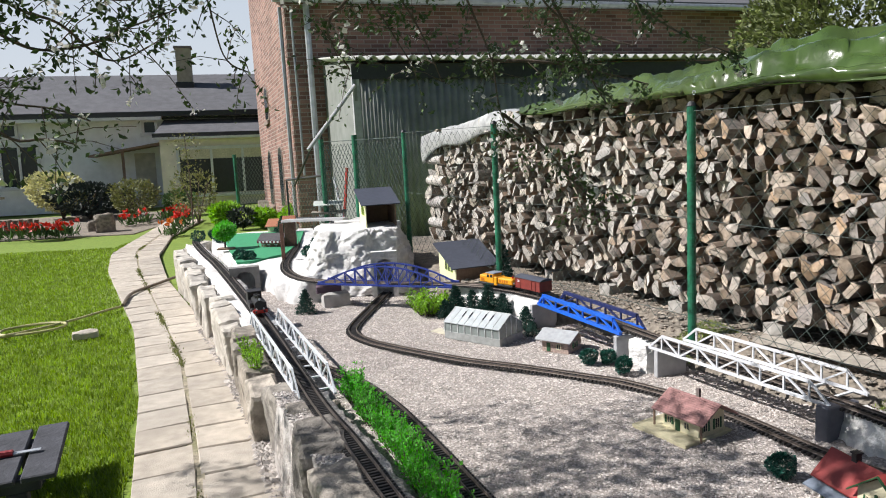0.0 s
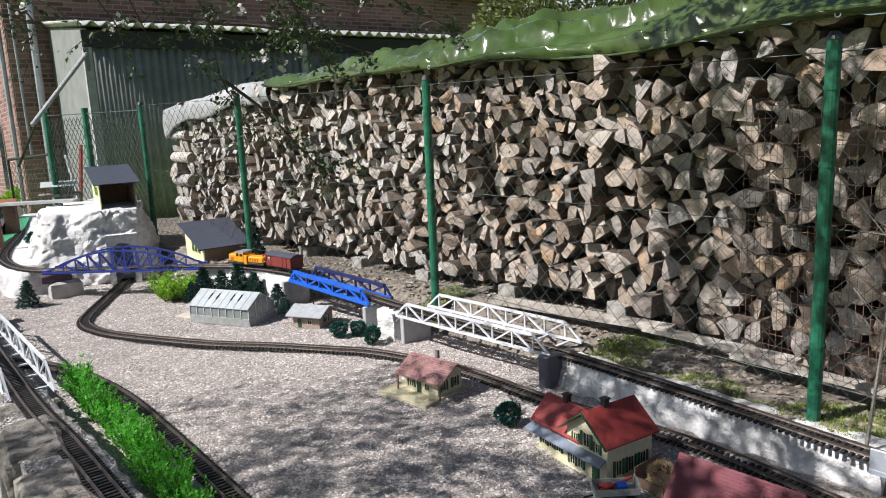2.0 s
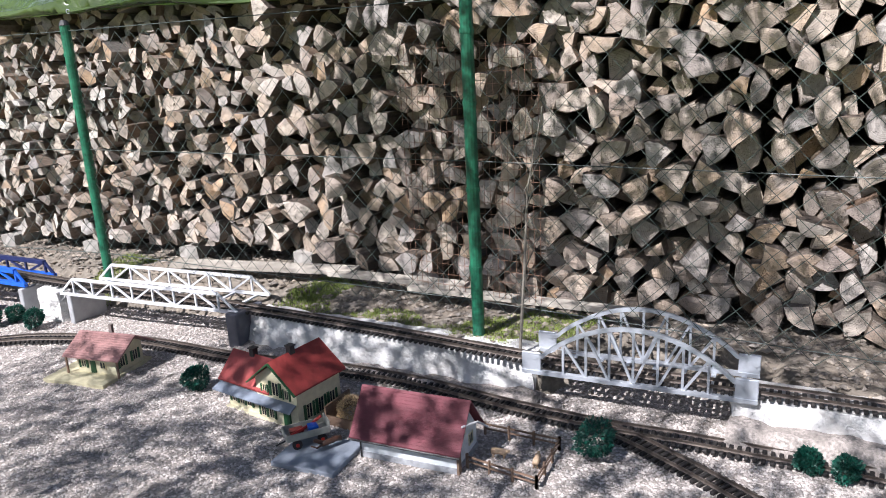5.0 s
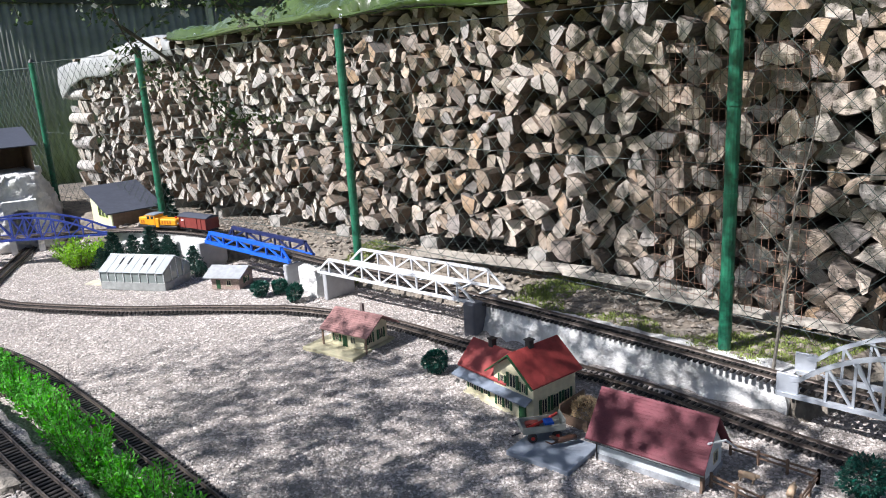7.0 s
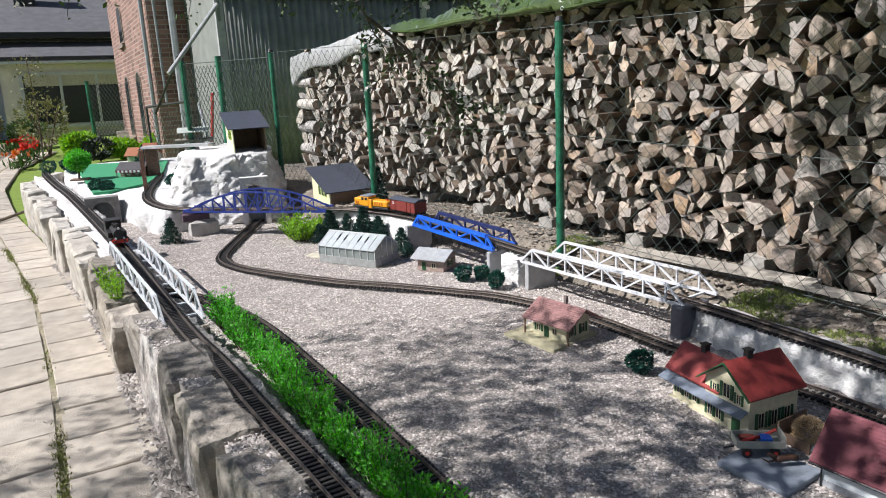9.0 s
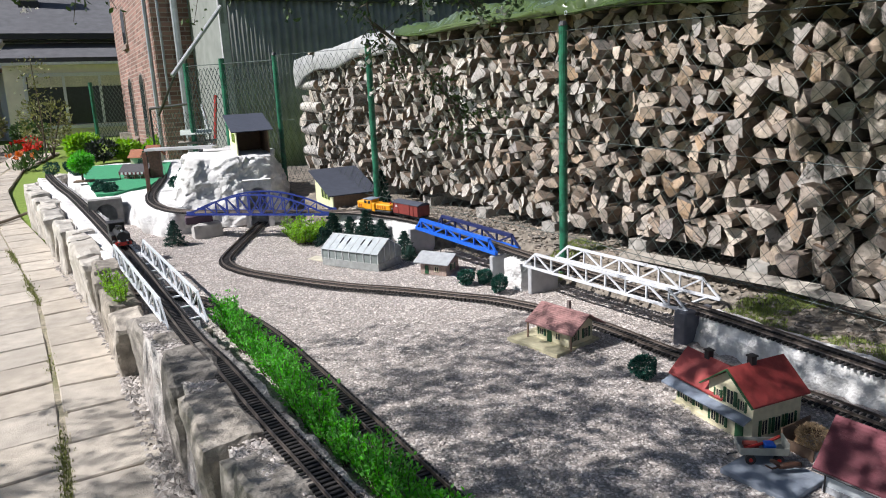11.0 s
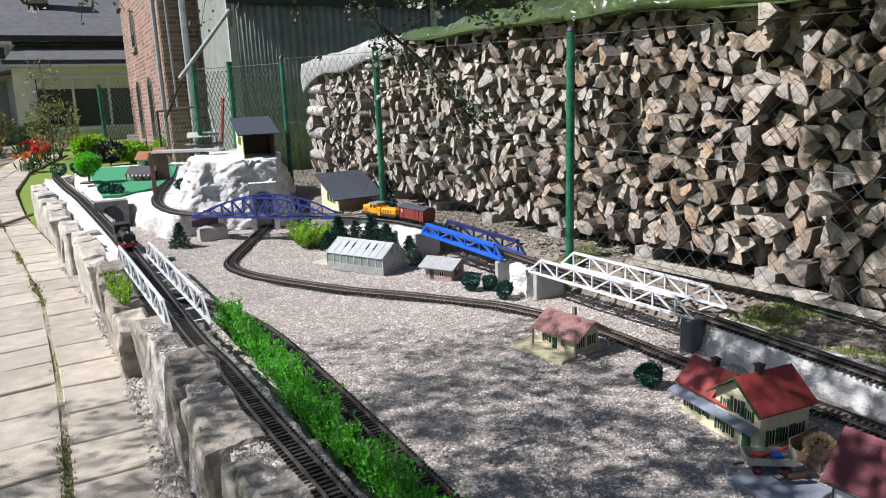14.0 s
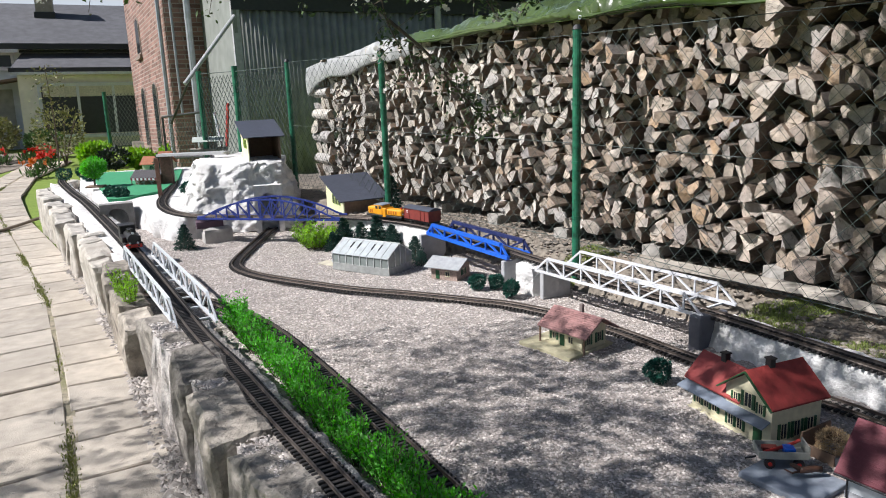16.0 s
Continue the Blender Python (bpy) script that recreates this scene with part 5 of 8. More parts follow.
def house_walls(bm, x0, x1, y0, y1, h, ridge=None, along="x"):
    if ridge is None:
        box(bm, x0, x1, y0, y1, 0, h)
        return
    if along == "x":
        prof = [(y0, 0), (y1, 0), (y1, h), ((y0 + y1) / 2, ridge), (y0, h)]
        lo = [bm.verts.new((x0, a, b)) for a, b in prof]
        hi = [bm.verts.new((x1, a, b)) for a, b in prof]
    else:
        prof = [(x0, 0), (x1, 0), (x1, h), ((x0 + x1) / 2, ridge), (x0, h)]
        lo = [bm.verts.new((a, y0, b)) for a, b in prof]
        hi = [bm.verts.new((a, y1, b)) for a, b in prof]
    bm.faces.new(lo[::-1])
    bm.faces.new(hi)
    for k in range(5):
        bm.faces.new((lo[k], lo[(k + 1) % 5], hi[(k + 1) % 5], hi[k]))


def win(parent, x, z, w, h, side, shutters=None, frame_m=None, depth=0.004, bars=True):
    """A window on a wall. side: ('y', y, -1) for a wall facing -y, ('x', x, 1) for one facing +x."""
    ax, at_, sg = side

    def W(u0, u1, d0, d1, z0, z1):
        lo_, hi_ = sorted((at_ + sg * d0, at_ + sg * d1))
        return boxed(u0, u1, lo_, hi_, z0, z1) if ax == "y" else boxed(lo_, hi_, u0, u1, z0, z1)
    wd = part("window", W(x - w / 2, x + w / 2, -0.001, 0.0012, z, z + h), M_PANE, parent)
    fm = frame_m or M_CREAM
    for u0, u1, z0, z1 in ((x - w / 2 - 0.003, x - w / 2, z, z + h), (x + w / 2, x + w / 2 + 0.003, z, z + h), (x - w / 2 - 0.003, x + w / 2 + 0.003, z + h, z + h + 0.003), (x - w / 2 - 0.003, x + w / 2 + 0.003, z - 0.003, z)):
        part("frame", W(u0, u1, 0, 0.0025, z0, z1), fm, wd)
    if bars:
        part("glazing_bar", W(x - 0.001, x + 0.001, 0.001, 0.002, z, z + h), fm, wd)
    if shutters:
        for u in (x - w / 2 - 0.003 - w * 0.45, x + w / 2 + 0.003):
            part("shutter", W(u, u + w * 0.45, 0, 0.004, z - 0.002, z + h + 0.002), shutters, parent, "green shutter")
    return wd


# red-roofed station house
st = thing("station_house", "cream model station house with red roof and green shutters", "model house", frame_at(Vector((1.822, 2.523, -0.01)), Vector((0.079, -0.32, 0))))
bm = bmesh.new()
house_walls(bm, 0.155, 0.33, 0, 0.185, 0.148, 0.210, "y")
part("main_wall", bm, M_CREAM, st)
bm = bmesh.new()
house_walls(bm, 0, 0.155, 0.012, 0.125, 0.108, 0.166, "x")
part("wing_wall", bm, M_CREAM, st)
bm = bmesh.new()
gable_roof(bm, 0.138, 0.347, -0.018, 0.20, 0.134, 0.216, 0.005, "y")
roof_ = part("main_roof", bm, M_RED, st)
bm = bmesh.new()
gable_roof(bm, -0.02, 0.215, -0.006, 0.143, 0.101, 0.176, 0.005)
part("wing_roof", bm, M_RED, st)
for x0 in (0.138, 0.2425):
    bm = bmesh.new()
    za, zb = (0.134, 0.216) if x0 < 0.2 else (0.216, 0.134)
    bar(bm, (x0, -0.020, za), (x0 + 0.1045, -0.020, zb), 0.004, 0.008, (0, 1, 0))
    part("barge_board", bm, M_GREENP, roof_, "green barge board")
bm = bmesh.new()
vs = [bm.verts.new(p) for p in ((-0.025, -0.030, 0.074), (0.325, -0.030, 0.074), (0.325, 0.003, 0.090), (-0.025, 0.013, 0.090))]
f = bm.faces.new(vs)
g = bmesh.ops.extrude_face_region(bm, geom=[f])
bmesh.ops.translate(bm, vec=(0, 0, 0.004), verts=[v for v in g["geom"] if isinstance(v, bmesh.types.BMVert)])
part("awning", bm, M_TIN, st, "blue grey tin awning")
for x, y, z in ((0.075, 0.07, 0.16), (0.2425, 0.075, 0.20)):
    ch = part("chimney", boxed(x - 0.010, x + 0.010, y - 0.010, y + 0.010, z - 0.01, z + 0.038, 0.001), M_DARK, st, "black chimney")
    part("chimney_cap", boxed(x - 0.0125, x + 0.0125, y - 0.0125, y + 0.0125, z + 0.038, z + 0.042), M_DARK, ch)
for x in (0.03, 0.065, 0.1):
    win(st, x, 0.03, 0.018, 0.032, ("y", 0.012, -1), M_GREENP)
for x in (0.18, 0.215):
    win(st, x, 0.025, 0.018, 0.038, ("y", 0, -1), M_GREENP)
for x in (0.2425,):
    win(st, x, 0.105, 0.024, 0.042, ("y", 0, -1), M_GREENP)
for x in (0.195, 0.29):
    win(st, x, 0.103, 0.014, 0.028, ("y", 0, -1), M_GREENP)
part("door", boxed(0.268, 0.298, -0.004, 0.001, 0.004, 0.066, 0.001), M_GREENP, st, "green door")
for y in (0.045, 0.095, 0.145):
    win(st, y, 0.035, 0.02, 0.045, ("x", 0.33, 1), M_GREENP)
part("plinth", boxed(-0.004, 0.334, -0.004, 0.189, -0.004, 0.012, 0.001), M_CREAM, st)

# maroon-roofed barn
ba = thing("barn", "white model barn with long maroon roof and stone base", "model house", frame_at(Vector((1.955, 1.963, -0.006)), Vector((0.124, -0.263, 0))))
bm = bmesh.new()
house_walls(bm, 0, 0.29, 0, 0.145, 0.075, 0.165, "x")
part("wall", bm, mat("white_wall_plastic", (0.66, 0.70, 0.72), 0.6, noise_scale=60, vary=0.1, bump=0.2), ba)
bm = bmesh.new()
box(bm, -0.003, 0.293, -0.003, 0.148, 0.0, 0.017)
part("stone_base", bm, M_STONEBASE, ba, "grey stone base")
bm = bmesh.new()
gable_roof(bm, -0.022, 0.308, -0.022, 0.167, 0.062, 0.178, 0.005)
ribs(part("roof", bm, M_MAROON, ba), M_MAROON, -0.022, 0.308, -0.022, 0.167, 0.062, 0.178, 16, 0.00035)
part("gutter", tubed([(-0.022, -0.024, 0.062), (0.308, -0.024, 0.062)], 0.003, 6), M_DARK, ba)
part("downpipe", tubed([(0.004, -0.006, 0.06), (0.004, -0.006, 0.0)], 0.0025, 6), M_DARK, ba)
part("gable_post", boxed(0.291, 0.298, -0.004, 0.012, 0, 0.066), M_BROWNWALL, ba)
win(ba, 0.05, 0.09, 0.02, 0.03, ("x", 0.29, 1))
win(ba, 0.1, 0.04, 0.024, 0.028, ("x", 0.29, 1))
part("canopy", tubed([(0.30, 0.02, 0.13), (0.325, 0.07, 0.125), (0.335, 0.12, 0.085)], 0.003, 6), M_WHITE, ba)

# hut with reddish brown roof on a cream base
hu = thing("halt_hut", "small cream model halt with faded brown-red roof", "model house", frame_at(Vector((1.54, 3.20, 0.0)), Vector((0.5, -0.866, 0))))
part("base_slab", boxed(-0.055, 0.215, -0.085, 0.17, -0.012, 0.010, 0.002), mat("yellow_cement", (0.55, 0.50, 0.33), 0.9, noise_scale=40, vary=0.2, bump=0.4), hu, "yellowish cement slab")
bm = bmesh.new()
house_walls(bm, 0.03, 0.20, 0.0, 0.14, 0.088, 0.130, "x")
part("wall", bm, M_CREAM, hu)
bm = bmesh.new()
gable_roof(bm, -0.005, 0.245, -0.03, 0.17, 0.074, 0.134, 0.005)
ribs(part("roof", bm, M_BROWNROOF, hu), M_BROWNROOF, -0.005, 0.245, -0.03, 0.17, 0.074, 0.134, 12, 0.0012)
part("chimney", boxed(0.125, 0.137, 0.075, 0.087, 0.12, 0.168), mat("grey_brown", (0.16, 0.13, 0.12), 0.8), hu)
part("door", boxed(0.09, 0.112, -0.003, 0.001, 0.01, 0.055), M_GREENP, hu, "dark green door")
win(hu, 0.06, 0.03, 0.018, 0.024, ("y", 0, -1), M_GREENP)
win(hu, 0.145, 0.03, 0.022, 0.024, ("y", 0, -1))
for y in (0.035, 0.1):
    win(hu, y, 0.03, 0.02, 0.036, ("x", 0.20, 1), M_GREENP)
for x in (0.004, 0.232):
    part("porch_post", boxed(x - 0.003, x + 0.003, -0.026, -0.020, 0.009, 0.078), M_BROWNWALL, hu)

# greenhouse
gh = thing("greenhouse", "model greenhouse with milky glass on a grey base", "model greenhouse", frame_at(Vector((0.71, 4.665, -0.005)), Vector((0.306, -0.265, 0))))
M_GLASSY = mat("milky_plastic_glass", (0.42, 0.45, 0.46), 0.3, noise_scale=30, vary=0.12, bump=0.1)
M_SIDEGLASS = mat("grey_side_glass", (0.22, 0.25, 0.24), 0.2, noise_scale=30, vary=0.2, bump=0.05)
M_ALU = mat("grey_frame_plastic", (0.55, 0.57, 0.57), 0.5, noise_scale=40, vary=0.15, bump=0.05)
part("base_wall", boxed(0, 0.405, 0, 0.22, 0, 0.046, 0.002), mat("grey_base_plastic", (0.30, 0.31, 0.30), 0.8, noise_scale=40, vary=0.2, bump=0.3), gh)
for k in range(8):
    x0, x1 = 0.004 + k * 0.05, 0.004 + k * 0.05 + 0.046
    for y in (0.003, 0.217):
        part("pane", boxed(x0, x1, y - 0.001, y + 0.001, 0.046, 0.098), M_SIDEGLASS, gh)
    for y0, y1, z0, z1 in ((-0.006, 0.11, 0.098, 0.163), (0.226, 0.11, 0.098, 0.163)):
        bm = bmesh.new()
        vs = [bm.verts.new(p) for p in ((x0, y0, z0), (x1, y0, z0), (x1, y1, z1), (x0, y1, z1))]
        f = bm.faces.new(vs)
        g = bmesh.ops.extrude_face_region(bm, geom=[f])
        bmesh.ops.translate(bm, vec=(0, 0, 0.002), verts=[v for v in g["geom"] if isinstance(v, bmesh.types.BMVert)])
        part("roof_pane", bm, M_GLASSY, gh)
for k in range(9):
    x = 0.002 + k * 0.05
    for y in (0.0, 0.22):
        bm = bmesh.new()
        bar(bm, (x, y, 0.044), (x, y, 0.099), 0.004)
        part("post", bm, M_ALU, gh)
        bm = bmesh.new()
        bar(bm, (x, y + (-0.006 if y < 0.1 else 0.006), 0.1), (x, 0.11, 0.166), 0.003, 0.004)
        part("rafter", bm, M_ALU, gh)
for k in (2, 3, 5, 6):
    bm = bmesh.new()
    bar(bm, (0.004 + k * 0.05, 0.085, 0.153), (0.004 + k * 0.05, 0.045, 0.130), 0.004, 0.008)
    part("vent_stay", bm, M_DARK, gh)
part("ridge_bar", boxed(-0.003, 0.408, 0.107, 0.113, 0.163, 0.169), M_ALU, gh)
for x in (0.0, 0.403):
    bm = bmesh.new()
    vs = [bm.verts.new(p) for p in ((x, 0.0, 0.046), (x, 0.22, 0.046), (x, 0.22, 0.098), (x, 0.11, 0.163), (x, 0, 0.098))]
    f = bm.faces.new(vs)
    g = bmesh.ops.extrude_face_region(bm, geom=[f])
    bmesh.ops.translate(bm, vec=(0.002, 0, 0), verts=[v for v in g["geom"] if isinstance(v, bmesh.types.BMVert)])
    part("gable_pane", bm, M_SIDEGLASS, gh)
    for y in (0.06, 0.11, 0.16):
        part("gable_bar", boxed(x - 0.001, x + 0.004, y - 0.002, y + 0.002, 0.046, 0.13 if y != 0.11 else 0.163), M_ALU, gh)
part("ramp", boxed(-0.16, -0.01, 0.05, 0.13, 0.0, 0.010, 0.002), mat("pale_board", (0.5, 0.46, 0.36), 0.8), gh, "pale board beside the door")

# small hut with a grey roof
sh = thing("flag_hut", "small brown brick model hut with flat grey saddle roof", "model house", frame_at(Vector((1.235, 4.285, 0)), Vector((0.123, -0.1, 0))))
M_TINYBRICK = mat("tiny_brick_print", (0.36, 0.27, 0.23), 0.8, noise_scale=120, vary=0.4, bump=0.3)
bm = bmesh.new()
house_walls(bm, 0, 0.158, 0, 0.14, 0.072, 0.102, "x")
part("wall", bm, M_TINYBRICK, sh)
bm = bmesh.new()
gable_roof(bm, -0.03, 0.185, -0.028, 0.168, 0.066, 0.108, 0.004)
part("roof", bm, mat("light_grey_roof", (0.33, 0.34, 0.35), 0.7, noise_scale=40, vary=0.15, bump=0.1), sh)
part("door", boxed(0.028, 0.05, -0.002, 0.001, 0.004, 0.05), M_GREENP, sh, "dark green door")
win(sh, 0.10, 0.022, 0.022, 0.024, ("y", 0, -1))
win(sh, 0.07, 0.025, 0.024, 0.028, ("x", 0.158, 1), M_GREENP)
part("flue", tubed([(0.09, 0.07, 0.09), (0.09, 0.07, 0.125)], 0.003, 6), M_DARK, sh)


def engine_shed(name, m, L, D, h0, h1, label, open_front, wall_m):
    """A shed with a lean-to roof, low in front; yellow side with green windows."""
    th = thing(name, label, "model shed", m)
    t = 0.008
    for x, mm in ((0, M_CREAM2), (L - t, wall_m)):
        bm = bmesh.new()
        prof = [(0, 0), (D, 0), (D, h1), (0, h0)]
        lo = [bm.verts.new((x, a, b)) for a, b in prof]
        hi = [bm.verts.new((x + t, a, b)) for a, b in prof]
        bm.faces.new(lo[::-1])
        bm.faces.new(hi)
        for k in range(4):
            bm.faces.new((lo[k], lo[(k + 1) % 4], hi[(k + 1) % 4], hi[k]))
        part("side_wall", bm, mm, th)
    part("back_wall", boxed(t, L - t, D - t, D, 0, h1), wall_m, th)
    part("floor_board", boxed(t, L - t, 0.002, D - t, 0.0, 0.004), wall_m, th)
    if not open_front:
        part("front_wall", boxed(t, L - t, 0, t, 0, h0 - 0.004), wall_m, th)
    bm = bmesh.new()
    s = (h1 - h0) / D
    vs = [bm.verts.new(p) for p in ((-0.035, -0.03, h0 - 0.03 * s), (L + 0.035, -0.03, h0 - 0.03 * s), (L + 0.035, D + 0.03, h1 + 0.03 * s), (-0.035, D + 0.03, h1 + 0.03 * s))]
    f = bm.faces.new(vs)
    g = bmesh.ops.extrude_face_region(bm, geom=[f])
    bmesh.ops.translate(bm, vec=(0, 0, 0.007), verts=[v for v in g["geom"] if isinstance(v, bmesh.types.BMVert)])
    part("roof", bm, M_NAVYROOF, th)
    for k in range(3):
        win(th, D * (0.22 + 0.17 * k), h0 * 0.42 + 0.02 * (D > 0), 0.04, 0.06 if not open_front else 0.065, ("x", 0, -1), None, mat("lime_frame", (0.35, 0.5, 0.08), 0.6), 0.004)
    return th


engine_shed("engine_shed", frame_at(Vector((0.805, 5.565, 0.145)), Vector((0.95, 0.31, 0))), 0.30, 0.37, 0.108, 0.225, "pale yellow model engine shed with blue grey roof", False, M_BROWNWALL)
engine_shed("engine_shed", frame_at(Vector((0.115, 6.35, 0.475)), Vector((0.97, 0.24, 0))), 0.25, 0.36, 0.19, 0.285, "open-fronted pale yellow model shed on the hilltop", True, M_BROWNWALL)
tagged(part("hill_top", boxed(-0.08, 0.37, 6.3, 6.80, 0.42, 0.478, 0.01), M_PLASTER), "flat white plaster top of the hill", "rock", kind="structure")

# cafe pavilion on the felt
ca = thing("cafe_pavilion", "dark-roofed model cafe with striped awning on the felt", "model house", frame_at(Vector((-1.14, 7.76, 0.178)), Vector((0.96, -0.28, 0))))
bm = bmesh.new()
house_walls(bm, 0.02, 0.26, 0.05, 0.17, 0.06, 0.10, "x")
part("wall", bm, M_BROWNWALL, ca)
bm = bmesh.new()
gable_roof(bm, 0, 0.29, 0.0, 0.2, 0.062, 0.125, 0.006)
part("roof", bm, mat("black_roof", (0.05, 0.045, 0.05), 0.7, noise_scale=50, vary=0.2), ca)
for k in range(14):
    part("awning_stripe", boxed(0.005 + k * 0.02, 0.0245 + k * 0.02, -0.006, 0.0, 0.044, 0.064), M_WHITE if k % 2 else M_MAROON, ca)
for x in (0.01, 0.15, 0.28):
    part("post", boxed(x - 0.003, x + 0.003, 0.0, 0.006, 0, 0.063), M_BROWNWALL, ca)
for x in (0.06, 0.12, 0.2):
    part("table", boxed(x - 0.015, x + 0.015, 0.01, 0.035, 0.024, 0.028), M_WHITE, ca)
    part("table_leg", boxed(x - 0.002, x + 0.002, 0.02, 0.024, 0, 0.024), M_WHITE, ca)
# brown-red roofed house behind it
rh = thing("tile_roof_house", "small model house with orange-brown tiled roof", "model house", frame_at(Vector((-1.33, 9.05, 0.178)), Vector((0.97, -0.2, 0))))
bm = bmesh.new()
house_walls(bm, 0, 0.3, 0, 0.18, 0.07, 0.13, "x")
part("wall", bm, M_CREAM, rh)
bm = bmesh.new()
gable_roof(bm, -0.02, 0.32, -0.03, 0.21, 0.065, 0.145, 0.006)
part("roof", bm, mat("orange_tiles", (0.32, 0.12, 0.06), 0.8, noise_scale=60, vary=0.2), rh)
win(rh, 0.1, 0.02, 0.03, 0.035, ("y", 0, -1))
win(rh, 0.2, 0.02, 0.03, 0.035, ("y", 0, -1))
tw = thing("water_tower", "narrow dark brown model tower beside the track", "model tower", pose(-0.80, 7.78, 0.165))
part("shaft", boxed(-0.05, 0.05, -0.045, 0.045, 0, 0.27, 0.003), mat("dark_brown", (0.11, 0.055, 0.04), 0.8, noise_scale=50, vary=0.3), tw)
bm = bmesh.new()
gable_roof(bm, -0.065, 0.065, -0.06, 0.06, 0.268, 0.31, 0.005)
part("roof", bm, mat("tower_roof", (0.28, 0.10, 0.05), 0.8), tw)
# station pavilion at the far end of the plank road
kp = thing("plank_station", "little grey model platform hut with pale roof", "model house", frame_at(Vector((-0.67, 8.68, 0.415)), Vector((0.99, 0.1, 0))) @ Matrix.Scale(0.85, 4))
part("platform", boxed(-0.08, 0.38, -0.05, 0.2, -0.03, 0.0, 0.002), M_TIMBER, kp)
for x in (0.0, 0.3):
    for y in (0.0, 0.13):
        part("post", boxed(x - 0.006, x + 0.006, y - 0.006, y + 0.006, 0, 0.09), M_BROWNWALL, kp)
part("counter", boxed(0.05, 0.25, 0.03, 0.11, 0, 0.05), M_TINYBRICK, kp)
bm = bmesh.new()
gable_roof(bm, -0.04, 0.34, -0.05, 0.18, 0.085, 0.14, 0.006)
part("roof", bm, mat("pale_grey_green_roof", (0.45, 0.48, 0.44), 0.7, noise_scale=40, vary=0.15), kp)
for x in (-0.06, 0.36):
    part("leg", boxed(x - 0.012, x + 0.012, 0.05, 0.08, -0.33, -0.03), M_TIMBER, kp)
tagged(part("yard_plate", boxed(-0.10, 0.10, -0.085, 0.085, -0.004, 0.012, 0.002), mat("slate_blue_board", (0.24, 0.27, 0.32), 0.7, noise_scale=25, vary=0.2, bump=0.2)), "blue grey board laid as a farmyard beside the barn", "board").matrix_basis = frame_at(Vector((1.865, 2.045, 0)), Vector((0.43, -0.9, 0)))

# ---- houses and shed behind the garden ----
def uvbrick(name, scale_w=0.22, scale_h=0.066):
    """Brickwork for a far facade: staggered courses with recessed joints."""
    m = bpy.data.materials.new(name)
    m.use_nodes = True
    n, l = m.node_tree.nodes, m.node_tree.links
    b = n["Principled BSDF"]
    b.inputs["Roughness"].default_value = 0.9
    tc = n.new("ShaderNodeTexCoord")
    sep = n.new("ShaderNodeSeparateXYZ")
    l.new(tc.outputs["Object"], sep.inputs[0])
    add = n.new("ShaderNodeMath")
    l.new(sep.outputs["X"], add.inputs[0])
    l.new(sep.outputs["Y"], add.inputs[1])
    comb = n.new("ShaderNodeCombineXYZ")
    l.new(add.outputs[0], comb.inputs["X"])
    l.new(sep.outputs["Z"], comb.inputs["Y"])
    br = n.new("ShaderNodeTexBrick")
    br.inputs["Scale"].default_value = 1.0
    br.inputs["Brick Width"].default_value = scale_w
    br.inputs["Row Height"].default_value = scale_h
    br.inputs["Mortar Size"].default_value = 0.009
    br.inputs["Mortar Smooth"].default_value = 0.3
    br.inputs["Color1"].default_value = (0.40, 0.20, 0.155, 1)
    br.inputs["Color2"].default_value = (0.15, 0.07, 0.055, 1)
    br.inputs["Mortar"].default_value = (0.38, 0.31, 0.265, 1)
    l.new(comb.outputs[0], br.inputs["Vector"])
    nz = n.new("ShaderNodeTexNoise")
    nz.inputs["Scale"].default_value = 1.3
    l.new(tc.outputs["Object"], nz.inputs["Vector"])
    mx = n.new("ShaderNodeMixRGB")
    mx.blend_type = "MULTIPLY"
    mx.inputs["Fac"].default_value = 0.6
    l.new(br.outputs["Color"], mx.inputs["Color1"])
    l.new(nz.outputs["Fac"], mx.inputs["Color2"])
    g = n.new("ShaderNodeGamma")
    g.inputs["Gamma"].default_value = 0.85
    l.new(mx.outputs["Color"], g.inputs["Color"])
    l.new(g.outputs["Color"], b.inputs["Base Color"])
    bp = n.new("ShaderNodeBump")
    bp.inputs["Strength"].default_value = 0.6
    bp.inputs["Distance"].default_value = 0.01
    inv = n.new("ShaderNodeMath")
    inv.operation = "SUBTRACT"
    inv.inputs[0].default_value = 1.0
    l.new(br.outputs["Fac"], inv.inputs[1])
    l.new(inv.outputs[0], bp.inputs["Height"])
    l.new(bp.outputs["Normal"], b.inputs["Normal"])
    return m


# pale haze of the far sky low over the roofs
def haze_mat():
    m = bpy.data.materials.new("hazy_sky")
    m.use_nodes = True
    n, l = m.node_tree.nodes, m.node_tree.links
    tc, sep, rmp, em = (n.new("ShaderNode" + k) for k in ("TexCoord", "SeparateXYZ", "ValToRGB", "Emission"))
    nz = n.new("ShaderNodeTexNoise")
    nz.inputs["Scale"].default_value = 2.0
    l.new(tc.outputs["Generated"], sep.inputs[0])
    l.new(sep.outputs["Z"], rmp.inputs["Fac"])
    rmp.color_ramp.elements[0].color = (0.62, 0.65, 0.68, 1)
    rmp.color_ramp.elements[1].color = (0.36, 0.46, 0.60, 1)
    l.new(rmp.outputs["Color"], em.inputs["Color"])
    em.inputs["Strength"].default_value = 0.8
    l.new(em.outputs[0], n["Material Output"].inputs["Surface"])
    return m


bm = bmesh.new()
arc = [(-400 * math.sin(a), 400 * math.cos(a)) for a in [math.radians(k * 5 - 40) for k in range(25)]]
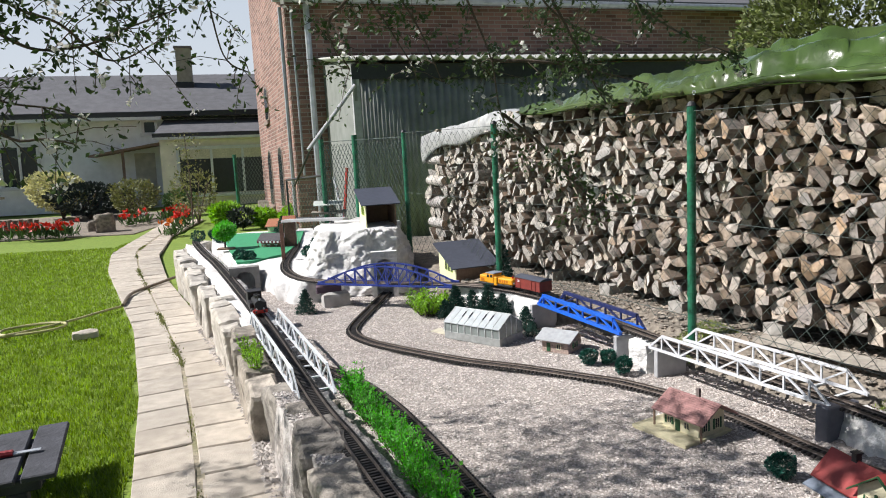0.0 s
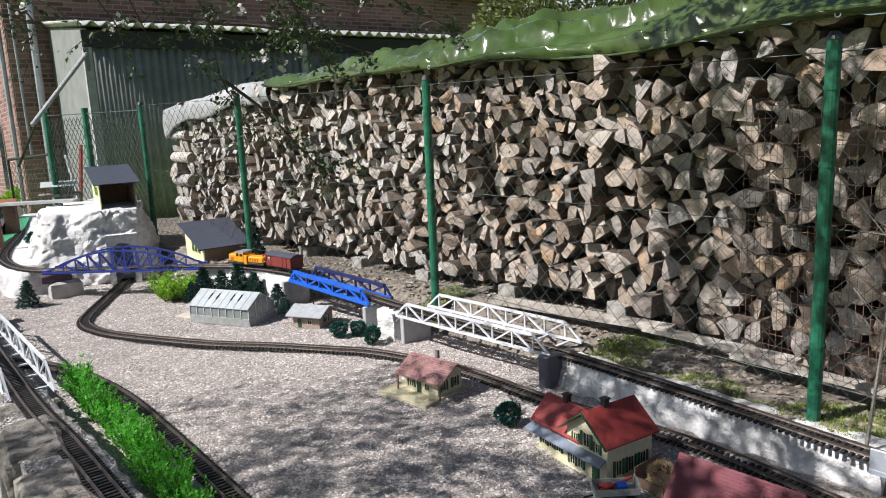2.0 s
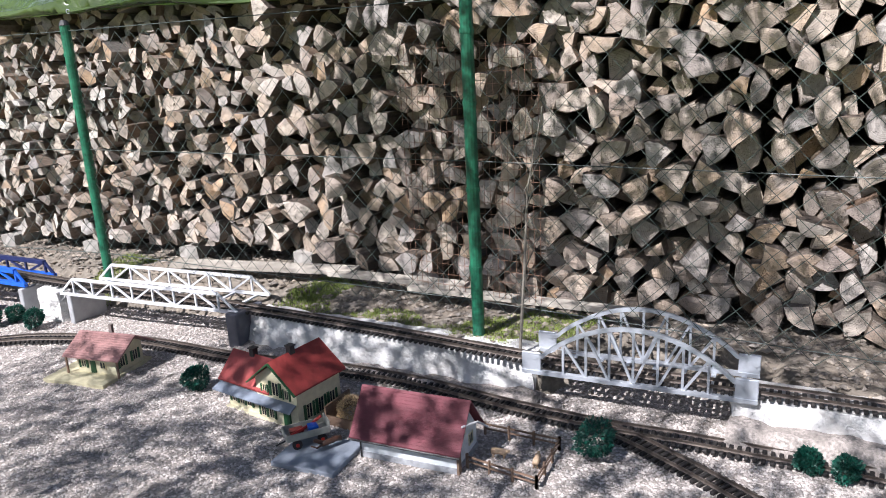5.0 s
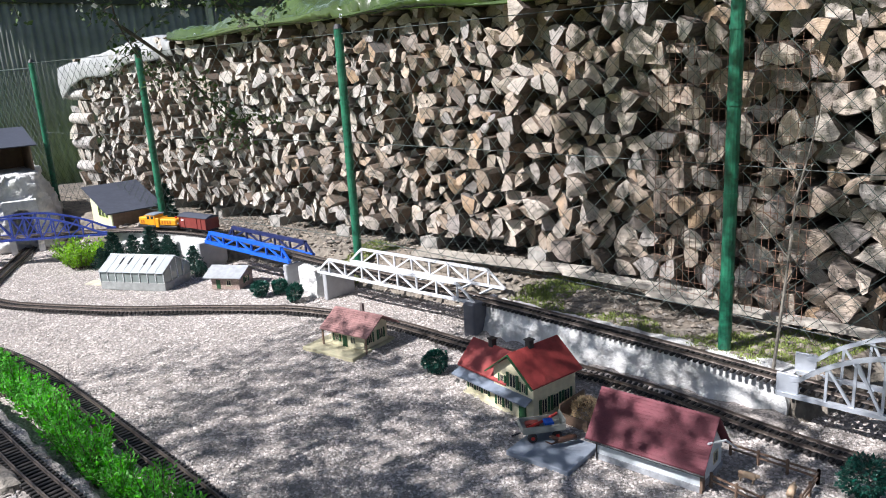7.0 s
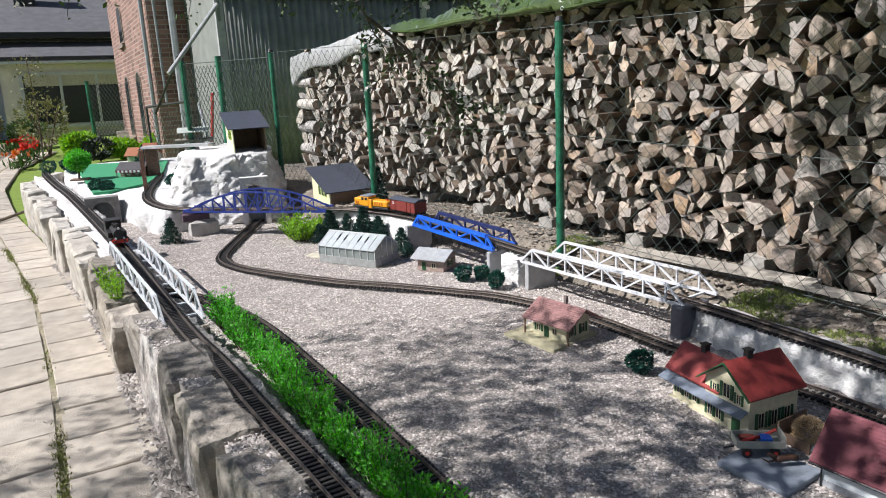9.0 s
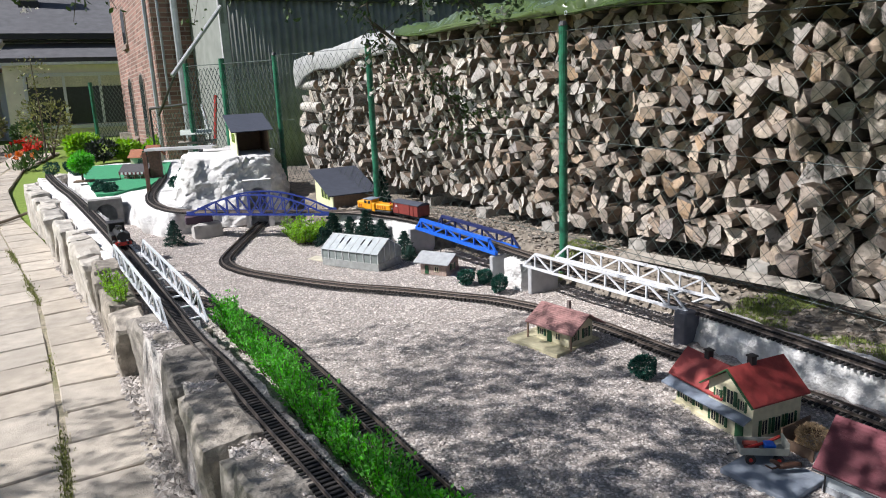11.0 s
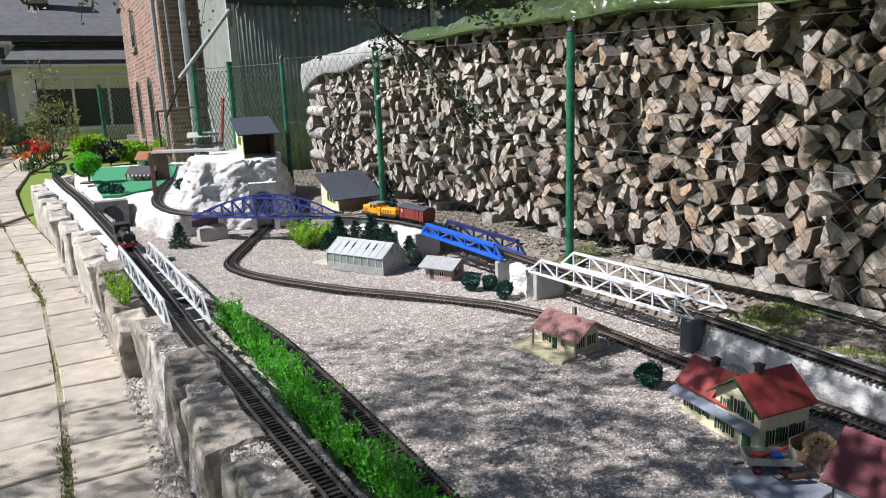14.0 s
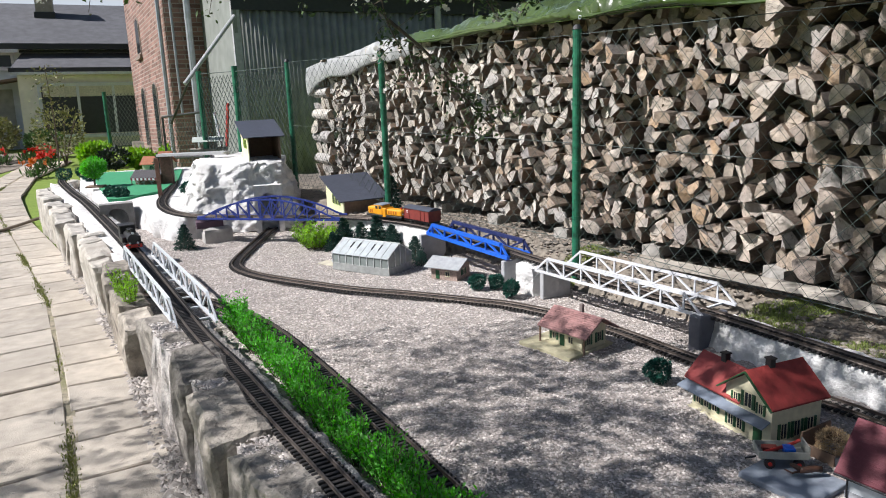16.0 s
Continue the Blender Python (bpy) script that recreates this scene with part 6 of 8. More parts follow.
for (x0, y0), (x1, y1) in zip(arc, arc[1:]):
    q = [bm.verts.new(p) for p in ((x0, y0, -6), (x1, y1, -6), (x1 * 0.9, y1 * 0.9, 170), (x0 * 0.9, y0 * 0.9, 170))]
    bm.faces.new(q)
tagged(part("backdrop", bm, haze_mat()), "pale hazy spring sky beyond the houses", "sky", kind="structure")

M_BRICKWORK = uvbrick("brickwork")
BY = 20.0
# brick building: local x along its long facade, y back
bb = thing("brick_building", "dark red brick building with gutter and arched windows", "building", pose(-1.70, 11.99, -0.3, -2.5, 0.5, BY))
bm = boxed(0.2, 10.05, 0, 4.6, 0, 3.66)
for v in bm.verts:
    if v.co.y > 2 and v.co.z > 2:
        v.co.z += 1.65
part("wall", bm, M_BRICKWORK, bb)
bm = bmesh.new()
prism(bm, [(-0.05, -0.35), (10.3, -0.35), (10.3, 4.8), (-0.05, 4.8)], 3.66, 3.72)
for v in bm.verts:
    v.co.z += (v.co.y + 0.35) * 0.36 + 0.01
part("roof", bm, M_ROOF, bb)
part("gutter", tubed([(-0.03, -0.36, 3.64), (10.3, -0.36, 3.64)], 0.06, 8), mat("zinc", (0.42, 0.44, 0.47), 0.45, metal=0.5, noise_scale=10, vary=0.2), bb, "grey zinc gutter")
M_ZINC = bpy.data.materials["zinc"]
part("downpipe", tubed([(0.52, -0.10, 3.62), (0.52, -0.10, 0.0)], 0.05, 8), M_ZINC, bb, "grey zinc downpipe")
part("conduit", tubed([(0.29, -0.03, 3.6), (0.31, -0.03, 1.0)], 0.018, 6), M_ZINC, bb)
part("side_downpipe", tubed([(0.14, 0.08, 3.6), (0.14, 0.08, 0.0)], 0.03, 6), M_ZINC, bb)
def arch_slab(x0, x1, y, z, w, h, rise):
    """An upright slab with an arched head, between x0 and x1."""
    out_ = [(y - w, z), (y + w, z)] + [(y + w * math.cos(math.pi * k / 10), z + h + rise * math.sin(math.pi * k / 10)) for k in range(11)]
    bm = bmesh.new()
    a = [bm.verts.new((x0, p, q)) for p, q in out_]
    b = [bm.verts.new((x1, p, q)) for p, q in out_]
    bm.faces.new(a)
    bm.faces.new(b[::-1])
    for i in range(len(a)):
        j = (i + 1) % len(a)
        bm.faces.new((a[j], a[i], b[i], b[j]))
    return bm


for y, z, h in ((1.7, 0.45, 0.95), (3.2, 0.45, 0.95), (3.0, 2.1, 0.5)):
    rim = part("window", arch_slab(0.185, 0.215, y, z, 0.25, h, 0.16), M_MORTAR, bb, "dark arched window")
    part("pane", arch_slab(0.18, 0.21, y, z + 0.04, 0.20, h - 0.04, 0.13), M_PANE, rim)
    part("sill", boxed(0.15, 0.2, y - 0.28, y + 0.28, z - 0.07, z), M_MORTAR, rim)

# corrugated lean-to in front of it
sd = thing("corrugated_shed", "grey corrugated lean-to shed against the brick building", "shed", pose(-0.33, 10.45, -0.3, -2.5, 0.5, BY))


def corrugated(x0, x1, f, pitch=0.10, amp=0.016, n=6):
    """A wavy sheet: f(x, w) gives a point for x and wave height w."""
    bm = bmesh.new()
    cols = int((x1 - x0) / pitch * n)
    prev = None
    for i in range(cols + 1):
        x = x0 + (x1 - x0) * i / cols
        w = amp * math.sin(x / pitch * math.tau)
        cur = [bm.verts.new(f(x, w, e)) for e in (0, 1)]
        if prev:
            bm.faces.new((prev[0], cur[0], cur[1], prev[1]))
        prev = cur
    return bm


o = part("front_wall", corrugated(0, 6.6, lambda x, w, e: (x, w, 2.38 * e), 0.105), M_SHED, sd, smooth=True)
o.modifiers.new("thickness", "SOLIDIFY").thickness = 0.01
o = part("roof_sheet", corrugated(-0.12, 6.8, lambda x, w, e: (x, -0.22 + 2.12 * e, 2.56 + w * 1.6 + 0.30 * e), 0.177, 0.02), mat("pale_fibre_cement", (0.50, 0.50, 0.47), 0.9, noise_scale=6, vary=0.2, bump=0.3), sd, "pale corrugated roof", smooth=True)
o.modifiers.new("thickness", "SOLIDIFY").thickness = 0.012
bm = bmesh.new()
vs = [bm.verts.new(p) for p in ((-0.03, 0, 0), (-0.03, 1.9, 0), (-0.03, 1.9, 2.82), (-0.03, -0.05, 2.52))]
f = bm.faces.new(vs)
g = bmesh.ops.extrude_face_region(bm, geom=[f])
bmesh.ops.translate(bm, vec=(0.04, 0, 0), verts=[v for v in g["geom"] if isinstance(v, bmesh.types.BMVert)])
part("side_wall", bm, mat("pale_shed_panel", (0.21, 0.22, 0.205), 0.85, noise_scale=5, vary=0.15, bump=0.2), sd, "pale grey side panel")
part("fascia", boxed(-0.05, 6.7, -0.05, -0.02, 2.30, 2.50), M_DARK, sd, "dark fascia board")
part("corner_post", boxed(-0.05, 0.05, -0.04, 0.03, 0, 2.4), M_GREYPLATE, sd)
part("brace", tubed([(-0.77, -0.40, 1.38), (-0.02, -0.06, 2.22)], 0.025, 8), M_GREYPLATE, sd)
part("prop", tubed([(2.9, -0.06, 0.0), (2.9, -0.06, 2.4)], 0.05, 6), M_GREYPLATE, sd)

# white house across the garden
wh = thing("garden_house", "white rendered house with grey felt roof and cream annex", "house", pose(-6.25, 19.0, -0.25, -1.0, 1.1, 14))
part("main_wall", boxed(-9.0, 5.0, 1.0, 6.5, 0, 2.55), M_HOUSEWHITE, wh)
bm = bmesh.new()
vs = [(-9.3, 0.7, 2.5), (5.2, 0.7, 2.5), (5.2, 3.75, 3.75), (-9.3, 3.75, 3.75), (5.2, 6.8, 2.5), (-9.3, 6.8, 2.5)]
v = [bm.verts.new(p) for p in vs]
bm.faces.new((v[0], v[1], v[2], v[3]))
bm.faces.new((v[3], v[2], v[4], v[5]))
o = part("main_roof", bm, M_ROOF, wh)
o.modifiers.new("thickness", "SOLIDIFY").thickness = 0.08
part("eave_board", boxed(-9.3, 5.2, 0.66, 0.72, 2.36, 2.48), M_DARK, wh, "black eave board")
part("eave_gutter", boxed(-9.3, 0.02, 0.60, 0.66, 2.28, 2.36), M_WHITE, wh)
ch = part("chimney", boxed(0.32, 0.72, 2.6, 3.0, 3.0, 4.35), mat("buff_render", (0.38, 0.33, 0.25), 0.9, noise_scale=8, vary=0.2, bump=0.4), wh, "buff rendered chimney")
part("chimney_top", boxed(0.28, 0.76, 2.56, 3.04, 4.35, 4.41), M_MORTAR, ch)
part("chimney_foot", boxed(0.28, 0.76, 2.55, 3.05, 3.2, 3.42), M_DARK, ch)
part("annex_wall", boxed(0, 5.0, 0, 1.0, 0, 1.86), M_HOUSEWALL, wh, "cream rendered wall")
bm = bmesh.new()
v = [bm.verts.new(p) for p in ((-0.12, -0.15, 1.86), (5.1, -0.15, 1.86), (5.1, 1.02, 2.30), (0.05, 1.02, 2.30))]
bm.faces.new(v)
o = part("annex_roof", bm, M_ROOF, wh)
o.modifiers.new("thickness", "SOLIDIFY").thickness = 0.05
part("annex_fascia", boxed(-0.14, 5.1, -0.18, -0.14, 1.80, 1.90), M_DARK, wh)
part("annex_flashing", boxed(0.0, 5.0, 0.96, 0.99, 2.30, 2.36), M_DARK, wh)
part("annex_gutter", boxed(-0.1, 5.1, -0.24, -0.18, 1.74, 1.80), M_WHITE, wh)


def house_window(x0, x1, z0, z1, y, n, name="window"):
    wd = part(name, boxed(x0, x1, y - 0.01, y + 0.02, z0, z1), M_PANE, wh)
    for a in (x0 - 0.07, x1):
        part("frame", boxed(a, a + 0.07, y - 0.05, y, z0 - 0.06, z1 + 0.08), M_WHITE, wd)
    part("frame", boxed(x0, x1, y - 0.05, y, z1, z1 + 0.08), M_WHITE, wd)
    part("sill", boxed(x0 - 0.1, x1 + 0.1, y - 0.1, y, z0 - 0.1, z0 - 0.02), M_WHITE, wd)
    for k in range(1, n):
        x = x0 + (x1 - x0) * k / n
        part("mullion", boxed(x - 0.03, x + 0.03, y - 0.04, y, z0, z1), M_WHITE, wd)
    return wd


w1 = house_window(0.45, 2.75, 0.38, 1.48, 0.0, 3)
part("roller_blind", boxed(0.48, 2.72, -0.03, -0.012, 1.24, 1.48), mat("cream_blind", (0.6, 0.55, 0.45), 0.8), w1, "half-lowered cream blind")
for x0 in (-0.45, -3.75):
    house_window(x0, x0 + 0.26, 1.98, 2.24, 1.0, 1)
house_window(-3.85, -3.05, 0.72, 1.7, 1.0, 2)
house_window(-6.2, -5.3, 0.62, 1.45, 1.0, 2)
part("door_opening", boxed(-0.75, -0.25, 0.98, 1.01, 0.05, 1.45), mat("pale_door", (0.45, 0.43, 0.38), 0.8, noise_scale=6, vary=0.2), wh, "pale door under the canopy")
can = part("canopy", boxed(-1.7, 0.0, 0, 1.0, -0.02, 0.03), M_BROWNWALL, wh, "brown sloping porch canopy")
can.matrix_basis = pose(0, 0, 1.66, 0, -9, 0)
part("canopy_post", boxed(-0.92, -0.86, 0.05, 0.11, 0, 1.5), M_BROWNWALL, wh)
bx_ = tagged(part("storage_box", boxed(-0.7, 0.7, -0.3, 0.3, 0, 0.58, 0.02), mat("navy_plastic", (0.02, 0.028, 0.05), 0.6)), "dark navy storage box by the porch", "box")
bx_.matrix_basis = pose(-7.6, 18.6, -0.23, 0, 0, 14)

# fence beyond the hill, gate and far fence
fence2 = thing("garden_fence", "green wire fence with gate behind the hill", "fence")
FP = [((0.44, 6.75), 1.23), ((-0.11, 7.9), 1.24), ((-0.57, 8.7), 1.22)]
for (x, y), zt in FP[1:]:
    part("post", tubed([(x, y, -0.25), (x, y, zt)], 0.028, 10), M_GREENPOST, fence2)
for ((x0, y0), z0), ((x1, y1), z1) in zip(FP, FP[1:]):
    bm = bmesh.new()
    mesh_panel(bm, (x0, y0, 0), (x1, y1, 0), -0.1, 1.18, 0.045, 0.045, 0.0034)
    part("wire_mesh", bm, M_WIRE, fence2)
    part("top_wire", tubed([(x0, y0, 1.19), (x1, y1, 1.19)], 0.004, 5), M_WIRE, fence2)
gate = thing("steel_gate", "grey tubular steel gate standing ajar in the yard", "gate")
for a, b in (((-1.51, 11.2, 0.68), (-0.8, 10.2, 0.76)), ((-1.51, 11.2, -0.25), (-1.51, 11.2, 0.68)), ((-0.8, 10.2, -0.25), (-0.8, 10.2, 1.35)), ((-1.35, 10.95, 0.6), (-0.85, 10.2, 1.3)), ((-1.51, 11.2, 0.12), (-0.8, 10.2, 0.2))):
    part("bar", tubed([a, b], 0.016, 8), M_DARK, gate)
bm = bmesh.new()
mesh_panel(bm, (-1.51, 11.2, 0), (-0.8, 10.2, 0), -0.2, 0.66, 0.05, 0.05, 0.003)
part("wire_mesh", bm, M_WIRE, gate)
fence3 = thing("far_wire_fence", "green wire fence panel beside the house corner", "fence")
for x, y in ((-3.78, 16.8), (-2.83, 15.9)):
    part("post", tubed([(x, y, -0.25), (x, y, 1.05)], 0.04, 8), M_GREENPOST, fence3)
bm = bmesh.new()
mesh_panel(bm, (-3.78, 16.8, 0), (-1.73, 14.9, 0), -0.2, 1.0, 0.06, 0.06, 0.005)
part("wire_mesh", bm, M_WIRE, fence3)
tagged(part("curb_wall", boxed(-1.2, 1.6, -0.1, 0.1, -0.25, 0.06, 0.01), M_STONE), "low grey stone curb behind the flower bed", "curb").matrix_basis = pose(-2.2, 15.4, 0, 0, 0, -40)
tl = tagged(part("striped_tool_handle", tubed([(0, 0, 0), (0.12, 0.1, 1.1)], 0.02, 6), mat("red_handle", (0.45, 0.04, 0.03), 0.5)), "red tool handle leaning behind the fence", "tool")
tl.matrix_basis = pose(-0.55, 9.6, -0.24)
tl = tagged(part("tool_handle", tubed([(0, 0, 0), (-0.15, 0.1, 1.0)], 0.02, 6), M_WHITE), "white tool handle leaning behind the fence", "tool")
tl.matrix_basis = pose(-0.45, 9.6, -0.24)

# ---- plants ----
def leaf_mesh(name, centers, size, material, rs_, up=0.2, slim=0.5, normals=None, parent=None):
    """A mesh of folded leaves of about the given length at the given places."""
    c = np.asarray(centers, float)
    n = len(c)
    a = rs_.normal(0, 1, (n, 3))
    if normals is not None:
        a = a * 0.7 + np.asarray(normals)
    a[:, 2] += up
    a /= np.linalg.norm(a, axis=1)[:, None]
    b = np.cross(a, rs_.normal(0, 1, (n, 3)))
    b /= np.linalg.norm(b, axis=1)[:, None]
    k = np.cross(a, b)
    s = (size * rs_.uniform(0.6, 1.25, n))[:, None]
    v = np.empty((n, 4, 3))
    v[:, 0] = c
    v[:, 1] = c + a * s * 0.5 + b * s * slim * 0.5 + k * s * 0.08
    v[:, 2] = c + a * s
    v[:, 3] = c + a * s * 0.5 - b * s * slim * 0.5 + k * s * 0.08
    i = np.arange(n)[:, None] * 4
    f = np.concatenate([i + [0, 1, 2], i + [0, 2, 3]])
    me = bpy.data.meshes.new(name)
    me.from_pydata(v.reshape(-1, 3).tolist(), [], f.tolist())
    me.materials.append(material)
    ob = new(name, me)
    ob.parent = parent
    return ob


def clump(rs_, n, r, squash=1.0, shell=0.55, bumps=7):
    """Places and outward ways over an uneven round crown."""
    d = rs_.normal(0, 1, (n, 3))
    d /= np.linalg.norm(d, axis=1)[:, None]
    bd = rs_.normal(0, 1, (bumps, 3))
    bd /= np.linalg.norm(bd, axis=1)[:, None]
    lump = (np.maximum(0, d @ bd.T) ** 6).max(axis=1)
    rad = r * (0.72 + 0.33 * lump) * (shell + (1 - shell) * rs_.rand(n)) ** 0.5
    p = d * rad[:, None]
    p[:, 2] *= squash
    return p, d


M_TWIG = mat("twig_bark", (0.10, 0.075, 0.06), 0.9, noise_scale=40, vary=0.3, bump=0.4)
M_TOPIARY = leaf_mat("dark_plastic_leaves", (0.015, 0.085, 0.06), 0.35, 0.4, 0.35, 0.05)
M_HEDGE = leaf_mat("bright_green_leaves", (0.13, 0.50, 0.045), 0.3, 0.35, 0.5, 0.5)
M_LIME = leaf_mat("lime_leaves", (0.24, 0.46, 0.025), 0.3, 0.35, 0.5, 0.4)
M_FIR = leaf_mat("blue_green_needles", (0.02, 0.075, 0.055), 0.3, 0.35, 0.6, 0.05)
M_APPLE = leaf_mat("apple_leaves", (0.055, 0.095, 0.025), 0.35, 0.4, 0.5, 0.22)
M_BLOSSOM = leaf_mat("pale_blossom", (0.75, 0.72, 0.68), 0.1, 0.1, 0.6, 0.3)
M_TULIP = leaf_mat("red_tulips", (0.62, 0.03, 0.015), 0.2, 0.3, 0.5, 0.3)
M_SHRUB = leaf_mat("shrub_leaves", (0.06, 0.12, 0.03), 0.35, 0.4, 0.6, 0.25)
M_FRESH = leaf_mat("fresh_spring_leaves", (0.17, 0.18, 0.06), 0.35, 0.4, 0.6, 0.3)
M_GOLDEN = leaf_mat("golden_leaves", (0.58, 0.56, 0.28), 0.25, 0.3, 0.6, 0.25)
M_DARKSHRUB = leaf_mat("dark_shrub_leaves", (0.018, 0.03, 0.022), 0.35, 0.4, 0.6, 0.1)
prs = np.random.RandomState(33)


def plant(name, label, category, x, y, z, r, h, n, size, material, squash=None, group="", stems=3, up=0.2, slim=0.5):
    """A bushy plant: stems and a crown of leaves."""
    th = thing(name, label, category, pose(x, y, z, 0, 0, prs.uniform(0, 360)), group)
    bm = bmesh.new()
    for k in range(stems):
        a = prs.uniform(0, 6.3)
        tube(bm, [(0, 0, -0.005), (r * 0.2 * math.cos(a), r * 0.2 * math.sin(a), h * 0.35), (r * 0.5 * math.cos(a), r * 0.5 * math.sin(a), h * 0.75)], max(0.002, r * 0.03), 5, max(0.001, r * 0.012))
    part("stem", bm, M_TWIG, th)
    p, d = clump(prs, n, r, squash or h / (2 * r))
    p[:, 2] += h * 0.55
    p[:, 2] = np.maximum(p[:, 2], 0.004 + 0.02 * prs.rand(len(p)) * h)
    leaf_mesh("crown", p, size, material, prs, up, slim, d, th)
    return th


# dark plastic topiary balls
for x, y, r in ((1.43, 4.00, 0.045), (1.525, 3.985, 0.042), (1.56, 3.83, 0.046), (1.80, 2.71, 0.048), (2.375, 1.475, 0.06), (2.70, 1.06, 0.035), (2.72, 0.98, 0.036)):
    plant("topiary_bush", "round dark green plastic model bush on gravel", "model bush", x, y, -0.004, r, r * 2, 1500, 0.011, M_TOPIARY, 0.95, "round model bushes", 1, 0.1, 0.6)
plant("topiary_bush", "round dark green plastic model bush on gravel", "model bush", 1.88, 2.62, -0.004, 0.025, 0.05, 500, 0.01, M_TOPIARY, 0.95, "round model bushes", 1)
def sprigs(name, label, x, y, z, r, h, n, material, leaf, group, per=34):
    """A small plant of upright leafy sprigs, bare at the foot."""
    th = thing(name, label, "plant", pose(x, y, z, 0, 0, prs.uniform(0, 360)), group)
    bm = bmesh.new()
    pts, nor = [], []
    for k in range(n):
        a, q = prs.uniform(0, 6.3), r * math.sqrt(prs.rand())
        hh = h * prs.uniform(0.6, 1.1)
        foot = Vector((q * 0.35 * math.cos(a), q * 0.35 * math.sin(a), -0.004))
        tip = Vector((q * 1.25 * math.cos(a) + prs.normal(0, 0.006), q * 1.25 * math.sin(a) + prs.normal(0, 0.006), hh))
        midp = (foot + tip) / 2 + Vector((prs.normal(0, 0.004), prs.normal(0, 0.004), 0))
        tube(bm, [foot, midp, tip], 0.0016, 4, 0.0007)
        for s_ in range(per):
            w = 0.22 + 0.8 * prs.rand()
            c_ = foot + (tip - foot) * w
            b_ = prs.uniform(0, 6.3)
            pts.append((c_.x + 0.004 * math.cos(b_), c_.y + 0.004 * math.sin(b_), c_.z))
            nor.append((math.cos(b_), math.sin(b_), 0.9))
    part("stem", bm, M_TWIG, th)
    leaf_mesh("leaves", pts, leaf, material, prs, 0.2, 0.5, np.array(nor), th)
    return th


# bright green hedge plants between the tracks
hl = smoothed([(0.27, 3.72, 0), (0.42, 3.30, 0), (0.56, 2.95, 0), (0.70, 2.55, 0), (0.86, 2.18, 0), (1.0, 1.85, 0)], 0.075)
for k, p in enumerate(hl):
    sprigs("hedge_plant", "bright green small-leaved hedge plant between two tracks", p.x + prs.uniform(-0.012, 0.012), p.y, -0.005, prs.uniform(0.045, 0.065), prs.uniform(0.10, 0.145), 22, M_HEDGE, 0.0145, "hedge between the tracks")
# plants in the wall niche
for x, y, h in ((-0.33, 4.22, 0.16), (-0.24, 4.02, 0.15), (-0.29, 4.12, 0.11)):
    sprigs("wall_plant", "bright green leafy plant growing in the stone wall", x, y, 0.03, 0.045, h, 16, M_LIME, 0.014, "plants in the wall")
# lime green shrub behind the greenhouse
sprigs("lime_shrub", "bright lime green model shrub behind the greenhouse", 0.60, 5.24, -0.01, 0.13, 0.165, 80, M_LIME, 0.022, "", 34)


def fir(x, y, z, h, r, label="dark blue-green model fir tree", dens=1.0):
    th = thing("model_fir", label, "model tree", pose(x, y, z, 0, 0, prs.uniform(0, 360)), "model firs")
    part("trunk", tubed([(0, 0, -0.01), (0, 0, h * 0.95)], h * 0.03, 6, h * 0.008), M_TWIG, th)
    pts, nor = [], []
    tiers = 9
    for t_ in range(tiers):
        w = t_ / (tiers - 1)
        zz = h * (0.12 + 0.85 * w)
        rr = r * (1 - w) ** 0.8 + 0.006
        nb = int(9 - 4 * w)
        for b in range(nb):
            a = math.tau * (b + prs.rand() * 0.6) / nb + t_
            ln = rr * prs.uniform(0.75, 1.1)
            for s_ in range(int(60 * dens)):
                q = prs.rand() ** 0.7
                pts.append((math.cos(a) * ln * q + prs.normal(0, 0.004), math.sin(a) * ln * q + prs.normal(0, 0.004), zz - 0.15 * ln * q + prs.normal(0, 0.003)))
                nor.append((math.cos(a), math.sin(a), 0.3))
    leaf_mesh("needles", pts, h * 0.085, M_FIR, prs, 0.2, 0.3, np.array(nor), th)
    return th


for x, y, h, r in ((-0.26, 5.50, 0.17, 0.075), (0.79, 5.20, 0.20, 0.085), (0.90, 5.18, 0.17, 0.08), (1.0, 5.10, 0.22, 0.09), (1.09, 5.02, 0.17, 0.08), (0.72, 5.12, 0.13, 0.07), (1.20, 4.72, 0.15, 0.07), (1.22, 4.60, 0.09, 0.05)):
    fir(x, y, -0.01, h, r)
fir(1.14, 5.50, 0.14, 0.26, 0.07, "slim green model fir beside the engine shed")
fir(-0.50, 7.35, 0.15, 0.14, 0.07)
fir(-1.12, 8.9, 0.17, 0.2, 0.1)
# trees and bushes on the felt
lt = thing("model_tree", "bright green round-crowned model tree on a small board", "model tree", pose(-1.46, 7.75, 0.178))
part("base_board", boxed(-0.07, 0.09, -0.05, 0.06, 0, 0.015, 0.002), M_BROWNWALL, lt)
part("trunk", tubed([(0, 0, 0.01), (0.01, 0, 0.11)], 0.012, 6, 0.008), M_TWIG, lt)
p, d = clump(prs, 2600, 0.125, 0.75)
p[:, 2] += 0.18
leaf_mesh("crown", p, 0.03, M_HEDGE, prs, 0.5, 0.4, d, lt)
for x, y, r in ((-1.12, 7.06, 0.07), (-1.03, 7.0, 0.06), (-2.0, 8.62, 0.085), (-1.86, 8.75, 0.08), (-1.72, 8.45, 0.07), (-0.62, 8.8, 0.08), (-0.52, 7.15, 0.06)):
    plant("felt_bush", "dark blue-green model bush on the terrace", "model bush", x, y, 0.155, r, r * 1.5, 700, 0.022, M_TOPIARY, 0.8, "terrace bushes", 1)
# thin sapling by the fence
sp = thing("sapling", "thin bare sapling growing beside the fence post", "sapling", pose(2.56, 1.92, 0.1))
